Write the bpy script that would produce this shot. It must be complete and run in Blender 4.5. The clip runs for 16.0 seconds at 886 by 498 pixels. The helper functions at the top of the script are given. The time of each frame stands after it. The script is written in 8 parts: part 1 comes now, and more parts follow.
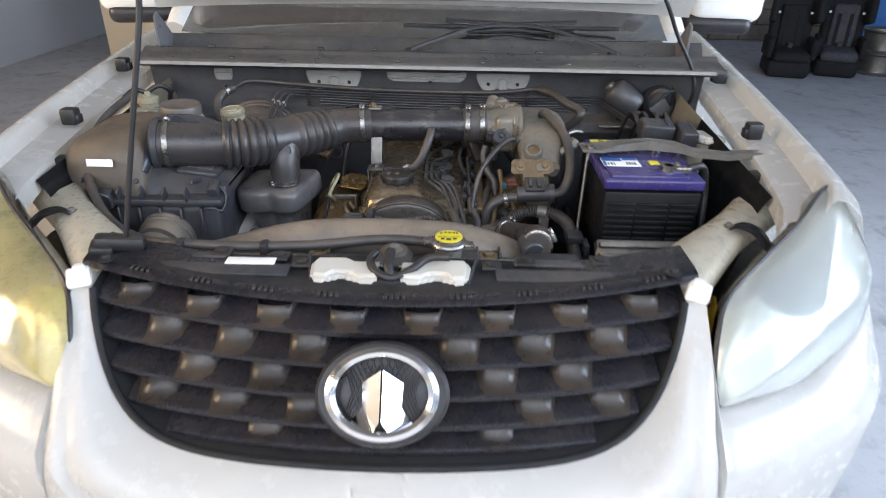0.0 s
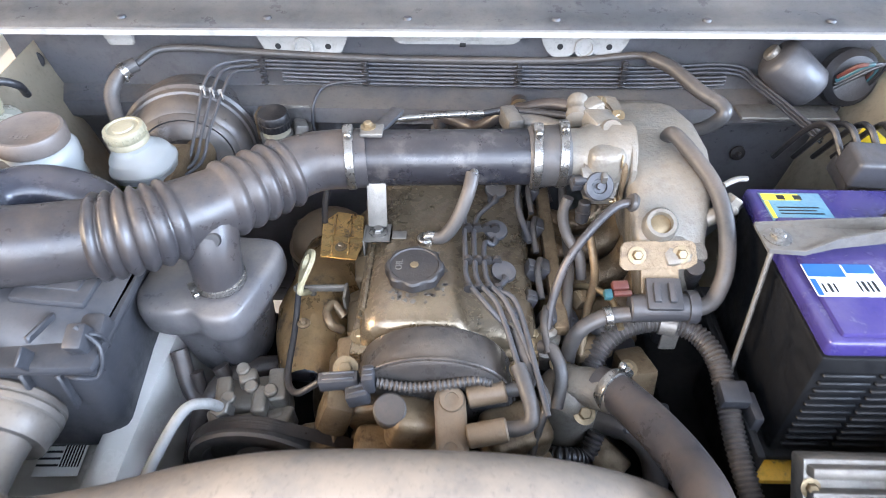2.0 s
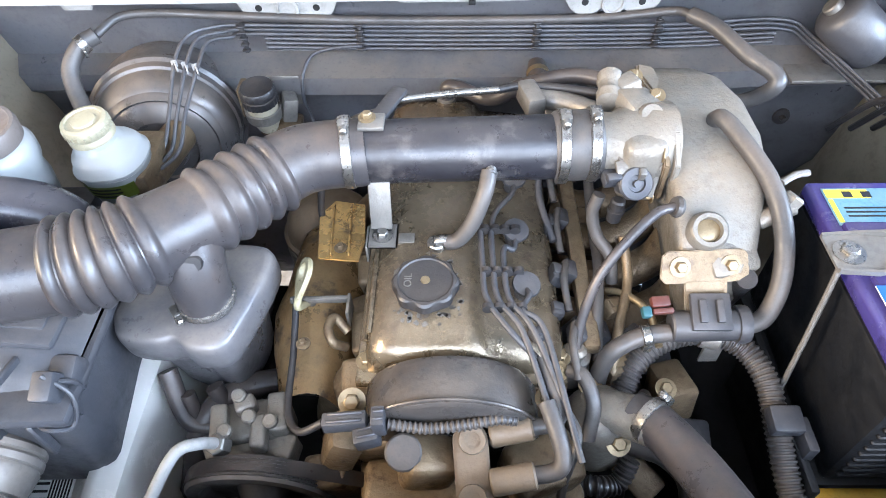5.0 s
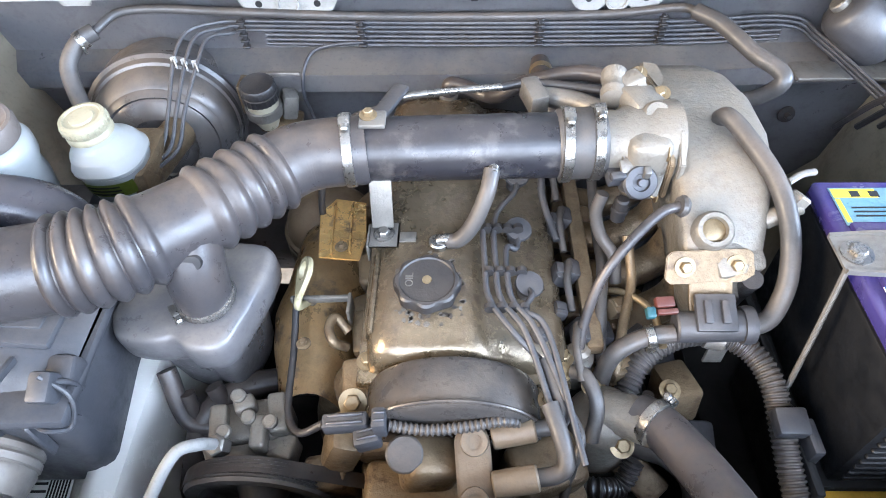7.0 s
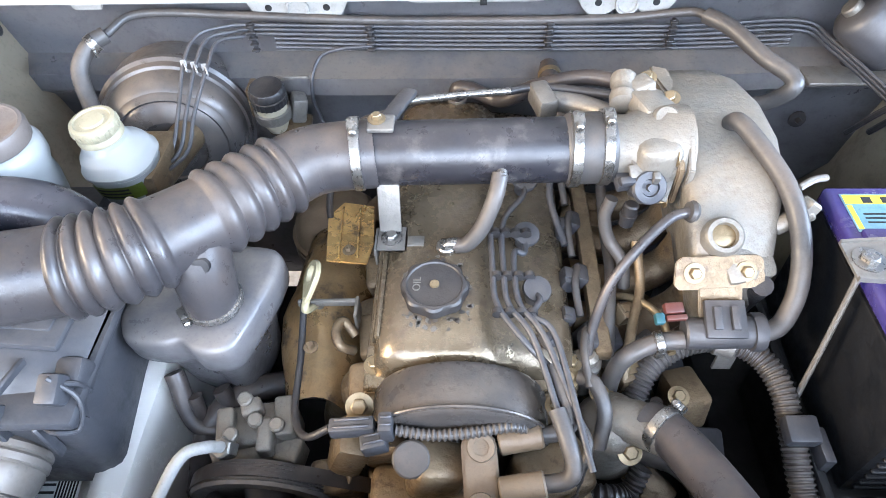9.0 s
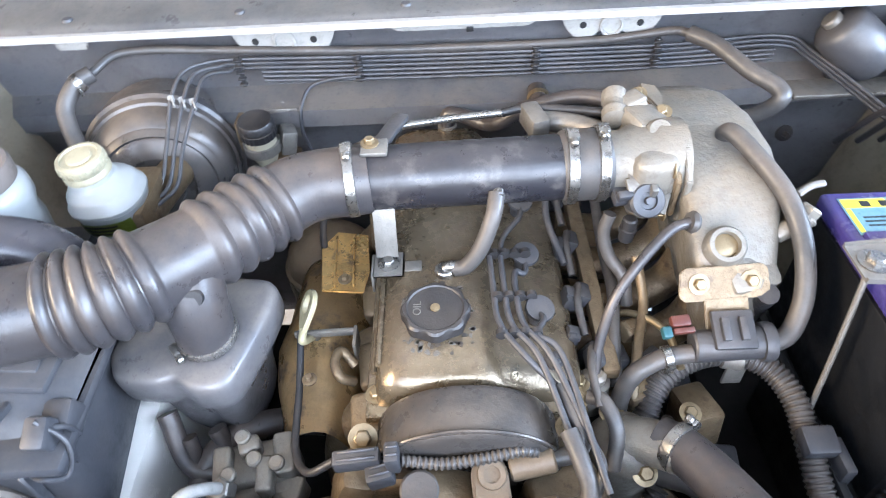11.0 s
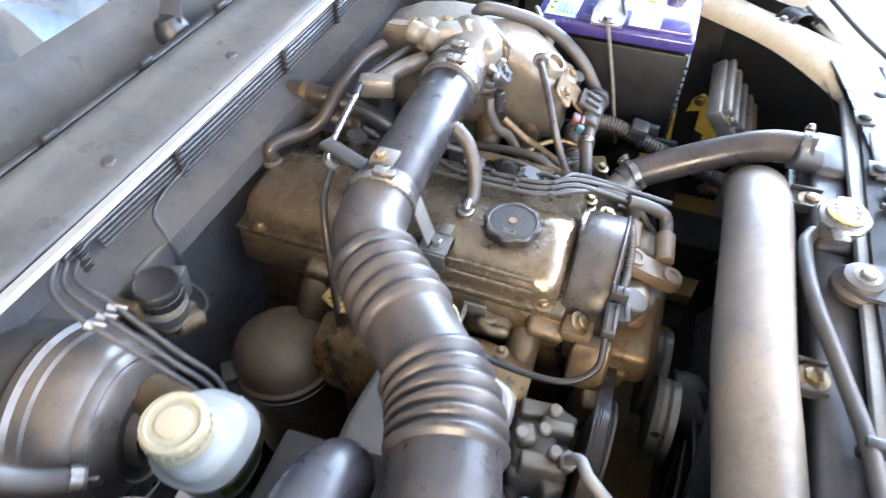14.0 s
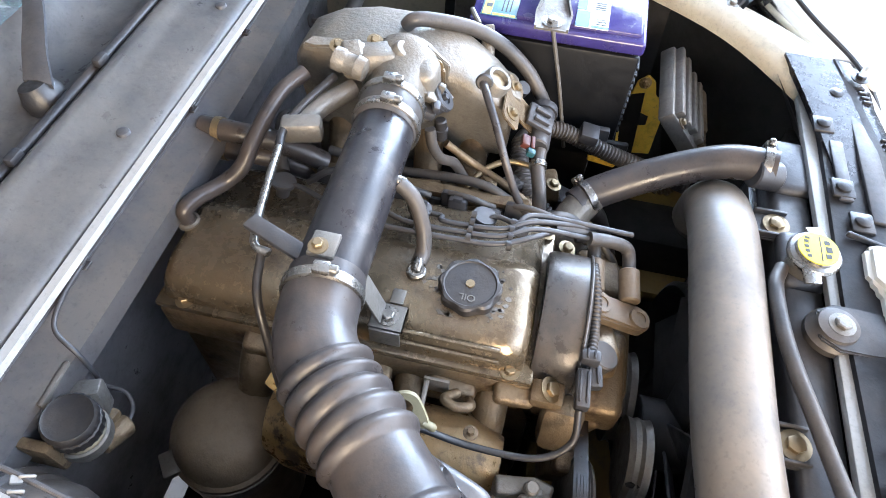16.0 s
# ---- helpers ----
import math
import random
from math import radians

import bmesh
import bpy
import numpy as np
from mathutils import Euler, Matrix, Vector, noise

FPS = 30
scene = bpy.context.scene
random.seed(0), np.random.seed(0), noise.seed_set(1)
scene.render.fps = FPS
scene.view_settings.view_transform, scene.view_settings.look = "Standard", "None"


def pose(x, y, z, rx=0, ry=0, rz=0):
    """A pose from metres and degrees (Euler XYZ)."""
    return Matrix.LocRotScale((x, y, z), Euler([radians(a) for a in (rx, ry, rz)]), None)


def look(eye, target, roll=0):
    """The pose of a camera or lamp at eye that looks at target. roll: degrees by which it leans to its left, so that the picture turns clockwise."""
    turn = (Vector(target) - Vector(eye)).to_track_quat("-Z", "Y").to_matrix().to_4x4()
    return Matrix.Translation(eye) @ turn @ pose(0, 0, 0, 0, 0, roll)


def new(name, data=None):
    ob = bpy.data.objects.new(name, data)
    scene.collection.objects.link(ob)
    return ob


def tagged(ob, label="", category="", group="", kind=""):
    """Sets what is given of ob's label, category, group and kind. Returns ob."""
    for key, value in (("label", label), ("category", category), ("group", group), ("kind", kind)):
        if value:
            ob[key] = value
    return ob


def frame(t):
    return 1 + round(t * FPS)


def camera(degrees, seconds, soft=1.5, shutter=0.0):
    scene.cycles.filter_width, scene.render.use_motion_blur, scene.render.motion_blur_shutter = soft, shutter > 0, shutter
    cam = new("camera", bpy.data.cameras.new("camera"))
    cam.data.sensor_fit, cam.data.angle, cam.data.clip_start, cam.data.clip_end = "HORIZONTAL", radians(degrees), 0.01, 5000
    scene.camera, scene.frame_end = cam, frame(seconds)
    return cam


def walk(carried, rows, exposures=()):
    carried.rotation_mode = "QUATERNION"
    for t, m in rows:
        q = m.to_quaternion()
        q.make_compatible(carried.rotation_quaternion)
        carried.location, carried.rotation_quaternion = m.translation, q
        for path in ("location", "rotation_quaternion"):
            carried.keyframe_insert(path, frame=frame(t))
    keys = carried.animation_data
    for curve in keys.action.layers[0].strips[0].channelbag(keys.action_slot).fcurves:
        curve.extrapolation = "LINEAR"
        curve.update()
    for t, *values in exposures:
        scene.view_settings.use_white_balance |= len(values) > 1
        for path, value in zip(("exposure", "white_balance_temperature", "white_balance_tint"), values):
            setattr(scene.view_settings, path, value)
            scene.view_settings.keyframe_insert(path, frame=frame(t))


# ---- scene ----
cam = camera(69.6, 16.0, soft=0.8, shutter=0.4)
PATH = [
    (0, (0.03, 0.016, 1.393), (0.005, 1.791, 0.471), 1.0),
    (0.5, (0.034, 0.228, 1.404), (-0.017, 1.982, 0.443), 2.6),
    (1, (-0.025, 0.448, 1.405), (-0.037, 2.132, 0.326), 1.6),
    (1.5, (-0.054, 0.602, 1.413), (-0.06, 2.203, 0.214), -0.0),
    (2, (-0.038, 0.762, 1.429), (-0.089, 2.266, 0.112), -0.4),
    (2.5, (-0.038, 0.856, 1.436), (-0.071, 2.252, 0.004), 0.1),
    (3, (-0.055, 0.89, 1.439), (-0.089, 2.257, -0.02), -1.6),
    (3.5, (-0.057, 0.904, 1.436), (-0.083, 2.237, -0.054), -1.6),
    (4, (-0.055, 0.907, 1.439), (-0.104, 2.236, -0.055), -2.3),
    (6.5, (-0.057, 0.914, 1.431), (-0.108, 2.234, -0.071), -1.6),
    (7, (-0.057, 0.916, 1.432), (-0.113, 2.235, -0.071), -1.9),
    (7.5, (-0.058, 0.914, 1.431), (-0.116, 2.238, -0.067), -2.0),
    (8, (-0.06, 0.915, 1.433), (-0.116, 2.24, -0.064), -1.9),
    (10.5, (-0.052, 0.921, 1.419), (-0.175, 2.248, -0.073), -3.2),
    (11, (-0.07, 0.914, 1.41), (-0.109, 2.328, -0.003), -3.4),
    (11.5, (-0.208, 0.838, 1.43), (-0.008, 2.253, 0.03), -7.4),
    (12, (-0.391, 0.833, 1.432), (-0.032, 2.221, 0.037), -9.9),
    (12.5, (-0.562, 0.969, 1.445), (0.103, 2.209, 0.023), -9.1),
    (13, (-0.709, 1.091, 1.444), (0.206, 2.067, -0.043), -9.2),
    (13.5, (-0.713, 1.193, 1.429), (0.464, 1.957, 0.004), -4.9),
    (14, (-0.668, 1.229, 1.45), (0.619, 1.709, -0.004), -0.1),
    (14.5, (-0.585, 1.282, 1.498), (0.697, 1.602, -0.003), 1.8),
    (15, (-0.501, 1.314, 1.491), (0.683, 1.534, -0.106), 3.7),
    (15.5, (-0.495, 1.313, 1.498), (0.669, 1.537, -0.113), 2.7),
    (16, (-0.498, 1.305, 1.5), (0.67, 1.53, -0.108), 2.5),
]
walk(cam, [(t, look(eye, target, roll)) for t, eye, target, roll in PATH], exposures=[(0.0, 0.1, 6450, 14), (0.5, 0.78, 6050, 14), (1.0, 1.2, 6000, 14), (1.5, 1.52, 6000, 15), (2.0, 1.70, 5950, 15), (3.0, 1.90, 5850, 14), (6.5, 1.92, 5850, 13), (10.5, 1.95, 5850, 13), (12.5, 1.86, 5850, 14), (14.0, 1.9, 5850, 13), (15.0, 1.66, 5850, 13), (16.0, 1.66, 5850, 13)])

# ---- world and light ----
world = bpy.data.worlds.new("sky")
scene.world = world
world.use_nodes = True
wn = world.node_tree
sky = wn.nodes.new("ShaderNodeTexSky")
sky.sky_type, sky.sun_disc = "NISHITA", False
sky.sun_elevation, sky.sun_rotation = radians(40), radians(258)
wn.links.new(sky.outputs[0], wn.nodes["Background"].inputs[0])
wn.nodes["Background"].inputs[1].default_value = 0.08

sun = new("sun", bpy.data.lights.new("sun", "SUN"))
sun.data.energy, sun.data.angle, sun.data.color = 3.0, radians(0.6), (1.0, 0.9, 0.75)
sun.matrix_world = look((-7, -1.5, 6), (0, 0, 0))


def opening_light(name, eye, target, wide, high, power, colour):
    """An area lamp that stands in for daylight from one of the shed's open sides."""
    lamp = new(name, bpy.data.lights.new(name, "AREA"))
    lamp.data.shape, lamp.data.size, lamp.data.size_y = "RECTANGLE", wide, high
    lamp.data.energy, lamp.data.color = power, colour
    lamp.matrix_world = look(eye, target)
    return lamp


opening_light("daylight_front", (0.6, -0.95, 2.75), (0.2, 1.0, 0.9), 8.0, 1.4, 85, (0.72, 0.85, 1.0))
# fill added out in front of the roof to brighten bumper and wings
opening_light("front_fill", (0.3, -3.2, 2.6), (0, 0.8, 0.8), 6.0, 2.4, 170, (0.90, 0.95, 1.0))
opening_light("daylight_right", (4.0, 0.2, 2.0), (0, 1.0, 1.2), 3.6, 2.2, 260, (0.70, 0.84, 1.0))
# warm fill added in place of the bounce from a sunlit yard
opening_light("left_warm_fill", (-3.9, 0.0, 2.2), (0, 1.2, 0.9), 2.0, 1.4, 120, (1.0, 0.76, 0.46))


# ---- materials ----
def material(name, base, rough=0.5, metal=0.0, dust=0.0, dust_colour=(0.30, 0.25, 0.19), grain=60.0, vary=0.25, bump=0.15,
             coat=0.0, spots=None, spot_amount=0.0, trans=0.0, spec=0.5):
    """A surface with fine grain, broad stains and dust lying on what faces up."""
    m = bpy.data.materials.new(name)
    m.use_nodes = True
    nt = m.node_tree
    n, l = nt.nodes, nt.links
    bsdf = n["Principled BSDF"]
    bsdf.inputs["Metallic"].default_value = metal
    bsdf.inputs["Coat Weight"].default_value = coat
    bsdf.inputs["Transmission Weight"].default_value = trans
    bsdf.inputs["Specular IOR Level"].default_value = spec if max(base) > 0.1 else spec * 0.9
    tc = n.new("ShaderNodeTexCoord")

    def noise_tex(scale, detail, rough_=0.6):
        t = n.new("ShaderNodeTexNoise")
        t.inputs["Scale"].default_value, t.inputs["Detail"].default_value = scale, detail
        t.inputs["Roughness"].default_value = rough_
        l.new(tc.outputs["Object"], t.inputs["Vector"])
        return t

    def ramp(src, lo, hi, a=0.0, b=1.0):
        r = n.new("ShaderNodeMapRange")
        r.inputs[1].default_value, r.inputs[2].default_value = lo, hi
        r.inputs[3].default_value, r.inputs[4].default_value = a, b
        l.new(src, r.inputs[0])
        return r.outputs[0]

    def mix(fac, a, b):
        x = n.new("ShaderNodeMix")
        x.data_type = "RGBA"
        if isinstance(fac, float):
            x.inputs[0].default_value = fac
        else:
            l.new(fac, x.inputs[0])
        for socket, v in ((x.inputs[6], a), (x.inputs[7], b)):
            if isinstance(v, tuple):
                socket.default_value = (*v, 1)
            else:
                l.new(v, socket)
        return x.outputs[2]

    def times(a, b):
        x = n.new("ShaderNodeMath")
        x.operation = "MULTIPLY"
        for i, v in enumerate((a, b)):
            if isinstance(v, float):
                x.inputs[i].default_value = v
            else:
                l.new(v, x.inputs[i])
        return x.outputs[0]

    dust = dust * 0.66
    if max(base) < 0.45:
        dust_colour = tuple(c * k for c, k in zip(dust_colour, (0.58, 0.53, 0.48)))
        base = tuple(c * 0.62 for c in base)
    fine, broad = noise_tex(grain * 4, 4), noise_tex(grain * 0.25, 5, 0.65)
    dark = tuple(c * (1 - vary) for c in base)
    light = tuple(min(1, c * (1 + vary)) for c in base)
    col = mix(ramp(broad.outputs[0], 0.3, 0.7), dark, light)
    col = mix(times(ramp(fine.outputs[0], 0.35, 0.75), 0.35), col, dark)
    if spots:
        blot = noise_tex(grain * 0.8, 6, 0.7)
        col = mix(ramp(blot.outputs[0], 0.62 - spot_amount * 0.3, 0.68 - spot_amount * 0.2), col, spots)
    grime = noise_tex(grain * 1.3, 7, 0.72)
    if vary > 0.09:
        col = mix(times(ramp(grime.outputs[0], 0.52, 0.66), 0.45), col, tuple(c * 0.45 for c in base))
    swing = 0.145 if vary > 0.09 else 0.04
    rough_out = ramp(grime.outputs[0], 0.34, 0.68, max(0.03, rough - swing), min(1, rough + swing))
    if dust:
        geo = n.new("ShaderNodeNewGeometry")
        sep = n.new("ShaderNodeSeparateXYZ")
        l.new(geo.outputs["Normal"], sep.inputs[0])
        up = ramp(sep.outputs[2], -0.1, 0.95, 0.12, 1.0)
        patch = ramp(noise_tex(grain * 0.4, 6, 0.7).outputs[0], 0.38, 0.60, 0.08, 1.0)
        amount = times(times(up, patch), float(dust))
        col = mix(amount, col, dust_colour)
        x = n.new("ShaderNodeMath")
        x.operation = "MULTIPLY_ADD"
        l.new(amount, x.inputs[0])
        x.inputs[1].default_value = 0.16
        l.new(rough_out, x.inputs[2])
        x.use_clamp = True
        rough_out = x.outputs[0]
        if metal:
            y = n.new("ShaderNodeMath")
            y.operation = "MULTIPLY_ADD"
            l.new(amount, y.inputs[0])
            y.inputs[1].default_value, y.inputs[2].default_value = -metal, metal
            y.use_clamp = True
            l.new(y.outputs[0], bsdf.inputs["Metallic"])
    if vary > 0.09:
        specks = noise_tex(grain * 11, 4, 0.6)
        col = mix(times(ramp(specks.outputs[0], 0.55, 0.75), 0.32), col, tuple(c * 0.35 for c in base))
    l.new(col, bsdf.inputs["Base Color"])
    l.new(rough_out, bsdf.inputs["Roughness"])
    if bump:
        b = n.new("ShaderNodeBump")
        b.inputs["Strength"].default_value, b.inputs["Distance"].default_value = min(1.0, bump * 1.5), 0.002
        l.new(fine.outputs[0], b.inputs["Height"])
        l.new(b.outputs[0], bsdf.inputs["Normal"])
    return m


PAINT = material("pearl_white_paint", (0.78, 0.76, 0.72), 0.26, dust=0.04, dust_colour=(0.5, 0.44, 0.36), grain=14, vary=0.03, bump=0.02, coat=0.4)
# the body's white with a darker base: shade inside the bay put into colour
PAINT_SHADED = material("shaded_white_paint", (0.50, 0.49, 0.48), 0.34, dust=0.3, dust_colour=(0.36, 0.31, 0.25), grain=20, vary=0.08, bump=0.05, coat=0.2)
BLUEGREY = material("dusty_undercoat", (0.20, 0.20, 0.215), 0.40, dust=1.0, dust_colour=(0.42, 0.39, 0.35), grain=16, vary=0.25, bump=0.1)
COWL = material("cowl_plastic", (0.17, 0.17, 0.175), 0.34, dust=0.7, dust_colour=(0.45, 0.43, 0.40), grain=18, vary=0.2, bump=0.12)
BLACK = material("black_plastic", (0.022, 0.022, 0.025), 0.42, dust=0.35, dust_colour=(0.20, 0.17, 0.14), grain=40, vary=0.3, bump=0.15)
BROWNPL = material("dusty_airbox_plastic", (0.09, 0.075, 0.06), 0.5, dust=0.9, dust_colour=(0.27, 0.21, 0.15), grain=12, vary=0.25, bump=0.2)
DARKPL = material("dark_grey_plastic", (0.05, 0.052, 0.06), 0.45, dust=0.45, dust_colour=(0.24, 0.21, 0.18), grain=30, vary=0.25, bump=0.12)
RUBBER = material("hose_rubber", (0.048, 0.045, 0.048), 0.35, dust=0.7, dust_colour=(0.22, 0.175, 0.14), grain=26, vary=0.25, bump=0.1)
GREYHOSE = material("dusty_grey_hose", (0.070, 0.066, 0.064), 0.46, dust=0.6, dust_colour=(0.25, 0.20, 0.155), grain=30, vary=0.25, bump=0.12)
TABSTEEL = material("dusty_pressed_steel", (0.40, 0.39, 0.37), 0.5, dust=0.5, dust_colour=(0.40, 0.36, 0.30), grain=24, vary=0.15, bump=0.1)
DIPRING = material("dirty_cream_plastic", (0.44, 0.38, 0.22), 0.5, dust=0.3, grain=40, vary=0.15, bump=0.1)
TANK = material("dusty_grey_tank", (0.115, 0.112, 0.118), 0.36, dust=0.7, dust_colour=(0.42, 0.38, 0.34), grain=22, vary=0.25, bump=0.12)
DUCT = material("dusty_intake_duct", (0.15, 0.14, 0.13), 0.38, dust=1.1, dust_colour=(0.43, 0.36, 0.28), grain=12, vary=0.15, bump=0.12)
PIPE = material("black_enamel_pipe", (0.020, 0.020, 0.026), 0.34, dust=0.30, dust_colour=(0.20, 0.18, 0.17), grain=24, vary=0.35, bump=0.12, coat=0.12, spots=(0.05, 0.046, 0.046), spot_amount=0.22)
CAST = material("cast_aluminium", (0.29, 0.265, 0.225), 0.45, 0.45, dust=0.85, dust_colour=(0.32, 0.26, 0.185), grain=40, vary=0.14, bump=0.35)
DIRTCAST = material("grimy_cast_metal", (0.29, 0.21, 0.125), 0.45, 0.55, dust=0.6, dust_colour=(0.29, 0.195, 0.095), grain=40, vary=0.35, bump=0.4, spots=(0.07, 0.05, 0.035), spot_amount=0.25)
OILY = material("oily_valve_cover", (0.34, 0.265, 0.17), 0.20, 0.8, dust=0.95, dust_colour=(0.15, 0.113, 0.082), grain=30, vary=0.25, bump=0.2, spots=(0.07, 0.055, 0.04), spot_amount=0.15)
ZINC = material("zinc_clamp", (0.44, 0.42, 0.39), 0.3, 0.95, dust=0.25, dust_colour=(0.26, 0.22, 0.17), grain=60, vary=0.25, bump=0.15)
STEEL = material("dusty_steel", (0.33, 0.31, 0.28), 0.45, 0.7, dust=0.7, dust_colour=(0.29, 0.245, 0.19), grain=50, vary=0.25, bump=0.2)
SHIELD = material("heat_shield", (0.50, 0.33, 0.15), 0.32, 0.6, dust=0.75, dust_colour=(0.30, 0.215, 0.13), grain=22, vary=0.35, bump=0.3, spots=(0.10, 0.07, 0.05), spot_amount=0.25)
BOOST = material("booster_paint", (0.075, 0.075, 0.080), 0.32, 0.2, dust=0.95, dust_colour=(0.31, 0.255, 0.20), grain=16, vary=0.25, bump=0.1)
CLOUDY = material("cloudy_reservoir_plastic", (0.43, 0.445, 0.44), 0.35, dust=0.3, dust_colour=(0.42, 0.40, 0.35), grain=30, vary=0.09, bump=0.05)
TIMING = material("worn_belt_cover", (0.062, 0.060, 0.060), 0.30, 0.3, dust=0.7, dust_colour=(0.26, 0.22, 0.18), grain=34, vary=0.3, bump=0.12, spots=(0.03, 0.028, 0.027), spot_amount=0.1)
COILBROWN = material("dusty_brown_coil", (0.20, 0.15, 0.10), 0.5, dust=0.8, dust_colour=(0.33, 0.245, 0.155), grain=36, vary=0.25, bump=0.2)
LOBE = material("smooth_airbox_plastic", (0.035, 0.037, 0.050), 0.30, dust=0.45, dust_colour=(0.24, 0.22, 0.22), grain=20, vary=0.2, bump=0.06)
# heat shield metal in brighter gold: a patch of sun put into the colour
SHIELDSUN = material("sunlit_shield_plate", (0.70, 0.44, 0.16), 0.28, 0.75, dust=0.3, dust_colour=(0.36, 0.24, 0.11), grain=22, vary=0.3, bump=0.3, spots=(0.12, 0.08, 0.05), spot_amount=0.2)
MILKY = material("milky_plastic", (0.42, 0.38, 0.28), 0.4, dust=0.35, dust_colour=(0.40, 0.35, 0.27), grain=30, vary=0.10, bump=0.05)
CLEARPL = material("clear_yellowed_plastic", (0.44, 0.45, 0.39), 0.22, dust=0.3, dust_colour=(0.45, 0.38, 0.26), grain=18, vary=0.15, bump=0.05, trans=0.35)
# stained undercoat whose gold is warm bounced sunlight put into the colour
SUNGOLD = material("sunlit_gold_undercoat", (0.30, 0.20, 0.045), 0.5, dust=0.6, dust_colour=(0.36, 0.27, 0.13), grain=12, vary=0.35, bump=0.2, spots=(0.06, 0.045, 0.025), spot_amount=0.3)
YELLOWCAP = material("yellowed_cap", (0.445, 0.40, 0.27), 0.42, dust=0.35, dust_colour=(0.50, 0.44, 0.32), grain=30, vary=0.12, bump=0.1)
BROWNCAP = material("brown_grey_cap", (0.16, 0.135, 0.12), 0.5, dust=0.5, dust_colour=(0.26, 0.21, 0.17), grain=40, vary=0.2, bump=0.1)
PURPLE = material("purple_battery_lid", (0.058, 0.044, 0.21), 0.2, dust=0.22, dust_colour=(0.36, 0.34, 0.42), grain=26, vary=0.15, bump=0.08)
BATBLACK = material("battery_case", (0.006, 0.007, 0.009), 0.5, dust=0.10, dust_colour=(0.14, 0.13, 0.13), grain=40, vary=0.3, bump=0.1, spec=0.3)
YELLOW = material("yellow_paint", (0.78, 0.50, 0.05), 0.45, dust=0.2, dust_colour=(0.45, 0.35, 0.16), grain=30, vary=0.15, bump=0.15, spots=(0.25, 0.17, 0.06), spot_amount=0.05)
BRIGHTYEL = material("bright_yellow_label", (0.66, 0.55, 0.03), 0.4, grain=60, vary=0.08, bump=0.02)
WHITELAB = material("white_label", (0.78, 0.78, 0.76), 0.5, grain=50, vary=0.06, bump=0.02, dust=0.2, dust_colour=(0.5, 0.45, 0.38))
BLUELAB = material("blue_label", (0.02, 0.13, 0.42), 0.4, grain=60, vary=0.08, bump=0.02)
INK = material("dark_ink", (0.02, 0.02, 0.02), 0.5, grain=60, vary=0.1, bump=0.0)
GREENLAB = material("green_label", (0.20, 0.26, 0.03), 0.5, grain=60, vary=0.1, bump=0.02)
REDPL = material("red_plastic", (0.13, 0.035, 0.025), 0.4, dust=0.4, grain=60, vary=0.1, bump=0.05)
TEALPL = material("teal_plastic", (0.025, 0.11, 0.13), 0.4, dust=0.4, grain=60, vary=0.1, bump=0.05)
CHROME = material("chrome", (0.78, 0.78, 0.80), 0.16, 1.0, grain=30, vary=0.03, bump=0.0)
WINGIN = material("dusty_inner_wing", (0.44, 0.39, 0.30), 0.5, dust=0.4, dust_colour=(0.34, 0.28, 0.2), grain=14, vary=0.2, bump=0.1)
# grille plastic made browner and lighter, for dust and for light on the webs
GRILLEWEB = material("lit_dusty_grille_web", (0.034, 0.030, 0.028), 0.36, dust=0.32, dust_colour=(0.30, 0.215, 0.14), grain=30, vary=0.4, bump=0.15, spec=0.5)
GRILLE = material("grille_plastic", (0.016, 0.017, 0.024), 0.28, dust=0.14, dust_colour=(0.24, 0.18, 0.13), grain=30, vary=0.3, bump=0.12)
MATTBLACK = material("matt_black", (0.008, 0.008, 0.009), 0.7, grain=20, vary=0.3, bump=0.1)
BRASS = material("brassy_bolt", (0.44, 0.33, 0.19), 0.4, 0.8, dust=0.3, grain=60, vary=0.2, bump=0.1)
CREAMSTEEL = material("painted_support", (0.76, 0.69, 0.55), 0.32, dust=0.12, dust_colour=(0.50, 0.42, 0.31), grain=18, vary=0.12, bump=0.08, coat=0.15)
WHITEPL = material("white_plastic", (0.56, 0.535, 0.48), 0.45, dust=0.45, dust_colour=(0.5, 0.43, 0.33), grain=30, vary=0.08, bump=0.05)
CONCRETE = material("concrete_floor", (0.50, 0.50, 0.51), 0.6, grain=4, vary=0.12, bump=0.2, spots=(0.34, 0.335, 0.33), spot_amount=0.12)
ROOFM = material("roof_sheeting", (0.22, 0.21, 0.20), 0.6, grain=6, vary=0.15, bump=0.1)
SKYBLUE = material("light_blue_label", (0.14, 0.33, 0.44), 0.4, dust=0.3, dust_colour=(0.5, 0.5, 0.5), grain=60, vary=0.1, bump=0.02)
WALLP = material("painted_wall", (0.62, 0.63, 0.67), 0.7, grain=6, vary=0.05, bump=0.1)
CREAMWALL = material("cream_wall", (0.70, 0.56, 0.38), 0.65, grain=6, vary=0.06, bump=0.1)
BLOCKWALL = material("block_wall", (0.30, 0.26, 0.22), 0.8, grain=8, vary=0.25, bump=0.3)
FABRIC = material("black_fabric", (0.016, 0.016, 0.018), 0.85, grain=60, vary=0.3, bump=0.4)
GREYFAB = material("grey_fabric", (0.10, 0.10, 0.11), 0.85, grain=60, vary=0.3, bump=0.4)
BLUEPL = material("blue_plastic", (0.05, 0.20, 0.52), 0.4, grain=20, vary=0.1, bump=0.05)
TYRE = material("tyre_rubber", (0.02, 0.02, 0.021), 0.7, grain=40, vary=0.2, bump=0.3)
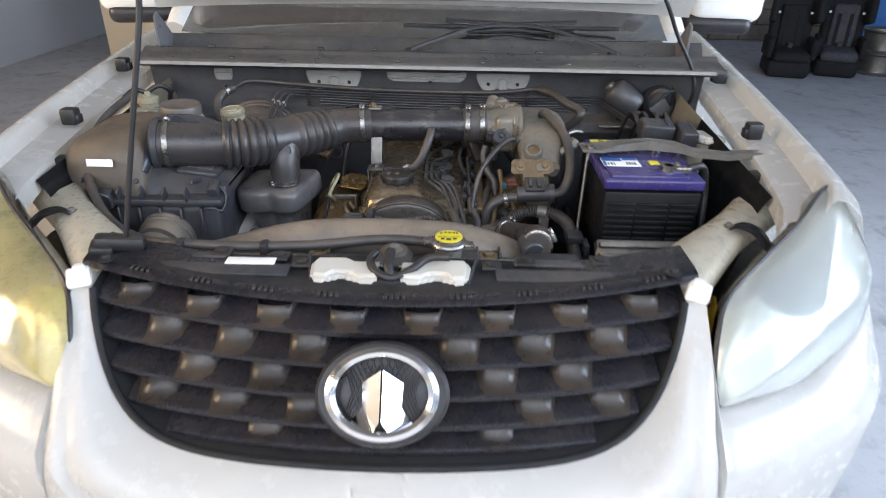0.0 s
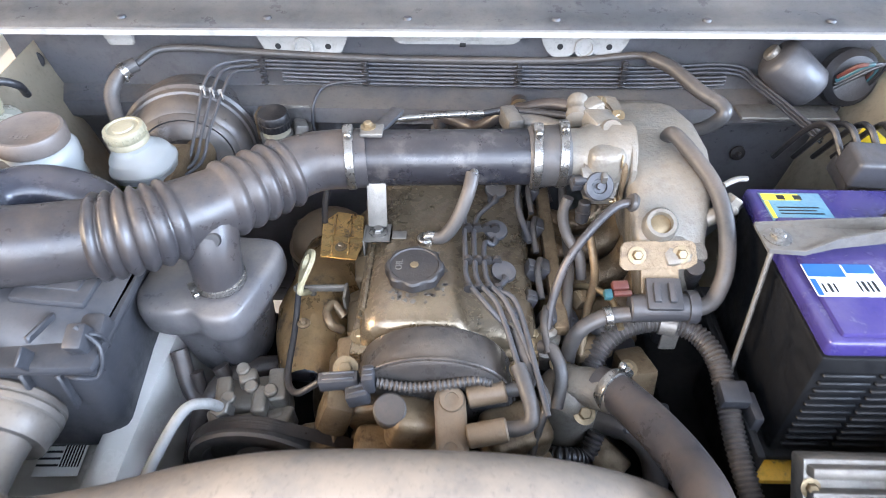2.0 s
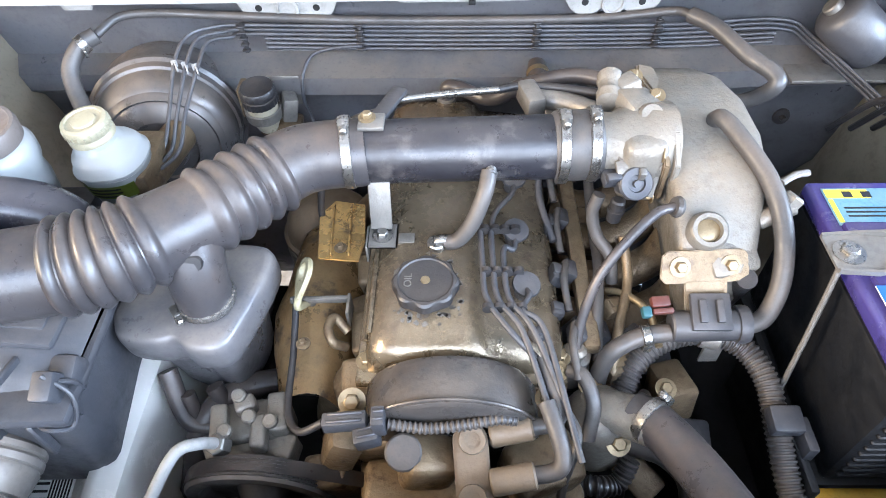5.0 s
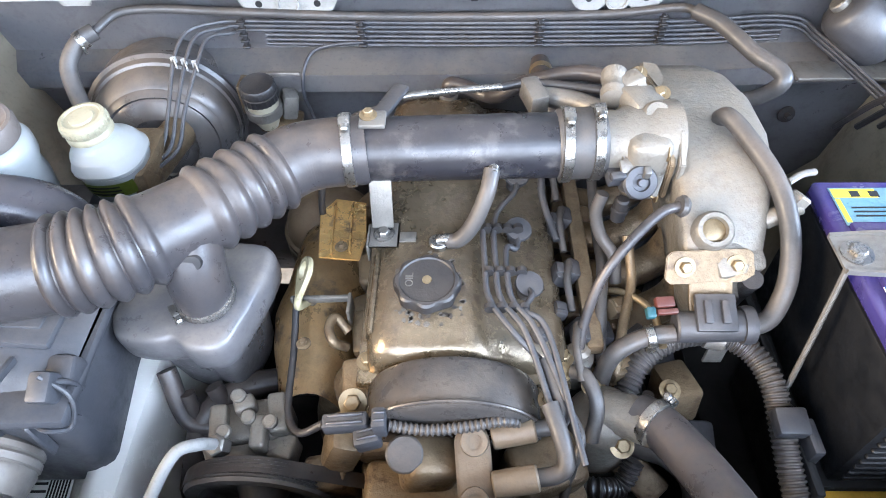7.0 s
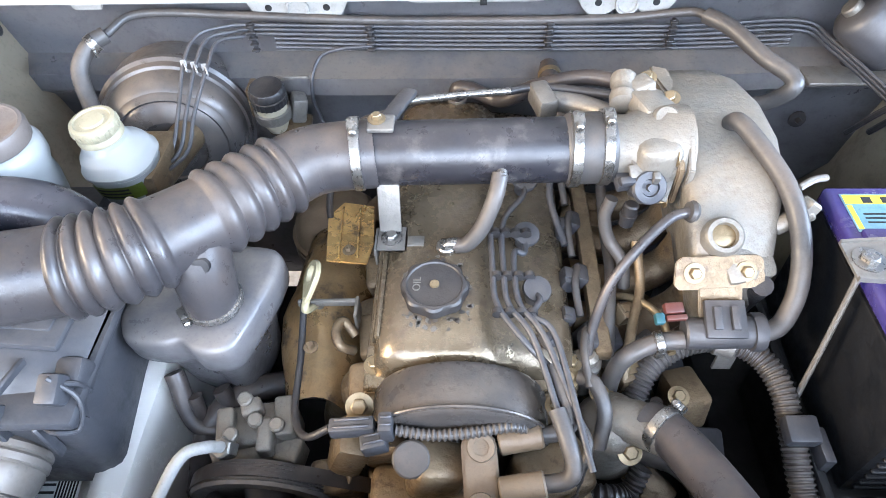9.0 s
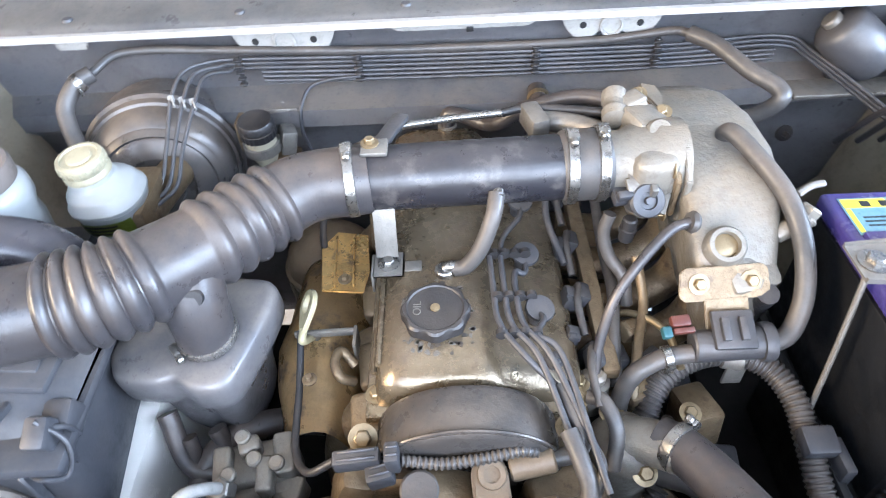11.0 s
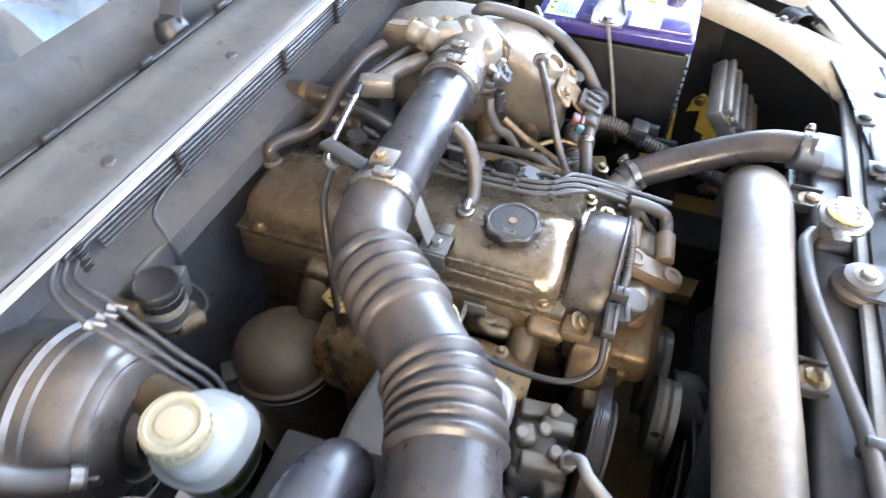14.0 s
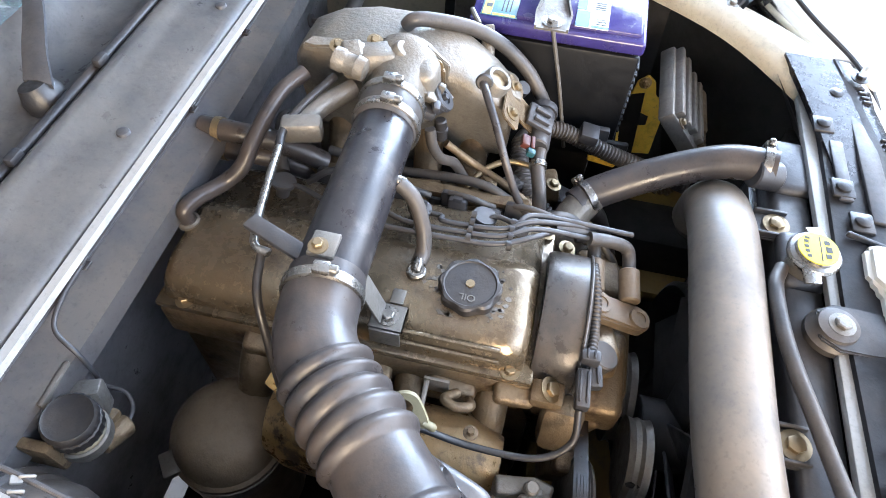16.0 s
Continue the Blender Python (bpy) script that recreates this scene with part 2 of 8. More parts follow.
REFLECT = material("headlamp_reflector", (0.75, 0.74, 0.70), 0.16, 1.0, grain=20, vary=0.05, bump=0.0)


def glass(name, tint, rough, ior=1.45):
    m = bpy.data.materials.new(name)
    m.use_nodes = True
    b = m.node_tree.nodes["Principled BSDF"]
    b.inputs["Base Color"].default_value = (*tint, 1)
    b.inputs["Roughness"].default_value = rough
    b.inputs["Transmission Weight"].default_value = 1.0
    b.inputs["IOR"].default_value = ior
    return m


LENS = material("hazed_lamp_lens", (0.80, 0.84, 0.80), 0.14, grain=10, vary=0.06, bump=0.03, coat=0.8, trans=0.55)
# the left lens: a golden reflection of the surroundings is tinted into its base
LENS_GOLDEN = material("gold_reflection_lens", (0.80, 0.70, 0.34), 0.12, grain=10, vary=0.10, bump=0.03, coat=0.8, trans=0.6)
SCREEN = glass("windscreen_glass", (0.75, 0.82, 0.80), 0.02)


# ---- builders ----
AT = {}


def thing(name, at, label, category, group="", kind=""):
    """An Empty at the base of a thing; its parts are children."""
    ob = new(name)
    ob.location, ob.empty_display_size = at, 0.05
    AT[ob.name] = Vector(at)
    return tagged(ob, label, category, group, kind)


def part(name, bm, mat, parent=None, label="", angle=38):
    """Links a bmesh, built in world metres, as one mesh under a thing or a part."""
    bmesh.ops.recalc_face_normals(bm, faces=bm.faces)
    me = bpy.data.meshes.new(name)
    bm.to_mesh(me)
    bm.free()
    me.materials.append(mat)
    me.shade_smooth()
    me.set_sharp_from_angle(angle=radians(angle))
    ob = new(name, me)
    if parent:
        ob.parent = parent
        ob.matrix_parent_inverse = Matrix.Translation(-AT.get(parent.name, Vector()))
    return tagged(ob, label)


def join(bm, other, m=None):
    if m is not None:
        bmesh.ops.transform(other, matrix=m, verts=other.verts)
    me = bpy.data.meshes.new("join")
    other.to_mesh(me)
    other.free()
    bm.from_mesh(me)
    bpy.data.meshes.remove(me)
    return bm


def box(bm, c, s, rot=(0, 0, 0), bev=0.004, seg=2):
    """A bevelled block at c with the sizes s."""
    o = bmesh.new()
    bmesh.ops.create_cube(o, size=1.0)
    bmesh.ops.scale(o, vec=s, verts=o.verts)
    if bev:
        bmesh.ops.bevel(o, geom=o.edges[:], offset=min(bev, 0.45 * min(s)), segments=seg, affect="EDGES", profile=0.5)
    return join(bm, o, pose(*c, *rot))


def aim(p, q):
    """A pose at p whose z axis points to q."""
    d = Vector(q) - Vector(p)
    return Matrix.Translation(p) @ d.to_track_quat("Z", "Y").to_matrix().to_4x4()


def lathe(bm, prof, m, seg=24):
    """Turns (radius, height) pairs round the z axis of m."""
    rows = []
    for r, h in prof:
        if r < 1e-5:
            rows.append([bm.verts.new(m @ Vector((0, 0, h)))])
        else:
            rows.append([bm.verts.new(m @ Vector((r * math.cos(6.2832 * i / seg), r * math.sin(6.2832 * i / seg), h))) for i in range(seg)])
    for a, b in zip(rows, rows[1:]):
        for i in range(seg):
            j = (i + 1) % seg
            vs = [a[i % len(a)], a[j % len(a)], b[j % len(b)], b[i % len(b)]]
            vs = list(dict.fromkeys(vs))
            if len(vs) > 2:
                bm.faces.new(vs)
    ring = abs(prof[0][0] - prof[-1][0]) + abs(prof[0][1] - prof[-1][1]) < 1e-6
    for row in () if ring else (rows[0], rows[-1]):
        if len(row) > 2:
            bm.faces.new(row)
    return bm


def cyl(bm, p, q, r, r2=None, seg=20, bev=0.002):
    r2 = r if r2 is None else r2
    h = (Vector(q) - Vector(p)).length
    return lathe(bm, [(max(r - bev, 1e-4), 0), (r, min(bev, h / 3)), (r2, h - min(bev, h / 3)), (max(r2 - bev, 1e-4), h)], aim(p, q), seg)


def spline(pts, res=8):
    """Points of a smooth curve through pts."""
    p = [Vector(v) for v in pts]
    p = [2 * p[0] - p[1]] + p + [2 * p[-1] - p[-2]]
    out = []
    for i in range(1, len(p) - 2):
        a, b, c, d = p[i - 1:i + 3]
        for k in range(res):
            t = k / res
            out.append(0.5 * (2 * b + (c - a) * t + (2 * a - 5 * b + 4 * c - d) * t * t + (3 * b - a - 3 * c + d) * t ** 3))
    return out + [p[-2]]


def along(pts, step):
    """The same curve in even steps."""
    out, left = [pts[0]], step
    for a, b in zip(pts, pts[1:]):
        d = (b - a).length
        while d and left <= d:
            out.append(a.lerp(b, left / d))
            left += step
        left -= d
    if (out[-1] - pts[-1]).length > step * 0.3:
        out.append(pts[-1])
    return out


def tube(bm, pts, r, seg=12, res=8, radius=None, step=None, flat=1.0, caps=True):
    """A pipe along a smooth curve. radius(s) gives its radius at the share s of its length; flat squeezes it upright."""
    c = spline(pts, res) if len(pts) > 2 else [Vector(pts[0]).lerp(Vector(pts[1]), k / 4) for k in range(5)]
    if step:
        c = along(c, step)
    n = len(c)
    tang = [(c[min(i + 1, n - 1)] - c[max(i - 1, 0)]).normalized() for i in range(n)]
    up = Vector((0, 0, 1)) if abs(tang[0].z) < 0.9 else Vector((0, 1, 0))
    rings = []
    for i in range(n):
        side = tang[i].cross(up).normalized()
        up = side.cross(tang[i]).normalized()
        rr = radius(i / (n - 1)) if radius else r
        rings.append([bm.verts.new(c[i] + side * (rr * math.cos(6.2832 * k / seg)) + up * (flat * rr * math.sin(6.2832 * k / seg))) for k in range(seg)])
    for a, b in zip(rings, rings[1:]):
        for k in range(seg):
            bm.faces.new((a[k], a[(k + 1) % seg], b[(k + 1) % seg], b[k]))
    if caps:
        bm.faces.new(rings[0])
        bm.faces.new(rings[-1])
    return bm


def corrugated(bm, pts, r, pitch=0.006, depth=0.0018, seg=12):
    """A ribbed loom tube."""
    c = along(spline(pts, 10), pitch / 4)
    wave = [0, 1, 1, 0]
    return tube_rings(bm, c, [r - depth * wave[i % 4] for i in range(len(c))], seg)


def tube_rings(bm, c, radii, seg):
    n = len(c)
    tang = [(c[min(i + 1, n - 1)] - c[max(i - 1, 0)]).normalized() for i in range(n)]
    up = Vector((0, 0, 1)) if abs(tang[0].z) < 0.9 else Vector((0, 1, 0))
    rings = []
    for i in range(n):
        side = tang[i].cross(up).normalized()
        up = side.cross(tang[i]).normalized()
        rings.append([bm.verts.new(c[i] + (side * math.cos(6.2832 * k / seg) + up * math.sin(6.2832 * k / seg)) * radii[i]) for k in range(seg)])
    for a, b in zip(rings, rings[1:]):
        for k in range(seg):
            bm.faces.new((a[k], a[(k + 1) % seg], b[(k + 1) % seg], b[k]))
    bm.faces.new(rings[0])
    bm.faces.new(rings[-1])
    return bm


def plate(bm, outline, thick, m, bev=0.0015, seg=2):
    """A flat outline (x, y) with a thickness along z of m."""
    o = bmesh.new()
    f = o.faces.new([o.verts.new((x, y, 0)) for x, y in outline])
    g = bmesh.ops.extrude_face_region(o, geom=[f])
    bmesh.ops.translate(o, vec=(0, 0, thick), verts=[v for v in g["geom"] if isinstance(v, bmesh.types.BMVert)])
    if bev:
        sharp = [e for e in o.edges if len(e.link_faces) == 2 and abs(e.calc_face_angle(0)) > 0.6]
        bmesh.ops.bevel(o, geom=sharp, offset=bev, segments=seg, affect="EDGES")
    return join(bm, o, m)


def loft(bm, rows, close=False, caps=False):
    """Skins rows of points."""
    vs = [[bm.verts.new(p) for p in row] for row in rows]
    for a, b in zip(vs, vs[1:]):
        n = len(a)
        for i in range(n if close else n - 1):
            bm.faces.new((a[i], a[(i + 1) % n], b[(i + 1) % n], b[i]))
    if caps:
        bm.faces.new(vs[0])
        bm.faces.new(vs[-1])
    return bm


def oval(c, ux, uy, a, b, n=24, power=2.6):
    """A rounded-square ring of points round c."""
    c, ux, uy, out = Vector(c), Vector(ux), Vector(uy), []
    for i in range(n):
        t = 6.2832 * i / n
        x, y = math.cos(t), math.sin(t)
        out.append(c + ux * (a * math.copysign(abs(x) ** (2 / power), x)) + uy * (b * math.copysign(abs(y) ** (2 / power), y)))
    return out


def bolt(parent, p, up=(0, 0, 1), r=0.007, name="bolt", mat=None, washer=1.7):
    """A hexagon bolt head on its washer."""
    bm = bmesh.new()
    m = aim(p, Vector(p) + Vector(up))
    lathe(bm, [(r * washer, 0), (r * washer, 0.0015), (r * 1.05, 0.002)], m, 20)
    lathe(bm, [(r, 0.0015), (r, 0.0065), (r * 0.8, 0.0078)], m, 6)
    return part(name, bm, mat or BRASS, parent)


def clamp(parent, p, axis, r, wide=0.011, screw=(0, -0.3, 1), mat=None):
    """A worm-drive hose clamp: band, worm housing and screw."""
    axis = Vector(axis).normalized()
    p = Vector(p)
    bm = bmesh.new()
    m = aim(p - axis * wide / 2, p + axis)
    lathe(bm, [(r, 0), (r + 0.0018, 0.0008), (r + 0.0022, wide / 2), (r + 0.0018, wide - 0.0008), (r, wide)], m, 40)
    band = part("clamp", bm, mat or ZINC, parent, "zinc-plated worm-drive hose clamp")
    s = Vector(screw)
    s = (s - axis * s.dot(axis)).normalized()
    t = axis.cross(s)
    q = p + s * (r + 0.005)
    bm = bmesh.new()
    rot = Matrix((t, axis, s)).transposed().to_4x4()
    o = bmesh.new()
    box(o, (0, 0, 0), (0.017, wide * 1.1, 0.008), bev=0.002)
    join(bm, o, Matrix.Translation(q) @ rot)
    cyl(bm, q + t * 0.006, q + t * 0.017, 0.0048, seg=12)
    part("clamp_screw", bm, mat or ZINC, band)
    return band


def bars(parent, m, rows, mat=None, name="print"):
    """Rows of unreadable print: (x, y, width, height) on the plane of m."""
    for x, y, w, h in rows:
        bm = bmesh.new()
        plate(bm, [(x, y), (x + w, y), (x + w, y + h), (x, y + h)], 0.0004, m, bev=0)
        part(name, bm, mat or INK, parent)


def word(parent, text, m, size, mat, depth=0.0006):
    """Raised or printed letters on the plane of m."""
    cu = bpy.data.curves.new("lettering", "FONT")
    cu.body, cu.size, cu.extrude = text, size, depth
    cu.align_x, cu.align_y = "CENTER", "CENTER"
    tmp = new("lettering_curve", cu)
    me = bpy.data.meshes.new_from_object(tmp.evaluated_get(bpy.context.evaluated_depsgraph_get()))
    bpy.data.objects.remove(tmp)
    bpy.data.curves.remove(cu)
    bm = bmesh.new()
    bm.from_mesh(me)
    bpy.data.meshes.remove(me)
    bmesh.ops.transform(bm, matrix=m, verts=bm.verts)
    return part("lettering", bm, mat, parent)

# ---- the shed ----
bm = bmesh.new()
box(bm, (0, 10, -0.05), (120, 120, 0.1), bev=0)
tagged(part("ground", bm, CONCRETE), "worn grey concrete workshop floor", "floor", kind="structure")
bm = bmesh.new()
box(bm, (1.0, 9.1, 2.0), (14, 0.2, 4.0), bev=0)
for i in range(40):
    for j in range(9):
        if abs(-5.8 + i * 0.4 - 1.0) < 6.6:
            box(bm, (-5.6 + i * 0.4 + (j % 2) * 0.2, 8.985, 0.1 + j * 0.2), (0.39, 0.05, 0.19), bev=0.006, seg=1)
tagged(part("wall_back", bm, BLOCKWALL), "brown concrete block back wall of the workshop", "wall", kind="structure")
bm = bmesh.new()
box(bm, (-4.6, 6.4, 2.0), (0.2, 5.2, 4.0), bev=0)
tagged(part("wall_side", bm, WALLP), "pale grey painted side wall", "wall", kind="structure")
# unseen roof, added to keep the sun off the car
bm = bmesh.new()
box(bm, (-1.9, 4.9, 4.05), (8.4, 12.3, 0.12), bev=0)
tagged(part("ceiling", bm, ROOFM), "unseen grey-brown sheeted roof added to shade the car", "ceiling", kind="structure")
for x, y in ((-5.4, -1.1), (2.2, -1.1), (2.2, 8.6), (-5.4, 3.2)):
    bm = bmesh.new()
    box(bm, (x, y, 2.0), (0.12, 0.12, 4.0), bev=0.01)
    tagged(part("post", bm, STEEL), "grey steel post that carries the shed roof", "post", kind="structure")

# ---- car body ----
XC = -0.065  # the car's middle


def nose(x, z):
    """How far forward the front skin stands."""
    u = abs(x - XC)
    return 0.60 + 0.24 * (u / 0.8) ** 2.6 + max(0.0, z - 0.70) * 0.98 + max(0.0, 0.62 - z) * 0.10 + max(0.0, u - 0.78) ** 2 * 8


def grille_at(x, s):
    """The grille's raked, bowed face: s runs from its upper lip to its lower edge."""
    u = (x - XC) / 0.5
    return Vector((x, 0.80 - 0.135 * s + 0.075 * u * u, 0.885 - 0.175 * s + 0.022 * u * u * (1 - s)))


car = thing("car", (XC, 2.0, 0), "white pick-up truck with its bonnet propped open", "car")


def opening_share(u):
    """Where the grille's opening ends at the distance u from the middle: 0 at its upper corners, 1 at its lower edge."""
    return max(0.0, 1 - min(1.0, abs(u) / 0.452) ** 7) ** 0.7


def front_skin():
    """The white bumper skin: below the grille, up its flanks and round the corners under the lamps."""
    bm = bmesh.new()
    cols = [i / 84 for i in range(-84, 85)]
    rows = []
    for v in cols:
        u = 0.93 * math.copysign(abs(v) ** 0.92, v)
        x, k = XC + u, abs(u)
        if k < 0.452:
            p = grille_at(x, opening_share(u))
            top, y_top = p.z, p.y - 0.012
        elif k < 0.482:
            top, y_top = 0.900, None
        else:
            top, y_top = 0.757 + max(0.0, k - 0.66) * 0.28, None
        row = []
        if y_top is not None:
            row.append(Vector((x, y_top + 0.04, top + 0.004)))
            row.append(Vector((x, y_top, top)))
        else:
            row.append(Vector((x, nose(x, top) + 0.04, top - 0.002)))
            row.append(Vector((x, nose(x, top) + 0.008, top)))
        for j in range(1, 19):
            f = j / 18
            z = top + (0.27 - top) * f ** 1.25
            d = top - z
            y = nose(x, z)
            if y_top is not None:
                w = min(1.0, d / 0.035)
                y = y_top * (1 - w) + y * w
            ridge = 0.005 * math.exp(-((d - 0.055 - 0.25 * max(0.0, k - 0.3)) / 0.022) ** 2) if k < 0.46 else 0.0
            edge = 0.490 + 0.16 * (z - 0.9) - 0.50 * max(0.0, 0.70 - z)
            flank = 0.012 * math.exp(-((k - edge) / 0.010) ** 2) - 0.010 * math.exp(-((k - edge - 0.022) / 0.008) ** 2)
            row.append(Vector((x, y - ridge - flank, z)))
        rows.append(row)
    loft(bm, rows)
    bmesh.ops.solidify(bm, geom=bm.faces[:], thickness=0.003)
    return bm


ob = part("bumper", front_skin(), PAINT, car, "pearl white bumper skin round the grille", angle=60)


def grille():
    """Five bowed shelves with staggered uprights in a black frame."""
    g = part("grille", loft(bmesh.new(), [[grille_at(XC + 0.45 * (i / 20 - 1) , s) + Vector((0, 0.11, -0.01)) for i in range(41)] for s in (-0.02, 0.5, 1.02)]), MATTBLACK, car, "black plastic front grille, dusty, with a chrome badge")
    rows_at = (0.0, 0.17, 0.375, 0.575, 0.755, 0.90)
    for k, s in enumerate(rows_at[1:]):
        hw = 0.452 * (1 - min(0.97, s + 0.05) ** 1.43) ** 0.143
        bm = bmesh.new()
        depth, t = 0.075, 0.013
        prof = [(0, t / 2), (-0.004, t / 4), (-0.005, -t / 4), (0, -t / 2), (depth, -t / 2 + 0.016), (depth, t / 2 + 0.018)]
        rows = []
        for i in range(33):
            p = grille_at(XC + hw * (i / 16 - 1), s)
            rows.append([p + Vector((0, a, b)) for a, b in prof])
        loft(bm, rows, close=True, caps=True)
        part("slat", bm, GRILLE, g)
    # staggered webs between the slats, wider at the back
    cell = 0.11
    for k in range(5):
        s0, s1 = rows_at[k], rows_at[k + 1]
        for i in range(-5, 6):
            x = XC + (i + (0.0 if k % 2 else 0.5)) * cell
            if abs(x - XC) > 0.452 * (1 - min(0.97, s1 + 0.08) ** 1.43) ** 0.143 - 0.026:
                continue
            if k and (x + 0.053) ** 2 / 0.115 ** 2 + ((s0 + s1) / 2 - 0.58) ** 2 / 0.40 ** 2 < 1:
                continue
            a, b = grille_at(x, s0), grille_at(x, s1)
            bm = bmesh.new()
            rows = []
            for f, w, y0, z0 in ((0.0, 0.0260, 0.002, -0.005), (0.22, 0.0235, 0.007, 0.0), (0.5, 0.0230, 0.008, 0.0), (0.78, 0.0245, 0.006, 0.002), (1.0, 0.0290, -0.002, 0.005)):
                p = a.lerp(b, f)
                rows.append([p + Vector((u * w, y0 + 0.005 * (u * u - 1) + (0.055 if abs(u) > 1.2 else 0), z0 + (0.014 if abs(u) > 1.2 else 0))) for u in (-1.5, -1.0, -0.6, 0.0, 0.6, 1.0, 1.5)])
            loft(bm, rows)
            part("grille_web", bm, GRILLEWEB, g, angle=70)
    # back of the first row, and its thin upper lip
    bm = bmesh.new()
    loft(bm, [[grille_at(XC + 0.47 * (i / 20 - 1), s) + Vector((0, 0.045, 0.006)) for i in range(41)] for s in (0.0, 0.09, 0.17)])
    part("grille_back", bm, GRILLE, g)
    bm = bmesh.new()
    rows = []
    for i in range(41):
        x = XC + 0.475 * (i / 20 - 1)
        p = grille_at(x, 0.0)
        rows.append([p + Vector((0, 0.10, 0.012)), p + Vector((0, 0.02, 0.012)), p + Vector((0, 0.006, 0.010)), p + Vector((0, 0.000, 0.004)), p + Vector((0, 0.004, -0.001)), p + Vector((0, 0.10, 0.002))])
    loft(bm, rows, close=True, caps=True)
    part("grille_lip", bm, GRILLE, g)
    # black seal along the opening
    bm = bmesh.new()
    pts = []
    for i in range(61):
        u = 0.449 * math.sin(math.pi / 2 * (i / 30 - 1))
        pts.append(grille_at(XC + u, opening_share(u)) + Vector((0, -0.006, 0.004)))
    tube(bm, pts, 0.006, 8, 1)
    part("grille_seal", bm, MATTBLACK, g)
    bm = bmesh.new()
    loft(bm, [[p + Vector((0, 0.0, 0.003)) for p in pts], [p + Vector((0, 0.05, 0.016)) for p in pts], [p + Vector((0, 0.11, 0.02)) for p in pts]])
    part("grille_surround", bm, MATTBLACK, g)
    # badge
    n = Vector((0, -0.80, 0.60))
    c = Vector((-0.056, 0.674, 0.833))
    m = Matrix.Translation(c) @ Matrix((Vector((1, 0, 0)), Vector((0, 0.60, 0.80)), n)).transposed().to_4x4() @ Matrix.Scale(0.86, 4)
    bm = bmesh.new()
    o = bmesh.new()
    lathe(o, [(0.100, -0.05), (0.104, 0.0), (0.098, 0.008), (0.085, 0.004), (0.075, -0.012), (0.0, -0.012)], Matrix(), 48)
    join(bm, o, m @ Matrix.Diagonal((1, 0.78, 1, 1)))
    badge = part("badge", bm, BLACK, g, "round badge in a black surround")
    bm = bmesh.new()
    o = bmesh.new()
    lathe(o, [(0.068, 0.0), (0.071, 0.010), (0.079, 0.014), (0.088, 0.010), (0.091, 0.002), (0.088, 0.0), (0.068, 0.0)], Matrix(), 48)
    join(bm, o, m @ Matrix.Diagonal((1, 0.80, 1, 1)))
    part("badge_ring", bm, CHROME, badge, "chrome ring")
    bm = bmesh.new()
    for i in range(-6, 7):
        for sgn in (-1, 1):
            o = bmesh.new()
            box(o, (i * 0.014, 0, -0.008), (0.0035, 0.15, 0.004), (0, 0, 32 * sgn), bev=0.0008, seg=1)
            bmesh.ops.delete(o, geom=[v for v in o.verts if (v.co.x / 0.07) ** 2 + (v.co.y / 0.056) ** 2 > 6], context="VERTS")
            for v in o.verts:
                d = math.hypot(v.co.x / 0.069, v.co.y / 0.054)
                if d > 1:
                    v.co.x, v.co.y = v.co.x / d, v.co.y / d
            join(bm, o, m)
    part("badge_mesh", bm, BLACK, badge)
    # two folded chrome wings meeting in a point
    bm = bmesh.new()
    for sgn in (-1, 1):
        o = bmesh.new()
        pts = [(0.0015, 0.036, 0.022), (0.032, 0.016, -0.002), (0.030, -0.020, 0.000), (0.048, -0.044, -0.004), (0.012, -0.058, 0.006), (0.0015, -0.040, 0.024)]
        up = [o.verts.new((sgn * x, y, z)) for x, y, z in pts]
        lo = [o.verts.new((sgn * x, y, -0.008)) for x, y, z in pts]
        o.faces.new(up)
        for i in range(6):
            o.faces.new((up[i], up[(i + 1) % 6], lo[(i + 1) % 6], lo[i]))
        join(bm, o, m)
    part("badge_emblem", bm, CHROME, badge, "folded chrome emblem", angle=15)
    return g


grille()


def fender(sgn):
    """A front wing: gutter, crown, outer skin."""
    bm = bmesh.new()
    rows = []
    for i in range(25):
        t = i / 24
        y = 1.00 + 1.35 * t
        wide = 0.800 + 0.160 * t ** 0.6
        rise = 0.985 + 0.085 * t
        prof = [(wide - 0.150, rise - 0.075), (wide - 0.146, rise - 0.040), (wide - 0.120, rise - 0.034), (wide - 0.086, rise - 0.030), (wide - 0.078, rise - 0.004), (wide - 0.068, rise + 0.004),
                (wide - 0.05, rise), (wide - 0.02, rise - 0.025), (wide, rise - 0.08), (wide + 0.012, rise - 0.2), (wide + 0.02, rise - 0.33), (wide + 0.015, rise - 0.5), (wide, rise - 0.62)]
        rows.append([Vector((XC + sgn * a, y, b)) for a, b in prof])
    loft(bm, rows)
    bmesh.ops.solidify(bm, geom=bm.faces[:], thickness=0.003)
    f = part("fender", bm, PAINT, car, "white front wing with a gutter along the engine bay", angle=55)
    for y in (1.355, 1.75):
        bm = bmesh.new()
        x, z = XC + sgn * (0.735 if y < 1.5 else 0.80), 1.0 + 0.03 * (y > 1.5)
        box(bm, (x, y, z), (0.034, 0.03, 0.036), (0, 0, 0), 0.006)
        box(bm, (x - sgn * 0.018, y - 0.002, z - 0.004), (0.01, 0.02, 0.02), bev=0.003)
        part("bonnet_buffer", bm, BLACK, f, "black rubber bonnet buffer")
    return f


fender(-1)
fender(1)


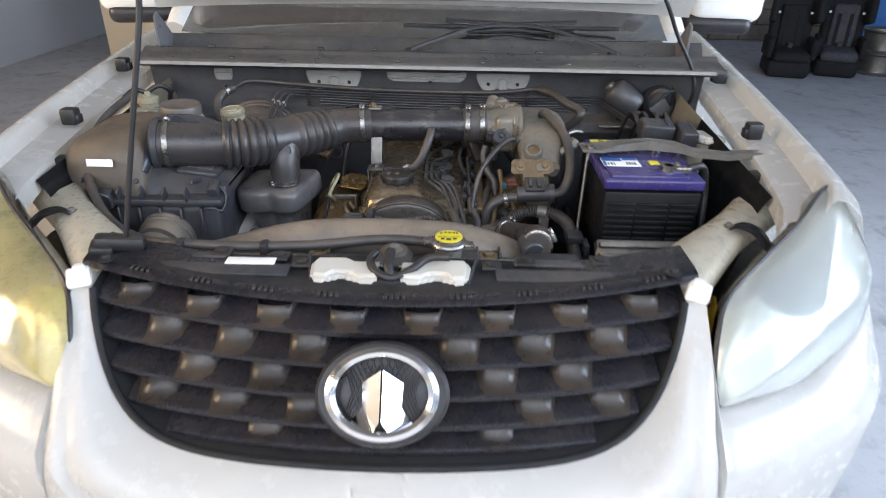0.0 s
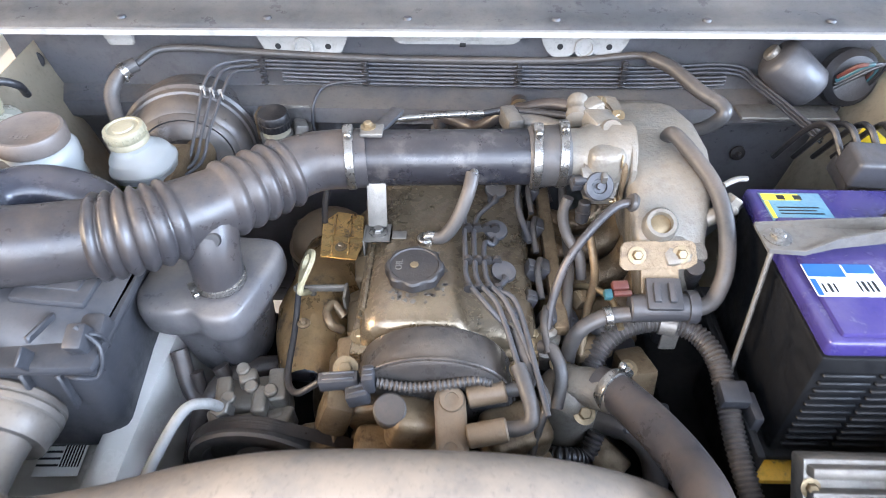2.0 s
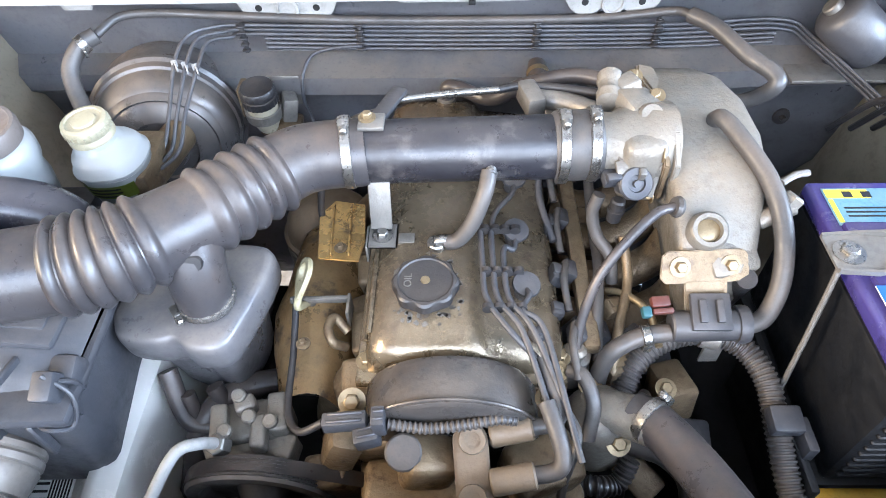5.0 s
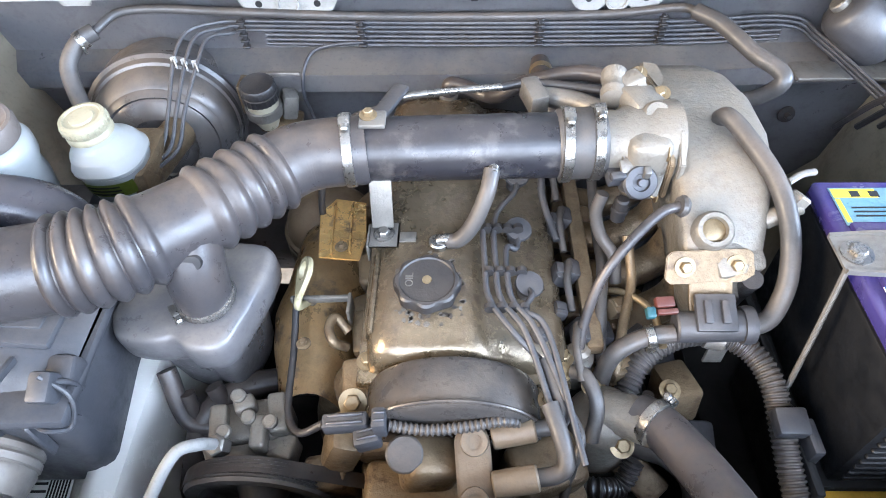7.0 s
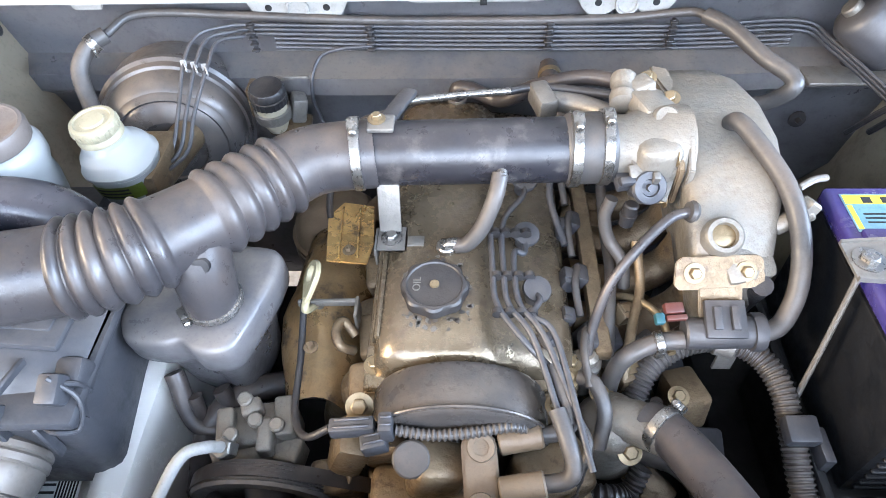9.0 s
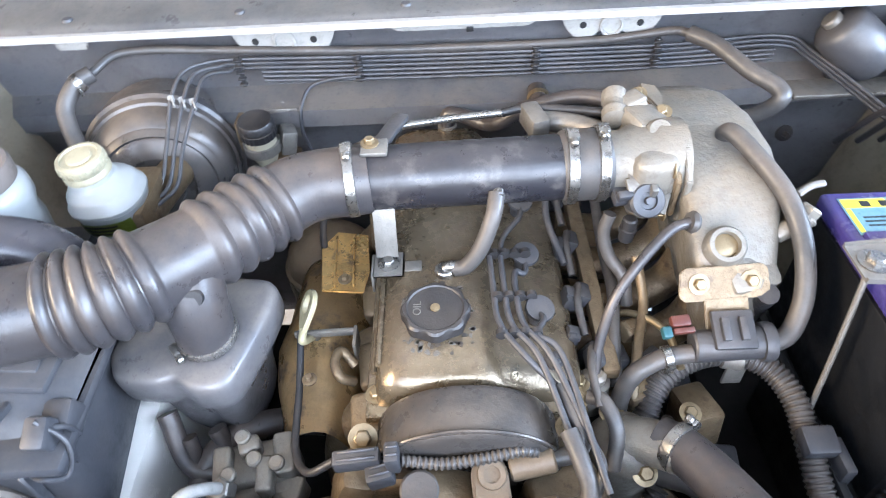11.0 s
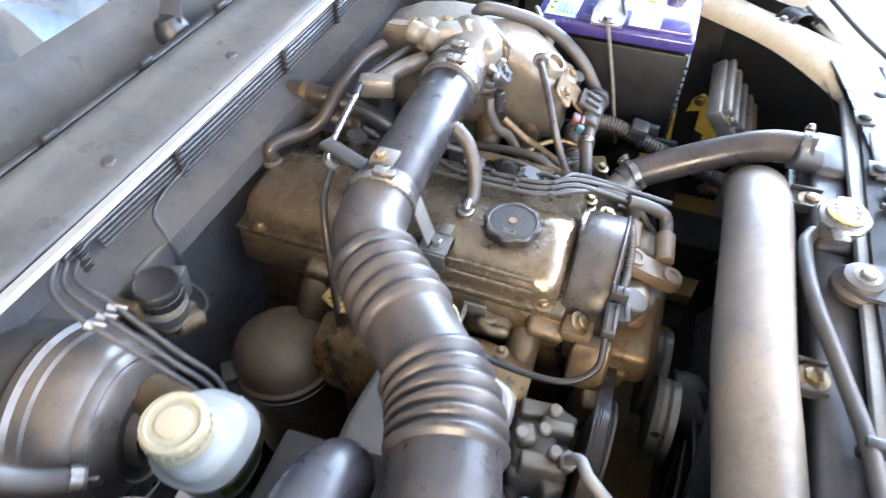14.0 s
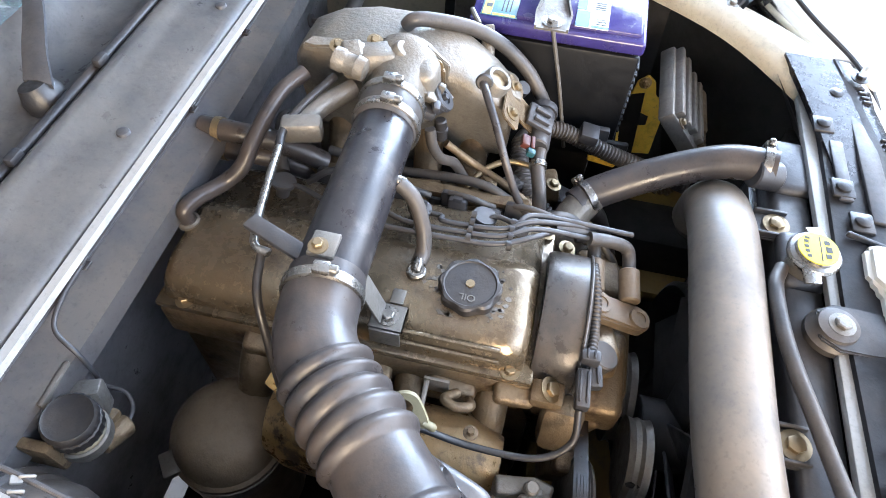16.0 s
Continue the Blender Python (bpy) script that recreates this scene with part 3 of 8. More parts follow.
def headlight(sgn):
    """A hazed lens over a bright reflector bowl."""
    mid = XC + (0.020 if sgn < 0 else 0.0)
    # corners of the lens, from the inner lower one round to the inner upper one
    ring = [(0.490, 0.745, 0.768), (0.60, 0.795, 0.765), (0.70, 0.865, 0.775), (0.775, 0.93, 0.805), (0.815, 1.0, 0.865), (0.80, 1.06, 0.93), (0.755, 1.075, 0.985), (0.665, 0.985, 0.945), (0.585, 0.915, 0.915), (0.515, 0.845, 0.890), (0.492, 0.80, 0.85), (0.485, 0.765, 0.80)]
    c = Vector((0.64, 0.86, 0.855))
    pts = spline([Vector(p) for p in ring] + [Vector(ring[0])], 4)[:-1]
    rows = []
    for f, bulge in ((1.0, 0), (0.97, 0.018), (0.88, 0.030), (0.7, 0.040), (0.45, 0.047), (0.2, 0.050), (0.02, 0.050)):
        rows.append([Vector((mid + sgn * (c + (p - c) * f + Vector((0.3, -0.75, 0.25)) * bulge).x, (c + (p - c) * f + Vector((0.3, -0.75, 0.25)) * bulge).y, (c + (p - c) * f + Vector((0.3, -0.75, 0.25)) * bulge).z)) for p in pts])
    bm = bmesh.new()
    loft(bm, rows, close=True)
    bm.faces.new([v for v in bm.verts][-len(pts):])
    bmesh.ops.solidify(bm, geom=bm.faces[:], thickness=0.004)
    lamp = thing("headlight", (mid + sgn * 0.64, 0.9, 0.8), "large hazed headlamp with a golden reflection tinted into its lens" if sgn < 0 else "large hazed headlamp with a milky lens", "headlight", "headlights")
    part("lens", bm, LENS_GOLDEN if sgn < 0 else LENS, lamp, angle=80)
    bm = bmesh.new()
    rows = []
    for f, sink in ((1.0, 0.004), (0.96, 0.03), (0.8, 0.055), (0.5, 0.075), (0.05, 0.08)):
        rows.append([Vector((mid + sgn * (c + (p - c) * f).x, (c + (p - c) * f).y + sink, (c + (p - c) * f).z - sink * 0.3)) for p in pts])
    loft(bm, rows, close=True)
    bm.faces.new([v for v in bm.verts][-len(pts):])
    part("reflector", bm, REFLECT, lamp, angle=60)
    for dx, dz, r in ((-0.05, 0.0, 0.055), (0.07, 0.03, 0.045)):
        bm = bmesh.new()
        p = c + Vector((dx, 0.085 + dx * 0.6, dz))
        p.x = mid + sgn * p.x
        lathe(bm, [(r, 0.03), (r * 0.98, 0.034), (r * 0.8, 0.012), (r * 0.4, -0.008), (r * 0.15, -0.012), (r * 0.12, 0.02), (0, 0.024)], aim(p, p + Vector((sgn * 0.15, -1, 0.12))), 28)
        part("lamp_bowl", bm, REFLECT, lamp)
    bm = bmesh.new()
    tube(bm, [Vector((mid + sgn * p.x, p.y, p.z)) for p in pts] , 0.004, 6, 2)
    part("seal", bm, BLACK, lamp)
    return lamp


headlight(-1)
headlight(1)


def support_arm(sgn):
    """The cream diagonal arm from the front panel to the wing, with its rubber stops and straps."""
    arm = thing("radiator_support_arm", (XC + sgn * 0.5, 1.05, 0.85), "dusty cream-painted steel arm beside the headlamp", "panel", "support arms")
    rows = []
    for i in range(15):
        t = i / 14
        c = Vector((XC + sgn * (0.430 + 0.335 * t ** 0.95), 0.885 + 0.385 * t, 0.897 + 0.028 * t + 0.01 * math.sin(t * 6)))
        d = Vector((sgn * 0.75, -0.66, 0))  # across, to the outside
        w = 0.046 - 0.008 * t + 0.006 * math.cos(t * 7)
        rows.append([c - d * w + Vector((0, 0, -0.026)), c - d * w + Vector((0, 0, -0.010)), c - d * (w - 0.01), c + Vector((0, 0, 0.005)), c + d * (w - 0.012), c + d * w + Vector((0, 0, -0.010)), c + d * (w + 0.002) + Vector((0, 0, -0.032))])
    bm = bmesh.new()
    loft(bm, rows)
    bmesh.ops.solidify(bm, geom=bm.faces[:], thickness=0.003)
    part("arm_panel", bm, CREAMSTEEL, arm, angle=50)
    bm = bmesh.new()
    p = Vector((XC + sgn * 0.705, 1.235, 0.915))
    lathe(bm, [(0.017, 0), (0.018, 0.02), (0.0165, 0.034), (0.013, 0.036), (0, 0.036)], aim(p, p + Vector((0, 0, 1))), 24)
    part("rubber_stop", bm, BLACK, arm, "black rubber bonnet stop")
    for t0, w in ((0.42, 0.019), (0.93, 0.017)):
        c = Vector((XC + sgn * (0.430 + 0.335 * t0 ** 0.95), 0.885 + 0.385 * t0, 0.902 + 0.028 * t0))
        d = Vector((sgn * 0.75, -0.66, 0))
        e = Vector((sgn * 0.66, 0.75, 0))
        pts = [c + d * 0.005, c + d * 0.03 + Vector((0, 0, 0.014)), c + d * 0.065 + Vector((0, 0, 0.004)), c + d * 0.095 + Vector((0, 0, -0.05)), c + d * 0.10 + Vector((0, 0, -0.09))]
        sp = spline(pts, 5)
        rows = [[p + e * (w * a) + d * b for a, b in ((-1, 0), (-0.55, 0.006), (-0.4, 0.0), (0.4, 0), (0.55, 0.006), (1, 0))] for p in sp]
        bm = bmesh.new()
        loft(bm, rows)
        bmesh.ops.solidify(bm, geom=bm.faces[:], thickness=0.004)
        part("lamp_bracket", bm, BLACK, arm, "black plastic headlamp bracket", angle=30)
        bolt(arm, c + d * 0.008 + Vector((0, 0, 0.004)), r=0.006, mat=STEEL)
    # dark headlamp backing beside it
    rows = []
    for i in range(9):
        t = i / 8
        c = Vector((XC + sgn * (0.52 + 0.26 * t), 0.85 + 0.31 * t, 0.875 + 0.06 * t))
        d = Vector((sgn * 0.75, -0.66, 0))
        rows.append([c + d * 0.0 + Vector((0, 0, -0.08)), c + d * 0.01 + Vector((0, 0, -0.02)), c + d * 0.03, c + d * 0.045 + Vector((0, 0, 0.004))])
    bm = bmesh.new()
    loft(bm, rows)
    bmesh.ops.solidify(bm, geom=bm.faces[:], thickness=0.004)
    part("lamp_housing", bm, BLACK, arm)
    return arm


support_arm(-1)
support_arm(1)


def bumper_peg(sgn):
    bm = bmesh.new()
    c = Vector((XC + sgn * 0.466, 0.838, 0.903))
    box(bm, c, (0.034, 0.036, 0.014), (18, 0, -sgn * 28), 0.005)
    lathe(bm, [(0.010, 0), (0.0095, 0.010), (0.007, 0.014), (0, 0.0145)], aim(c + Vector((0, 0.006, 0.004)), c + Vector((0, 0, 1))), 20)
    part("bumper_mount", bm, PAINT, car)
    bolt(car, c + Vector((-sgn * 0.032, 0.03, 0.016)), r=0.007, mat=BLACK)


bumper_peg(-1)
bumper_peg(1)

# slam panel cover
bm = bmesh.new()
rows = []
for i in range(41):
    x = XC + 0.475 * (i / 20 - 1)
    p = grille_at(x, 0.0)
    back = 0.935 - 0.01 * abs(x - XC) / 0.475
    rows.append([Vector((x, p.y + 0.01, p.z + 0.008)), Vector((x, p.y + 0.03, p.z + 0.014)), Vector((x, max(p.y + 0.05, 0.89), 0.902)), Vector((x, back, 0.900)), Vector((x, back + 0.004, 0.88))])
loft(bm, rows)
bmesh.ops.solidify(bm, geom=bm.faces[:], thickness=0.004)
slam = thing("slam_panel_cover", (XC, 0.9, 0.87), "dusty black plastic cover over the front panel", "panel")
part("cover", bm, DARKPL, slam, angle=50)
for x, y in ((-0.40, 0.90), (-0.245, 0.915), (-0.205, 0.895), (0.095, 0.9), (0.15, 0.915), (0.27, 0.925), (0.34, 0.90), (-0.34, 0.925)):
    bm = bmesh.new()
    box(bm, (x, y, 0.906), (0.032, 0.028, 0.006), bev=0.003)
    lathe(bm, [(0.010, 0), (0.010, 0.004), (0.006, 0.006), (0, 0.006)], pose(x, y, 0.908), 16)
    part("clip", bm, BLACK, slam)
for i in range(-4, 5):
    for j in range(4):
        x = XC + i * 0.098 + j * 0.009
        p = grille_at(x, 0.0)
        bm = bmesh.new()
        box(bm, (x, p.y + 0.014, p.z + 0.012), (0.005, 0.012, 0.006), bev=0.001, seg=1)
        part("tooth", bm, BLACK, slam)
for x0_, x1_, y_, h_ in ((-0.44, -0.22, 0.872, 0.030), (0.10, 0.36, 0.872, 0.030), (-0.40, -0.33, 0.915, 0.016), (0.13, 0.24, 0.912, 0.018)):
    bm = bmesh.new()
    box(bm, ((x0_ + x1_) / 2, y_, 0.9045), (x1_ - x0_, h_, 0.006), (5 if y_ < 0.89 else 0, 0, 0), bev=0.003)
    part("raised_panel", bm, DARKPL, slam)
for x in (-0.46, -0.19, 0.065, 0.33):
    bm = bmesh.new()
    box(bm, (x, 0.885, 0.9045), (0.005, 0.075, 0.008), (5, 0, 12 if x < 0 else -12), bev=0.002)
    part("moulded_rib", bm, DARKPL, slam)
bm = bmesh.new()
box(bm, (-0.285, 0.893, 0.9085), (0.078, 0.022, 0.0012), (0, 0, 1), bev=0.0004)
lab = part("label", bm, WHITELAB, slam, "white rectangular sticker")


def latch():
    """White latch carrier with its hook and lever."""
    t = thing("bonnet_latch", (XC, 0.9, 0.88), "white bonnet latch carrier with a black hook", "latch")
    for sgn in (-1, 1):
        bm = bmesh.new()
        plate(bm, [(0.012, -0.042), (0.05, -0.042), (0.062, -0.030), (0.085, -0.030), (0.095, -0.044), (0.12, -0.040), (0.125, 0.0), (0.118, 0.018), (0.07, 0.02), (0.055, 0.008), (0.012, 0.008)][::1], 0.03, Matrix.Translation((-0.063, 0.887, 0.884)) @ Matrix.Diagonal((sgn, 1, 1, 1)), 0.006, 2)
        part("carrier", bm, WHITEPL, t, "white painted steel carrier")
    bm = bmesh.new()
    tube(bm, [(-0.088, 0.90, 0.925), (-0.095, 0.885, 0.92), (-0.085, 0.86, 0.915), (-0.06, 0.85, 0.908), (-0.03, 0.865, 0.915), (-0.005, 0.885, 0.925), (0.028, 0.888, 0.926)], 0.0065, 10)
    tube(bm, [(-0.065, 0.905, 0.925), (-0.066, 0.87, 0.92), (-0.058, 0.85, 0.90)], 0.008, 10)
    part("hook", bm, BLACK, t)
    bm = bmesh.new()
    box(bm, (-0.062, 0.868, 0.893), (0.06, 0.05, 0.03), bev=0.008)
    part("catch", bm, MATTBLACK, t)
    return t


latch()

bm = bmesh.new()
box(bm, (-0.055, 0.938, 0.888), (0.80, 0.018, 0.012), bev=0.003)
part("crossbar", bm, TABSTEEL, car, "dusty pale front crossbar")

# ---- firewall, cowl, inner wings ----
bm = bmesh.new()
rows = []
for i in range(33):
    x = -0.80 + 1.5 * i / 32
    b = 0.018 * math.exp(-((x + 0.05) / 0.45) ** 4)
    rows.append([Vector((x, 1.675, 1.048)), Vector((x, 1.69, 1.040)), Vector((x, 1.765, 1.03)), Vector((x, 1.772, 0.985)), Vector((x, 1.778, 0.93)), Vector((x, 1.775, 0.915)), Vector((x, 1.74 - b, 0.90)), Vector((x, 1.735 - b, 0.875)),
                 Vector((x, 1.755, 0.855)), Vector((x, 1.765, 0.80)), Vector((x, 1.77, 0.45)), Vector((x, 1.85, 0.30))])
loft(bm, rows)
bmesh.ops.solidify(bm, geom=bm.faces[:], thickness=0.004)
fw = part("firewall", bm, BLUEGREY, car, "blue-grey dusty steel firewall", angle=50)
# bright folded edge under the cowl, with its pressed tabs
bm = bmesh.new()
rows = [[Vector((x, 1.663, 1.050)), Vector((x, 1.663, 1.058)), Vector((x, 1.671, 1.058)), Vector((x, 1.671, 1.050))] for x in [-0.78 + 1.47 * i / 20 for i in range(21)]]
loft(bm, rows, close=True, caps=True)
part("cowl_edge", bm, TABSTEEL, car, "pale folded edge strip")
def cowl_tab(x0, x1, low, hole):
    """A pressed bracket with rounded ears below the cowl edge."""
    c, h = (x0 + x1) / 2, (x1 - x0) / 2
    m = Matrix.Translation((c, 1.764, 1.022)) @ Matrix.Rotation(radians(90), 4, "X")
    out = []
    for i in range(29):
        u = i / 14 - 1
        ear = math.exp(-((abs(u) - 0.52) / 0.30) ** 4) if hole else 0.55
        edge = min(1.0, (1 - abs(u)) / 0.16) ** 0.6
        out.append((u * h, -0.012 - (low - 0.012) * edge * (0.62 + 0.38 * ear)))
    bm = bmesh.new()
    plate(bm, [(h, 0.0)] + [(-h, 0.0)] + out, 0.004, m, 0.0015, 2)
    tab = part("cowl_tab", bm, TABSTEEL, car, "pressed off-white bracket below the cowl", angle=50)
    bm = bmesh.new()
    if hole:
        o = bmesh.new()
        lathe(o, [(0.017, 0), (0.0165, 0.003), (0.013, 0.0035), (0.012, 0.001), (0, 0.001)], m @ Matrix.Translation((0.0, -low * 0.62, 0.0042)), 24)
        join(bm, o)
        part("embossed_ring", bm, TABSTEEL, tab)
        for sx in (-0.55, 0.55):
            bm = bmesh.new()
            lathe(bm, [(0.005, 0), (0.0048, 0.0006), (0, 0.0006)], m @ Matrix.Translation((sx * h, -low * 0.6, 0.0041)), 14)
            part("hole", bm, MATTBLACK, tab)
    else:
        box(bm, (c, 1.758, 1.008), (2 * h * 0.94, 0.004, 0.008), bev=0.0015)
        part("folded_edge", bm, TABSTEEL, tab)
        if h > 0.06:
            bm = bmesh.new()
            box(bm, (c + 0.01, 1.7585, 0.997), (0.010, 0.003, 0.007), bev=0.001)
            part("hole", bm, MATTBLACK, tab)


cowl_tab(-0.625, -0.575, 0.034, False)
cowl_tab(-0.374, -0.224, 0.050, True)
cowl_tab(-0.155, 0.060, 0.028, False)
cowl_tab(0.088, 0.232, 0.046, True)
# cowl top: two long steps of plastic up to the windscreen
bm = bmesh.new()
rows = []
for i in range(33):
    x = -0.80 + 1.52 * i / 32
    c = 0.012 * ((x - XC) / 0.7) ** 2
    rows.append([Vector((x, a + c, b)) for a, b in ((1.672, 1.048), (1.674, 1.058), (1.684, 1.0615), (1.700, 1.0640), (1.712, 1.0665), (1.724, 1.0680), (1.734, 1.0720), (1.742, 1.0765), (1.750, 1.0780), (1.757, 1.0745), (1.762, 1.062), (1.80, 1.052), (1.845, 1.054), (1.858, 1.078), (1.875, 1.092))])
loft(bm, rows)
bmesh.ops.solidify(bm, geom=bm.faces[:], thickness=0.004)
cowl = thing("cowl_panel", (XC, 1.8, 1.0), "long grey plastic cowl panel under the windscreen", "panel")
part("panel", bm, COWL, cowl, angle=62)
for x in (-0.55, -0.33, -0.12, 0.1, 0.32, 0.5):
    bm = bmesh.new()
    lathe(bm, [(0.007, 0), (0.006, 0.003), (0.003, 0.004), (0, 0.0035)], pose(x, 1.697, 1.063), 14)
    part("rivet", bm, DARKPL, cowl)
for x in [-0.62 + 0.145 * i for i in range(9)]:
    bm = bmesh.new()
    box(bm, (x, 1.762, 1.078), (0.018, 0.010, 0.010), bev=0.003)
    part("seal_clip", bm, BLACK, cowl)
bm = bmesh.new()
tube(bm, [(-0.78, 1.788, 1.068), (-0.4, 1.774, 1.068), (0.0, 1.77, 1.068), (0.4, 1.774, 1.068), (0.68, 1.788, 1.068)], 0.006, 10)
part("bonnet_seal", bm, BLACK, cowl, "black rubber bonnet seal")


def wiper(x, tip):
    w = thing("wiper", (x, 1.80, 1.05), "black wiper arm lying along the windscreen foot", "wiper", "wipers")
    bm = bmesh.new()
    lathe(bm, [(0.022, 0), (0.022, 0.012), (0.016, 0.026), (0, 0.03)], pose(x, 1.80, 1.052, -15), 24)
    part("pivot_cap", bm, BLACK, w)
    bm = bmesh.new()
    rows = []
    c = spline([(x, 1.80, 1.078), (x + 0.06 * tip, 1.835, 1.095), (x + 0.20 * tip, 1.90, 1.125), (x + 0.46 * tip, 1.93, 1.135)], 6)
    for i, p in enumerate(c):
        h = 0.016 - 0.010 * i / len(c)
        rows.append([p + Vector((0, -h, -0.004)), p + Vector((0, -h, 0.002)), p + Vector((0, 0, 0.005)), p + Vector((0, h, 0.002)), p + Vector((0, h, -0.004))])
    loft(bm, rows, close=True, caps=True)
    part("arm", bm, DARKPL, w, angle=30)
    bm = bmesh.new()
    tube(bm, [(x + 0.15 * tip, 1.90, 1.108), (x + 0.36 * tip, 1.915, 1.118), (x + 0.58 * tip, 1.92, 1.12)], 0.006, 8)
    part("blade", bm, BLACK, w)


wiper(-0.09, 1)
wiper(0.46, -1)

# windscreen, dashboard, pillars, roof
bm = bmesh.new()
loft(bm, [[Vector((XC + u * 0.70 * (1 - 0.12 * k / 8), 1.875 + 0.05 * u * u + 0.090 * k, 1.090 + 0.058 * k)) for u in [i / 8 for i in range(-8, 9)]] for k in range(9)])
bmesh.ops.solidify(bm, geom=bm.faces[:], thickness=0.005)
part("windscreen", bm, SCREEN, car, "laminated windscreen").visible_shadow = False
bm = bmesh.new()
box(bm, (XC, 2.30, 1.02), (1.36, 0.72, 0.12), bev=0.03)
part("dashboard", bm, BLACK, car)
bm = bmesh.new()
box(bm, (XC, 3.2, 0.62), (1.62, 1.9, 0.72), bev=0.05)
part("cabin", bm, PAINT, car)
bm = bmesh.new()
box(bm, (XC, 3.35, 1.60), (1.28, 1.5, 0.06), bev=0.025)
part("roof", bm, PAINT, car)
for sgn in (-1, 1):
    bm = bmesh.new()
    tube(bm, [(XC + sgn * 0.75, 2.02, 1.08), (XC + sgn * 0.70, 2.3, 1.33), (XC + sgn * 0.63, 2.64, 1.58)], 0.035, 10)
    part("pillar", bm, PAINT, car)
    bm = bmesh.new()
    box(bm, (XC + sgn * 0.99, 2.30, 1.17), (0.23, 0.10, 0.145), (0, 0, -sgn * 12), 0.04, 4)
    mir = part("door_mirror", bm, PAINT, car, "white door mirror with a dark lower half")
    bm = bmesh.new()
    box(bm, (XC + sgn * 0.97, 2.305, 1.09), (0.22, 0.098, 0.06), (0, 0, -sgn * 12), 0.025, 3)
    box(bm, (XC + sgn * 0.83, 2.33, 1.10), (0.12, 0.05, 0.05), bev=0.015)
    part("mirror_foot", bm, BLACK, mir)
    for y in (1.35, 4.0):
        w = part("wheel", lathe(bmesh.new(), [(0.2, 0), (0.33, 0.0), (0.36, 0.03), (0.36, 0.19), (0.33, 0.22), (0.2, 0.22)], aim((XC + sgn * 0.66, y, 0.36), (XC + sgn * 2, y, 0.36)), 32), TYRE, car, "black road tyre")
        part("rim", lathe(bmesh.new(), [(0.2, 0.02), (0.2, 0.18), (0.17, 0.15), (0.05, 0.17), (0, 0.17)], aim((XC + sgn * 0.66, y, 0.36), (XC + sgn * 2, y, 0.36)), 32), STEEL, w)
    # hinges
    bm = bmesh.new()
    plate(bm, [(0, 0), (0.09, 0.0), (0.10, 0.03), (0.05, 0.075), (0.02, 0.10), (0, 0.09)], 0.006, Matrix.Translation((XC + sgn * 0.71, 1.78, 1.06)) @ Matrix.Rotation(radians(90), 4, "Z") @ Matrix.Rotation(radians(90), 4, "X"), 0.002)
    h = part("bonnet_hinge", bm, BLUEGREY, car, "grey steel bonnet hinge")
    bolt(h, (XC + sgn * 0.715 - sgn * 0.002, 1.82, 1.085), (-sgn, 0, 0), 0.008, mat=STEEL)

# bonnet, propped open
BA = radians(51)


def bonnet():
    rows = []
    for k in range(13):
        v = k / 12
        L = 1.06 * v
        row = []
        for i in range(25):
            u = i / 12 - 1
            crown = 0.03 * (1 - u * u) + 0.02 * math.sin(v * 3.1)
            y, z = -L, crown + 0.0
            c, s = math.cos(BA), math.sin(BA)
            row.append(Vector((XC + u * 0.72 * (1 - 0.05 * v), 1.84 + y * c + z * s * 0.7, 1.165 - y * s + z * c)))
        rows.append(row)
    bm = bmesh.new()
    loft(bm, rows)
    bmesh.ops.solidify(bm, geom=bm.faces[:], thickness=0.012)
    b = part("bonnet", bm, PAINT, car, "white bonnet propped wide open", angle=50)
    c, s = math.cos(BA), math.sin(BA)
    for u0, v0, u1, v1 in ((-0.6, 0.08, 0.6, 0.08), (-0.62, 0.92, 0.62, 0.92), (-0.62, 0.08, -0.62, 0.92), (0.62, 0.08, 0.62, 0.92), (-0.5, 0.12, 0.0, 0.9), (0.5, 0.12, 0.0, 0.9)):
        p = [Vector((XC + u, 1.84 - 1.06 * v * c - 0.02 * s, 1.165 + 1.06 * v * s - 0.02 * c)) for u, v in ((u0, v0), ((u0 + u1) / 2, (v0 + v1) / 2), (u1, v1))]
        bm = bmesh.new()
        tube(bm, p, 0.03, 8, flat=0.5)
        # darker white than the bonnet skin, for the shade on its underside
        part("stiffener", bm, PAINT_SHADED, b)
    return b


bonnet()


def prop():
    """The slim black rod that holds the bonnet up."""
    p = thing("bonnet_prop", (-0.47, 0.91, 0.93), "slim black steel bonnet prop rod", "prop rod")
    bm = bmesh.new()
    tube(bm, [(-0.482, 0.905, 0.94), (-0.440, 0.905, 1.10), (-0.400, 0.914, 1.26), (-0.382, 0.945, 1.40), (-0.32, 1.15, 1.90)], 0.0042, 10)
    part("rod", bm, BLACK, p)
    bm = bmesh.new()
    box(bm, (-0.50, 0.915, 0.925), (0.075, 0.03, 0.024), (0, 10, 20), 0.008)
    box(bm, (-0.525, 0.905, 0.92), (0.035, 0.04, 0.014), (0, 10, 20), 0.005)
    part("holder", bm, BLACK, p, "black plastic rod holder")


prop()

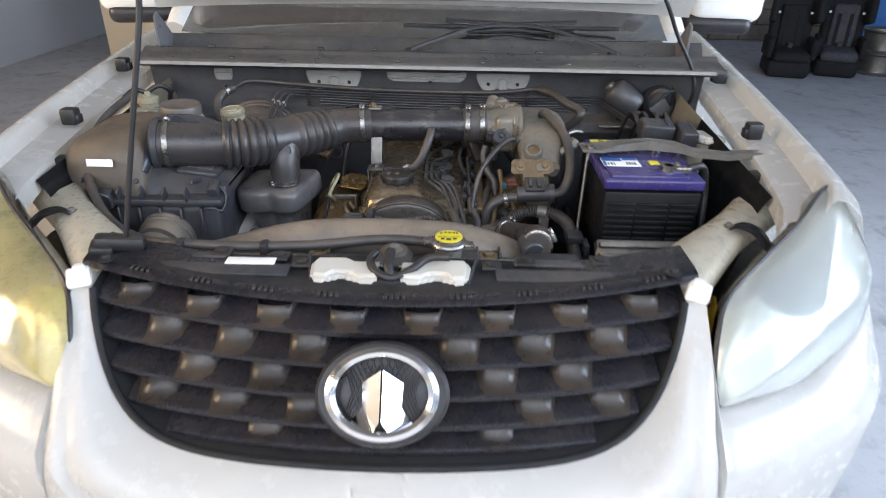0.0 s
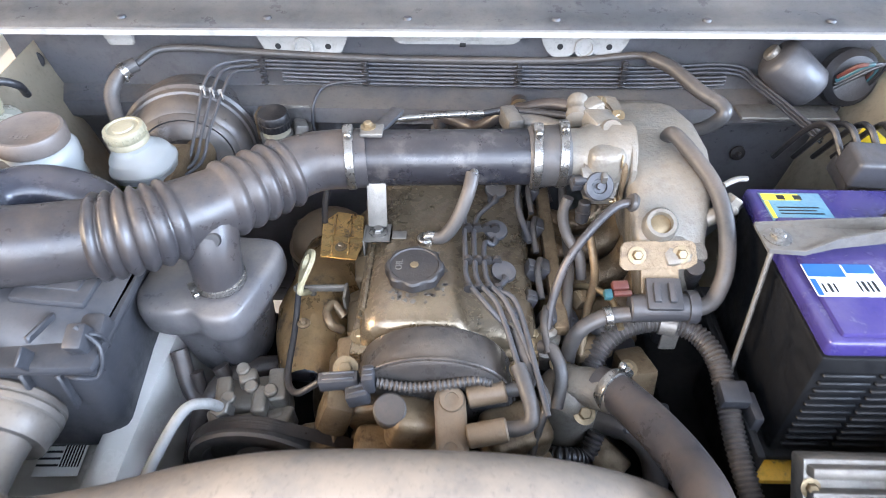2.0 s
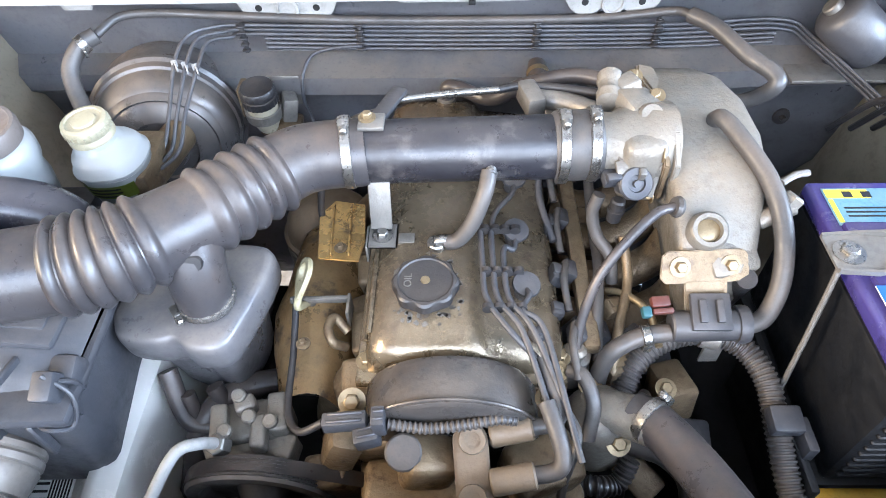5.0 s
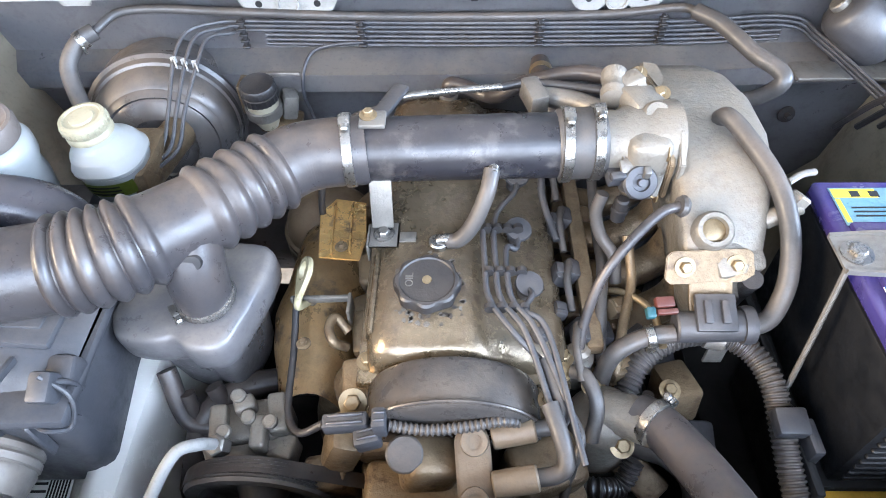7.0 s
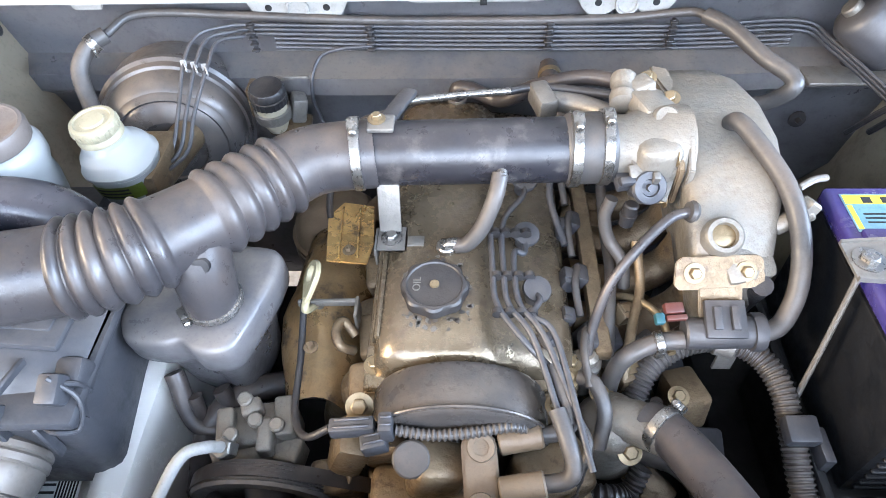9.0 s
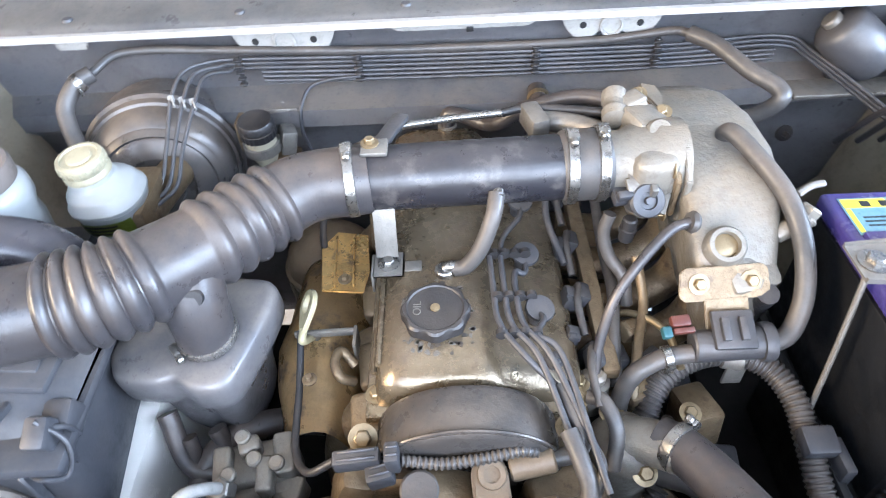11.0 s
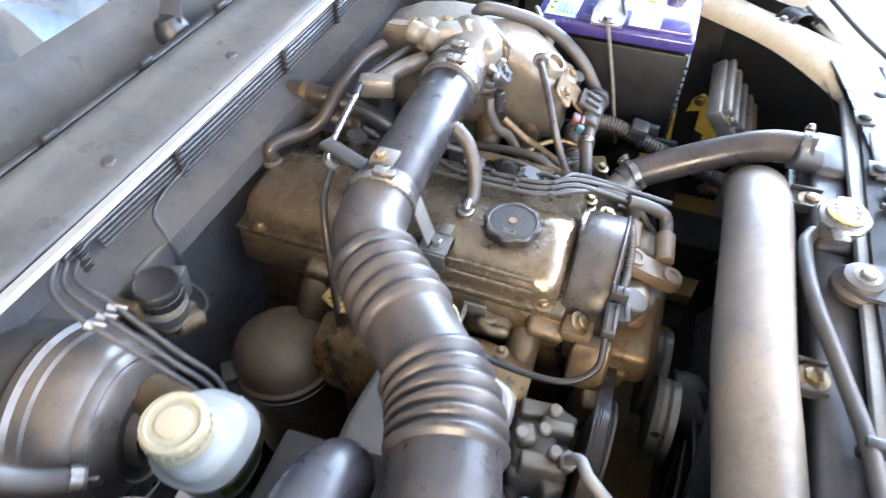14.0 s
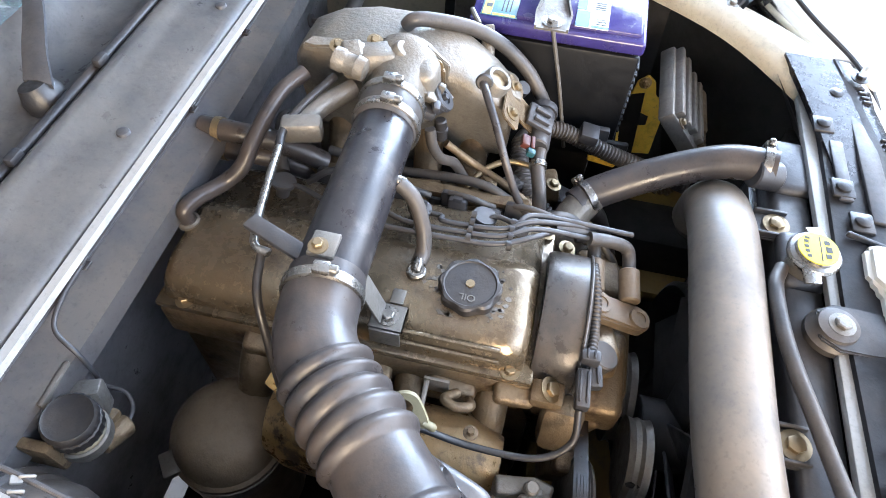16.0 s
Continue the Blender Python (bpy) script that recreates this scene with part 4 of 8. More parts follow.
# inner wings
def inner_wing(sgn):
    x0 = XC + sgn * 0.688
    # the forward stretch is coloured black to stand for the shaded hollow
    for name, y0, y1, mat, label in (("shaded_arch", 1.12, 1.53, MATTBLACK, "inner wing blackened for the dark hollow beside the engine"), ("inner_wing", 1.53, 1.78, WINGIN, "cream inner wing panel")):
        rows = []
        for i in range(9):
            y = y0 + (y1 - y0) * i / 8
            k = 0.05 * math.sin(math.pi * i / 8) if mat is WINGIN else 0.0
            rows.append([Vector((x0, y, 0.955 + 0.08 * (y - 1.27))), Vector((x0 - sgn * 0.01, y, 0.93)), Vector((x0 - sgn * (0.025 + 0.1 * k), y, 0.90)), Vector((x0 - sgn * (0.03 + k), y, 0.84)), Vector((x0 - sgn * (0.06 + k), y, 0.70)), Vector((x0 - sgn * 0.17, y, 0.58)), Vector((x0 - sgn * 0.20, y, 0.35))])
        bm = bmesh.new()
        loft(bm, rows)
        bmesh.ops.solidify(bm, geom=bm.faces[:], thickness=0.003)
        part(name, bm, mat, car, label, angle=50)
    if sgn > 0:
        bm = bmesh.new()
        box(bm, (x0 - 0.047, 1.60, 0.895), (0.003, 0.075, 0.075), (0, 12, 6), bev=0.0008)
        part("yellow_sticker", bm, BRIGHTYEL, car, "yellow warning sticker")
        bm = bmesh.new()
        box(bm, (x0 - 0.05, 1.555, 0.87), (0.004, 0.035, 0.05), (0, 12, 6), bev=0.001)
        part("hole", bm, MATTBLACK, car)
    # rails in black: the shade deep in the bay is their colour
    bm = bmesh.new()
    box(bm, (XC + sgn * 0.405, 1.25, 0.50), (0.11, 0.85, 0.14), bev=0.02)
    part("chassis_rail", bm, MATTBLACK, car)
    # added sheet behind the lamp; the right one is black for a shaded void
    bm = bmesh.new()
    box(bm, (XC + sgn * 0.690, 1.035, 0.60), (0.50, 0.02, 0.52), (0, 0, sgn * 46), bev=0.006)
    part("corner_sheet", bm, PAINT_SHADED if sgn < 0 else MATTBLACK, car, "white inner panel" if sgn < 0 else "added black sheet that stands for the dark hollow")
    if sgn < 0:
        rows = []
        for i in range(13):
            y = 1.05 + 0.40 * i / 12
            h = 0.16 * (y - 1.05) - 0.01
            rows.append([Vector((a + 0.03 * (i / 12) ** 2, y, b + h)) for a, b in ((-0.68, 0.66), (-0.60, 0.655), (-0.515, 0.665), (-0.497, 0.69), (-0.482, 0.722), (-0.462, 0.730), (-0.443, 0.722), (-0.434, 0.69), (-0.42, 0.45))])
        bm = bmesh.new()
        loft(bm, rows)
        bmesh.ops.solidify(bm, geom=bm.faces[:], thickness=0.003)
        part("apron", bm, PAINT, car, "white inner apron with a raised rail", angle=50)


inner_wing(-1)
inner_wing(1)
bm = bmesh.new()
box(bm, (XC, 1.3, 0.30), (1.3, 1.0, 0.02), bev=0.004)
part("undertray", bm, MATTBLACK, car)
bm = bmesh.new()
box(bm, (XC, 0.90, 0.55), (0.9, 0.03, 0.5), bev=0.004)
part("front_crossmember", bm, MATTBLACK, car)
# low plates tinted gold where sunlight bounces into the bay
for x, y, z, s in ((0.40, 1.06, 0.46, (0.34, 0.20, 0.03)), (0.02, 1.14, 0.40, (0.40, 0.16, 0.03))):
    bm = bmesh.new()
    box(bm, (x, y, z), s, (0, 4, 0), bev=0.01)
    part("crossmember_plate", bm, SUNGOLD, car, "crossmember plate coloured gold for warm bounced sunlight")

# ---- engine bay: intake ----
def intake_hose():
    t = thing("intake_hose", (-0.35, 1.38, 0.9), "dusty black ribbed rubber air intake hose", "hose")
    pts = [(-0.578, 1.280, 0.966), (-0.50, 1.295, 0.962), (-0.411, 1.324, 0.959), (-0.337, 1.385, 0.954), (-0.282, 1.442, 0.951), (-0.235, 1.477, 0.954), (-0.165, 1.488, 0.955)]
    c = along(spline(pts, 12), 0.0015)
    radii = []
    for p in c:
        r = 0.046 - 0.006 * max(0, min(1, (p.x + 0.42) / 0.2))
        for a, b, n in ((-0.455, -0.374, 6), (-0.334, -0.262, 5)):
            if a <= p.x <= b:
                r += 0.0066 * (0.5 - 0.5 * math.cos(6.2832 * n * (p.x - a) / (b - a))) ** 0.55
        radii.append(r)
    part("hose_body", tube_rings(bmesh.new(), c, radii, 32), RUBBER, t)
    clamp(t, (-0.563, 1.2825, 0.9655), (0.95, 0.22, -0.03), 0.0465, 0.012, (-0.1, 0.45, 1))
    clamp(t, (-0.186, 1.486, 0.956), (1, 0.12, 0), 0.041, 0.012, (0, -0.1, 1))
    bm = bmesh.new()
    tube(bm, [(-0.345, 1.365, 0.945), (-0.342, 1.345, 0.91), (-0.340, 1.335, 0.86)], 0.031, 20, radius=lambda u: 0.036 - 0.006 * u)
    part("branch", bm, RUBBER, t)
    clamp(t, (-0.340, 1.338, 0.873), (0, -0.1, 1), 0.0310, 0.010, (-0.8, -0.6, 0))
    bm = bmesh.new()
    p = Vector((-0.335, 1.343, 0.935))
    lathe(bm, [(0.011, 0), (0.011, 0.016), (0.009, 0.019), (0.0, 0.019)], aim(p, p + Vector((0.25, -0.9, 0.35))), 16)
    part("plug", bm, BLACK, t)
    return t


intake_hose()


def air_pipe():
    t = thing("air_pipe", (-0.06, 1.488, 0.92), "glossy black enamelled steel intake pipe", "pipe")
    bm = bmesh.new()
    a, b = Vector((-0.18, 1.487, 0.955)), Vector((0.065, 1.491, 0.958))
    lathe(bm, [(0.036, 0), (0.0375, 0.004), (0.0375, 0.24), (0.036, 0.245)], aim(a, b), 40)
    part("tube", bm, PIPE, t)
    bm = bmesh.new()
    tube(bm, [(-0.020, 1.458, 0.958), (-0.021, 1.445, 0.955)], 0.0065, 12)
    part("spigot", bm, ZINC, t)
    bm = bmesh.new()
    tube(bm, [(-0.022, 1.452, 0.956), (-0.028, 1.432, 0.938), (-0.042, 1.418, 0.905), (-0.058, 1.414, 0.882), (-0.072, 1.416, 0.876)], 0.0095, 14)
    part("breather_hose", bm, GREYHOSE, t, "grey rubber breather hose")
    # support bracket at the hose end with two bolts
    bm = bmesh.new()
    box(bm, (-0.155, 1.49, 0.996), (0.03, 0.028, 0.006), bev=0.002)
    part("bridge", bm, STEEL, t)
    bm = bmesh.new()
    box(bm, (-0.150, 1.450, 0.912), (0.026, 0.003, 0.075), (-18, 0, 0), 0.001)
    part("bracket", bm, STEEL, t)
    bolt(t, (-0.160, 1.494, 0.999), r=0.006)
    bm = bmesh.new()
    plate(bm, [(-0.018, -0.02), (0.018, -0.02), (0.018, 0.02), (-0.018, 0.02)], 0.003, pose(-0.149, 1.432, 0.868))
    box(bm, (-0.168, 1.432, 0.856), (0.003, 0.036, 0.028), bev=0.001)
    box(bm, (-0.120, 1.428, 0.870), (0.02, 0.016, 0.003), bev=0.001)
    part("foot", bm, STEEL, t)
    bolt(t, (-0.149, 1.432, 0.871), r=0.0075, mat=ZINC)
    # coupling to the throttle with two clamps
    bm = bmesh.new()
    lathe(bm, [(0.038, 0), (0.041, 0.004), (0.041, 0.05), (0.038, 0.054)], aim((0.052, 1.491, 0.958), (0.106, 1.493, 0.960)), 36)
    part("coupling", bm, GREYHOSE, t, "short grey rubber coupling")
    clamp(t, (0.062, 1.491, 0.958), (1, 0, 0), 0.0415, 0.012, (0, -0.1, 1))
    clamp(t, (0.096, 1.493, 0.959), (1, 0, 0), 0.0415, 0.012, (0, 0.0, 1))


air_pipe()


def airbox():
    t = thing("airbox", (-0.6, 1.33, 0.7), "dusty brown-black air filter box with a clipped lid", "air filter")
    bm = bmesh.new()
    box(bm, (-0.60, 1.325, 0.785), (0.30, 0.27, 0.175), (0, 0, 2), 0.02, 3)
    part("lower_box", bm, DARKPL, t)
    for i in range(7):
        bm = bmesh.new()
        box(bm, (-0.73 + i * 0.042, 1.188, 0.835), (0.006, 0.012, 0.06), bev=0.002, seg=1)
        part("rib", bm, DARKPL, t)
    bm = bmesh.new()
    box(bm, (-0.598, 1.322, 0.878), (0.325, 0.295, 0.016), (0, 0, 2), 0.006)
    part("flange", bm, DARKPL, t)
    # lid: low shelf below the hose, high dome at its end
    bm = bmesh.new()
    sec = lambda x, y0, y1, z1: [Vector((x, a, b)) for a, b in ((y0, 0.885), (y0 + 0.008, z1 - 0.045), (y0 + 0.025, z1 - 0.012), (y0 + 0.05, z1), (y1 - 0.05, z1 + 0.004), (y1 - 0.02, z1 - 0.008), (y1 - 0.006, z1 - 0.035), (y1, 0.885))]
    loft(bm, [sec(-0.762, 1.22, 1.42, 0.92), sec(-0.755, 1.205, 1.435, 0.965), sec(-0.735, 1.195, 1.445, 0.985), sec(-0.70, 1.19, 1.45, 0.993), sec(-0.64, 1.19, 1.445, 0.999), sec(-0.612, 1.19, 1.44, 0.996), sec(-0.598, 1.19, 1.435, 0.984), sec(-0.588, 1.19, 1.43, 0.935)], caps=True)
    part("lid", bm, BROWNPL, t, "brown dusty lid with a high dome", angle=45)
    bm = bmesh.new()
    loft(bm, [sec(-0.600, 1.19, 1.43, 0.930), sec(-0.555, 1.19, 1.43, 0.918), sec(-0.455, 1.195, 1.43, 0.905), sec(-0.440, 1.20, 1.425, 0.889)], caps=True)
    part("lid_shelf", bm, DARKPL, t, "low dark shelf of the lid under the hose", angle=45)
    bm = bmesh.new()
    tube(bm, [(-0.606, 1.215, 0.925), (-0.604, 1.262, 0.958), (-0.602, 1.320, 0.972), (-0.592, 1.365, 0.972), (-0.560, 1.388, 0.967), (-0.520, 1.392, 0.958), (-0.492, 1.388, 0.944), (-0.482, 1.386, 0.925)], 0.032, 24, 8, radius=lambda u: 0.018 + 0.014 * min(1, u / 0.35) if u < 0.9 else 0.032 - 0.10 * (u - 0.9))
    box(bm, (-0.535, 1.392, 0.915), (0.09, 0.05, 0.06), bev=0.016, seg=3)
    part("lid_lobe", bm, LOBE, t, "smooth blue-black bulge curving round the outlet", angle=60)
    for k in range(6):
        bm = bmesh.new()
        box(bm, (-0.725 + k * 0.045, 1.183, 0.895), (0.004, 0.022, 0.024), (24, 0, 0), bev=0.0012, seg=1)
        part("rib", bm, DARKPL, t)
    bm = bmesh.new()
    lathe(bm, [(0.047, 0), (0.052, 0.004), (0.05, 0.014), (0.044, 0.016)], aim((-0.592, 1.277, 0.967), (-0.50, 1.296, 0.962)), 36)
    part("outlet", bm, DARKPL, t)
    for p in ((-0.447, 1.235, 0.885), (-0.66, 1.178, 0.885)):
        bm = bmesh.new()
        box(bm, p, (0.028, 0.03, 0.034), (20, 0, 0), 0.006)
        tube(bm, [Vector(p) + Vector((-0.01, -0.018, 0.01)), Vector(p) + Vector((0, -0.022, 0.018)), Vector(p) + Vector((0.012, -0.016, 0.008)), Vector(p) + Vector((0.012, -0.01, -0.015))], 0.003, 8)
        part("spring_clip", bm, DARKPL, t)
    bm = bmesh.new()
    box(bm, (-0.665, 1.191, 0.955), (0.052, 0.0012, 0.015), (-8, 0, 0), bev=0.0003)
    part("label", bm, WHITELAB, t, "small grey paper label")
    for x in (-0.71, -0.60, -0.49):
        bm = bmesh.new()
        box(bm, (x, 1.212, 0.913), (0.006, 0.05, 0.010), (-14, 0, 0), bev=0.002, seg=1)
        part("rib", bm, DARKPL, t)
    bm = bmesh.new()
    box(bm, (-0.500, 1.300, 0.915), (0.085, 0.11, 0.012), (0, 6, 0), bev=0.005)
    box(bm, (-0.500, 1.300, 0.921), (0.060, 0.075, 0.006), (0, 6, 0), bev=0.002)
    part("shelf_panel", bm, DARKPL, t)
    bm = bmesh.new()
    box(bm, (-0.452, 1.212, 0.892), (0.022, 0.030, 0.040), (24, 0, 0), 0.004)
    tube(bm, [(-0.470, 1.188, 0.862), (-0.452, 1.180, 0.868), (-0.434, 1.188, 0.862), (-0.430, 1.205, 0.89), (-0.452, 1.212, 0.915)], 0.0026, 8)
    part("latch", bm, DARKPL, t, "wire latch of the lid")
    bm = bmesh.new()
    lathe(bm, [(0.050, 0), (0.056, 0.006), (0.056, 0.012), (0.053, 0.014), (0.056, 0.017), (0.056, 0.024), (0.053, 0.026), (0.055, 0.030), (0.052, 0.045), (0.050, 0.055)], aim((-0.555, 1.20, 0.80), (-0.557, 1.13, 0.79)), 36)
    part("inlet", bm, DUCT, t, "dusty ribbed inlet sleeve")


airbox()


def snorkel():
    t = thing("intake_duct", (-0.1, 1.05, 0.82), "broad dusty grey-brown plastic cold air duct", "duct")
    pts = [(-0.556, 1.185, 0.80), (-0.562, 1.12, 0.795), (-0.545, 1.055, 0.80), (-0.48, 1.025, 0.815), (-0.38, 1.028, 0.838), (-0.28, 1.042, 0.862), (-0.18, 1.052, 0.872), (0.0, 1.053, 0.872), (0.10, 1.050, 0.855), (0.165, 1.047, 0.82), (0.185, 1.045, 0.77)]
    part("duct_body", tube(bmesh.new(), pts, 0.043, 28, 8, flat=0.84, radius=lambda u: 0.043 if u < 0.45 else 0.0425), DUCT, t, angle=60)
    bm = bmesh.new()
    lathe(bm, [(0.037, 0), (0.038, 0.03), (0.034, 0.05)], aim((0.182, 1.045, 0.80), (0.188, 1.045, 0.72)), 24)
    part("sleeve", bm, DARKPL, t)


snorkel()


def resonator():
    t = thing("resonator", (-0.35, 1.35, 0.72), "dusty dark plastic resonator tank under the intake hose", "tank")
    m = pose(-0.368, 1.350, 0.806, 3, -4, -8)
    corner = [(-0.080, -0.030), (-0.058, -0.058), (-0.015, -0.062), (0.010, -0.056), (0.035, -0.066), (0.066, -0.060), (0.078, -0.030), (0.088, 0.045), (0.078, 0.080), (0.040, 0.086), (-0.050, 0.082), (-0.078, 0.060)]
    ring = spline([Vector((x, y, 0)) for x, y in corner + corner[:1]], 5)[:-1]
    bm = bmesh.new()
    rows = [[m @ Vector((p.x * k, p.y * k, z)) for p in ring] for z, k in ((-0.11, 0.50), (-0.085, 0.60), (-0.02, 0.70), (0.002, 0.80), (0.006, 0.93), (0.012, 0.985), (0.022, 1.0), (0.040, 1.0), (0.047, 0.985), (0.052, 0.95), (0.0545, 0.88), (0.055, 0.60))]
    loft(bm, rows, close=True, caps=True)
    part("tank", bm, TANK, t, angle=60)
    bm = bmesh.new()
    lathe(bm, [(0.019, 0), (0.018, 0.004), (0.0125, 0.0055), (0.0125, 0.0045), (0.0105, 0.0045)], aim((-0.336, 1.319, 0.8545), (-0.336, 1.316, 0.90)), 22)
    part("bolt_seat", bm, TANK, t)
    bolt(t, (-0.336, 1.319, 0.857), (0, -0.06, 1), 0.009, mat=DARKPL, washer=1.2)


resonator()


def throttle_and_plenum():
    t = thing("intake_plenum", (0.22, 1.48, 0.80), "dusty cast aluminium intake plenum with throttle body", "intake manifold")
    n, ux, uy = 32, Vector((1, 0, 0)), Vector((0, 0, 1))
    rows = []
    for y, x, top, low, a in ((1.350, 0.222, 0.890, 0.815, 0.030), (1.353, 0.222, 0.902, 0.805, 0.040), (1.362, 0.222, 0.916, 0.800, 0.046), (1.385, 0.224, 0.936, 0.797, 0.050), (1.42, 0.228, 0.957, 0.795, 0.056), (1.455, 0.232, 0.969, 0.795, 0.062), (1.50, 0.234, 0.976, 0.795, 0.066), (1.56, 0.232, 0.978, 0.796, 0.065), (1.61, 0.226, 0.974, 0.798, 0.058), (1.645, 0.220, 0.962, 0.803, 0.047), (1.657, 0.218, 0.945, 0.815, 0.036)):
        ring = oval((x, y, (top + low) / 2), ux, uy, a, (top - low) / 2, n, 5.5)
        # the sides draw in towards the foot
        rows.append([Vector((x + (p.x - x) * (1 - (0.55 if p.x < x else 0.28) * (top - p.z) / (top - low)), p.y, p.z)) for p in ring])
    part("plenum", loft(bmesh.new(), rows, close=True, caps=True), CAST, t, "rounded cast aluminium chamber", angle=60)
    # lower runners down to the head
    for y in (1.40, 1.47, 1.54, 1.61):
        bm = bmesh.new()
        tube(bm, [(0.22, y, 0.84), (0.20, y, 0.78), (0.14, y - 0.01, 0.755), (0.07, y - 0.01, 0.77)], 0.023, 16)
        part("runner", bm, DIRTCAST, t)
    # throttle body
    bm = bmesh.new()
    lathe(bm, [(0.036, 0), (0.038, 0.004), (0.038, 0.02), (0.044, 0.03), (0.046, 0.05), (0.05, 0.056), (0.05, 0.085)], aim((0.10, 1.493, 0.958), (0.185, 1.496, 0.955)), 28)
    box(bm, (0.150, 1.495, 0.950), (0.05, 0.10, 0.085), bev=0.014, seg=3)
    part("throttle_body", bm, CAST, t)
    for i, (x, w, h) in enumerate(((0.168, 0.112, 0.092), (0.178, 0.120, 0.098))):
        bm = bmesh.new()
        plate(bm, [(-w / 2, -h / 2 + 0.02), (-w / 2 + 0.02, -h / 2), (w / 2 - 0.02, -h / 2), (w / 2, -h / 2 + 0.02), (w / 2, h / 2 - 0.025), (w / 2 - 0.03, h / 2), (-w / 2 + 0.03, h / 2), (-w / 2, h / 2 - 0.025)], 0.007, Matrix.Translation((x, 1.497, 0.948)) @ Matrix.Rotation(radians(90), 4, "Z") @ Matrix.Rotation(radians(90), 4, "X"), 0.0015)
        part("throttle_flange", bm, CAST if i else DIRTCAST, t)
    for dy, dz in ((-0.044, 0.03), (0.044, 0.03), (-0.046, -0.03)):
        bolt(t, (0.167, 1.497 + dy, 0.948 + dz), (-1, 0, 0), 0.006)
    bm = bmesh.new()
    box(bm, (0.142, 1.452, 0.962), (0.05, 0.016, 0.006), (35, 0, 12), 0.002)
    box(bm, (0.146, 1.446, 0.945), (0.008, 0.010, 0.045), (20, 0, 0), 0.002)
    part("throttle_lever", bm, STEEL, t)
    bm = bmesh.new()
    lathe(bm, [(0.010, 0), (0.018, 0.002), (0.0185, 0.010), (0.0165, 0.012), (0.0165, 0.022), (0.019, 0.024), (0.019, 0.034)], aim((0.122, 1.545, 0.984), (0.160, 1.562, 0.992)), 24)
    lathe(bm, [(0.008, 0), (0.0145, 0.002), (0.0155, 0.014), (0.0135, 0.017), (0.0135, 0.030), (0.0155, 0.033), (0.0150, 0.044), (0.008, 0.046)], aim((0.118, 1.53, 0.99), (0.125, 1.575, 0.998)), 20)
    box(bm, (0.140, 1.555, 1.000), (0.030, 0.026, 0.014), (0, -8, 25), 0.005, 3)
    box(bm, (0.150, 1.525, 0.992), (0.045, 0.045, 0.022), (0, 10, 20), 0.007)
    lathe(bm, [(0.015, 0), (0.015, 0.012), (0.012, 0.016), (0, 0.016)], aim((0.158, 1.50, 0.99), (0.158, 1.47, 1.03)), 18)
    part("idle_valve", bm, CAST, t)
    for p in ((0.165, 1.47, 0.983), (0.172, 1.535, 0.995), (0.155, 1.58, 0.992)):
        bolt(t, p, (-0.3, -0.3, 1), 0.0065)
    bm = bmesh.new()
    plate(bm, [(0.012, -0.10), (0.02, -0.10), (0.016, 0.03), (-0.004, 0.04), (-0.008, 0.02)], 0.012, pose(0.180, 1.60, 0.962, 0, 0, 5), 0.003)
    part("flange", bm, CAST, t)
    # throttle position sensor, return spring and cable drum
    bm = bmesh.new()
    cyl(bm, (0.134, 1.456, 0.936), (0.138, 1.436, 0.950), 0.016, seg=20)
    box(bm, (0.116, 1.452, 0.945), (0.022, 0.022, 0.014), (20, 0, 10), 0.004)
    box(bm, (0.116, 1.440, 0.955), (0.018, 0.010, 0.010), (20, 0, 10), 0.003)
    part("sensor", bm, DARKPL, t)
    bm = bmesh.new()
    m = aim((0.140, 1.438, 0.948), (0.142, 1.420, 0.962))
    lathe(bm, [(0.008, -0.004), (0.0175, -0.002), (0.019, 0.0), (0.017, 0.002), (0.019, 0.004), (0.0175, 0.006), (0.010, 0.006), (0.009, 0.003), (0.0045, 0.003), (0.004, 0.009), (0, 0.009)], m, 24)
    part("cable_drum", bm, DARKPL, t)
    for k in range(4):
        bm = bmesh.new()
        tube(bm, [m @ Vector((0.011 * math.cos(a), 0.011 * math.sin(a), -0.006 - 0.003 * k)) for a in [6.2832 * q / 12 for q in range(13)]], 0.0012, 6, 2)
        part("spring_coil", bm, STEEL, t)
    bm = bmesh.new()
    box(bm, (0.160, 1.440, 0.944), (0.010, 0.030, 0.004), (30, 0, -25), 0.0012)
    box(bm, (0.122, 1.462, 0.964), (0.006, 0.036, 0.014), (25, 0, 20), 0.0015)
    part("stop_arm", bm, STEEL, t)
    bm = bmesh.new()
    cyl(bm, (0.126, 1.436, 0.925), (0.124, 1.434, 0.893), 0.0085, seg=14)
    lathe(bm, [(0.0085, 0), (0.0100, 0.001), (0.0100, 0.006), (0.0085, 0.007)], aim((0.125, 1.435, 0.912), (0.124, 1.434, 0.893)), 14)
    part("plug", bm, BLACK, t)
    bm = bmesh.new()
    tube(bm, [(0.105, 1.445, 0.925), (0.100, 1.44, 0.90), (0.108, 1.43, 0.872), (0.125, 1.415, 0.85), (0.13, 1.40, 0.82)], 0.0075, 10)
    part("wire", bm, GREYHOSE, t)
    # eye boss on the front
    bm = bmesh.new()
    m = aim((0.208, 1.386, 0.921), (0.206, 1.353, 0.971))
    lathe(bm, [(0.023, -0.03), (0.0205, 0.024), (0.018, 0.027), (0.0135, 0.027), (0.0125, 0.020), (0.0, 0.020)], m, 28)
    box(bm, (0.235, 1.372, 0.895), (0.06, 0.045, 0.05), (30, 0, 15), 0.010)
    part("eye_boss", bm, CAST, t)
    bm = bmesh.new()
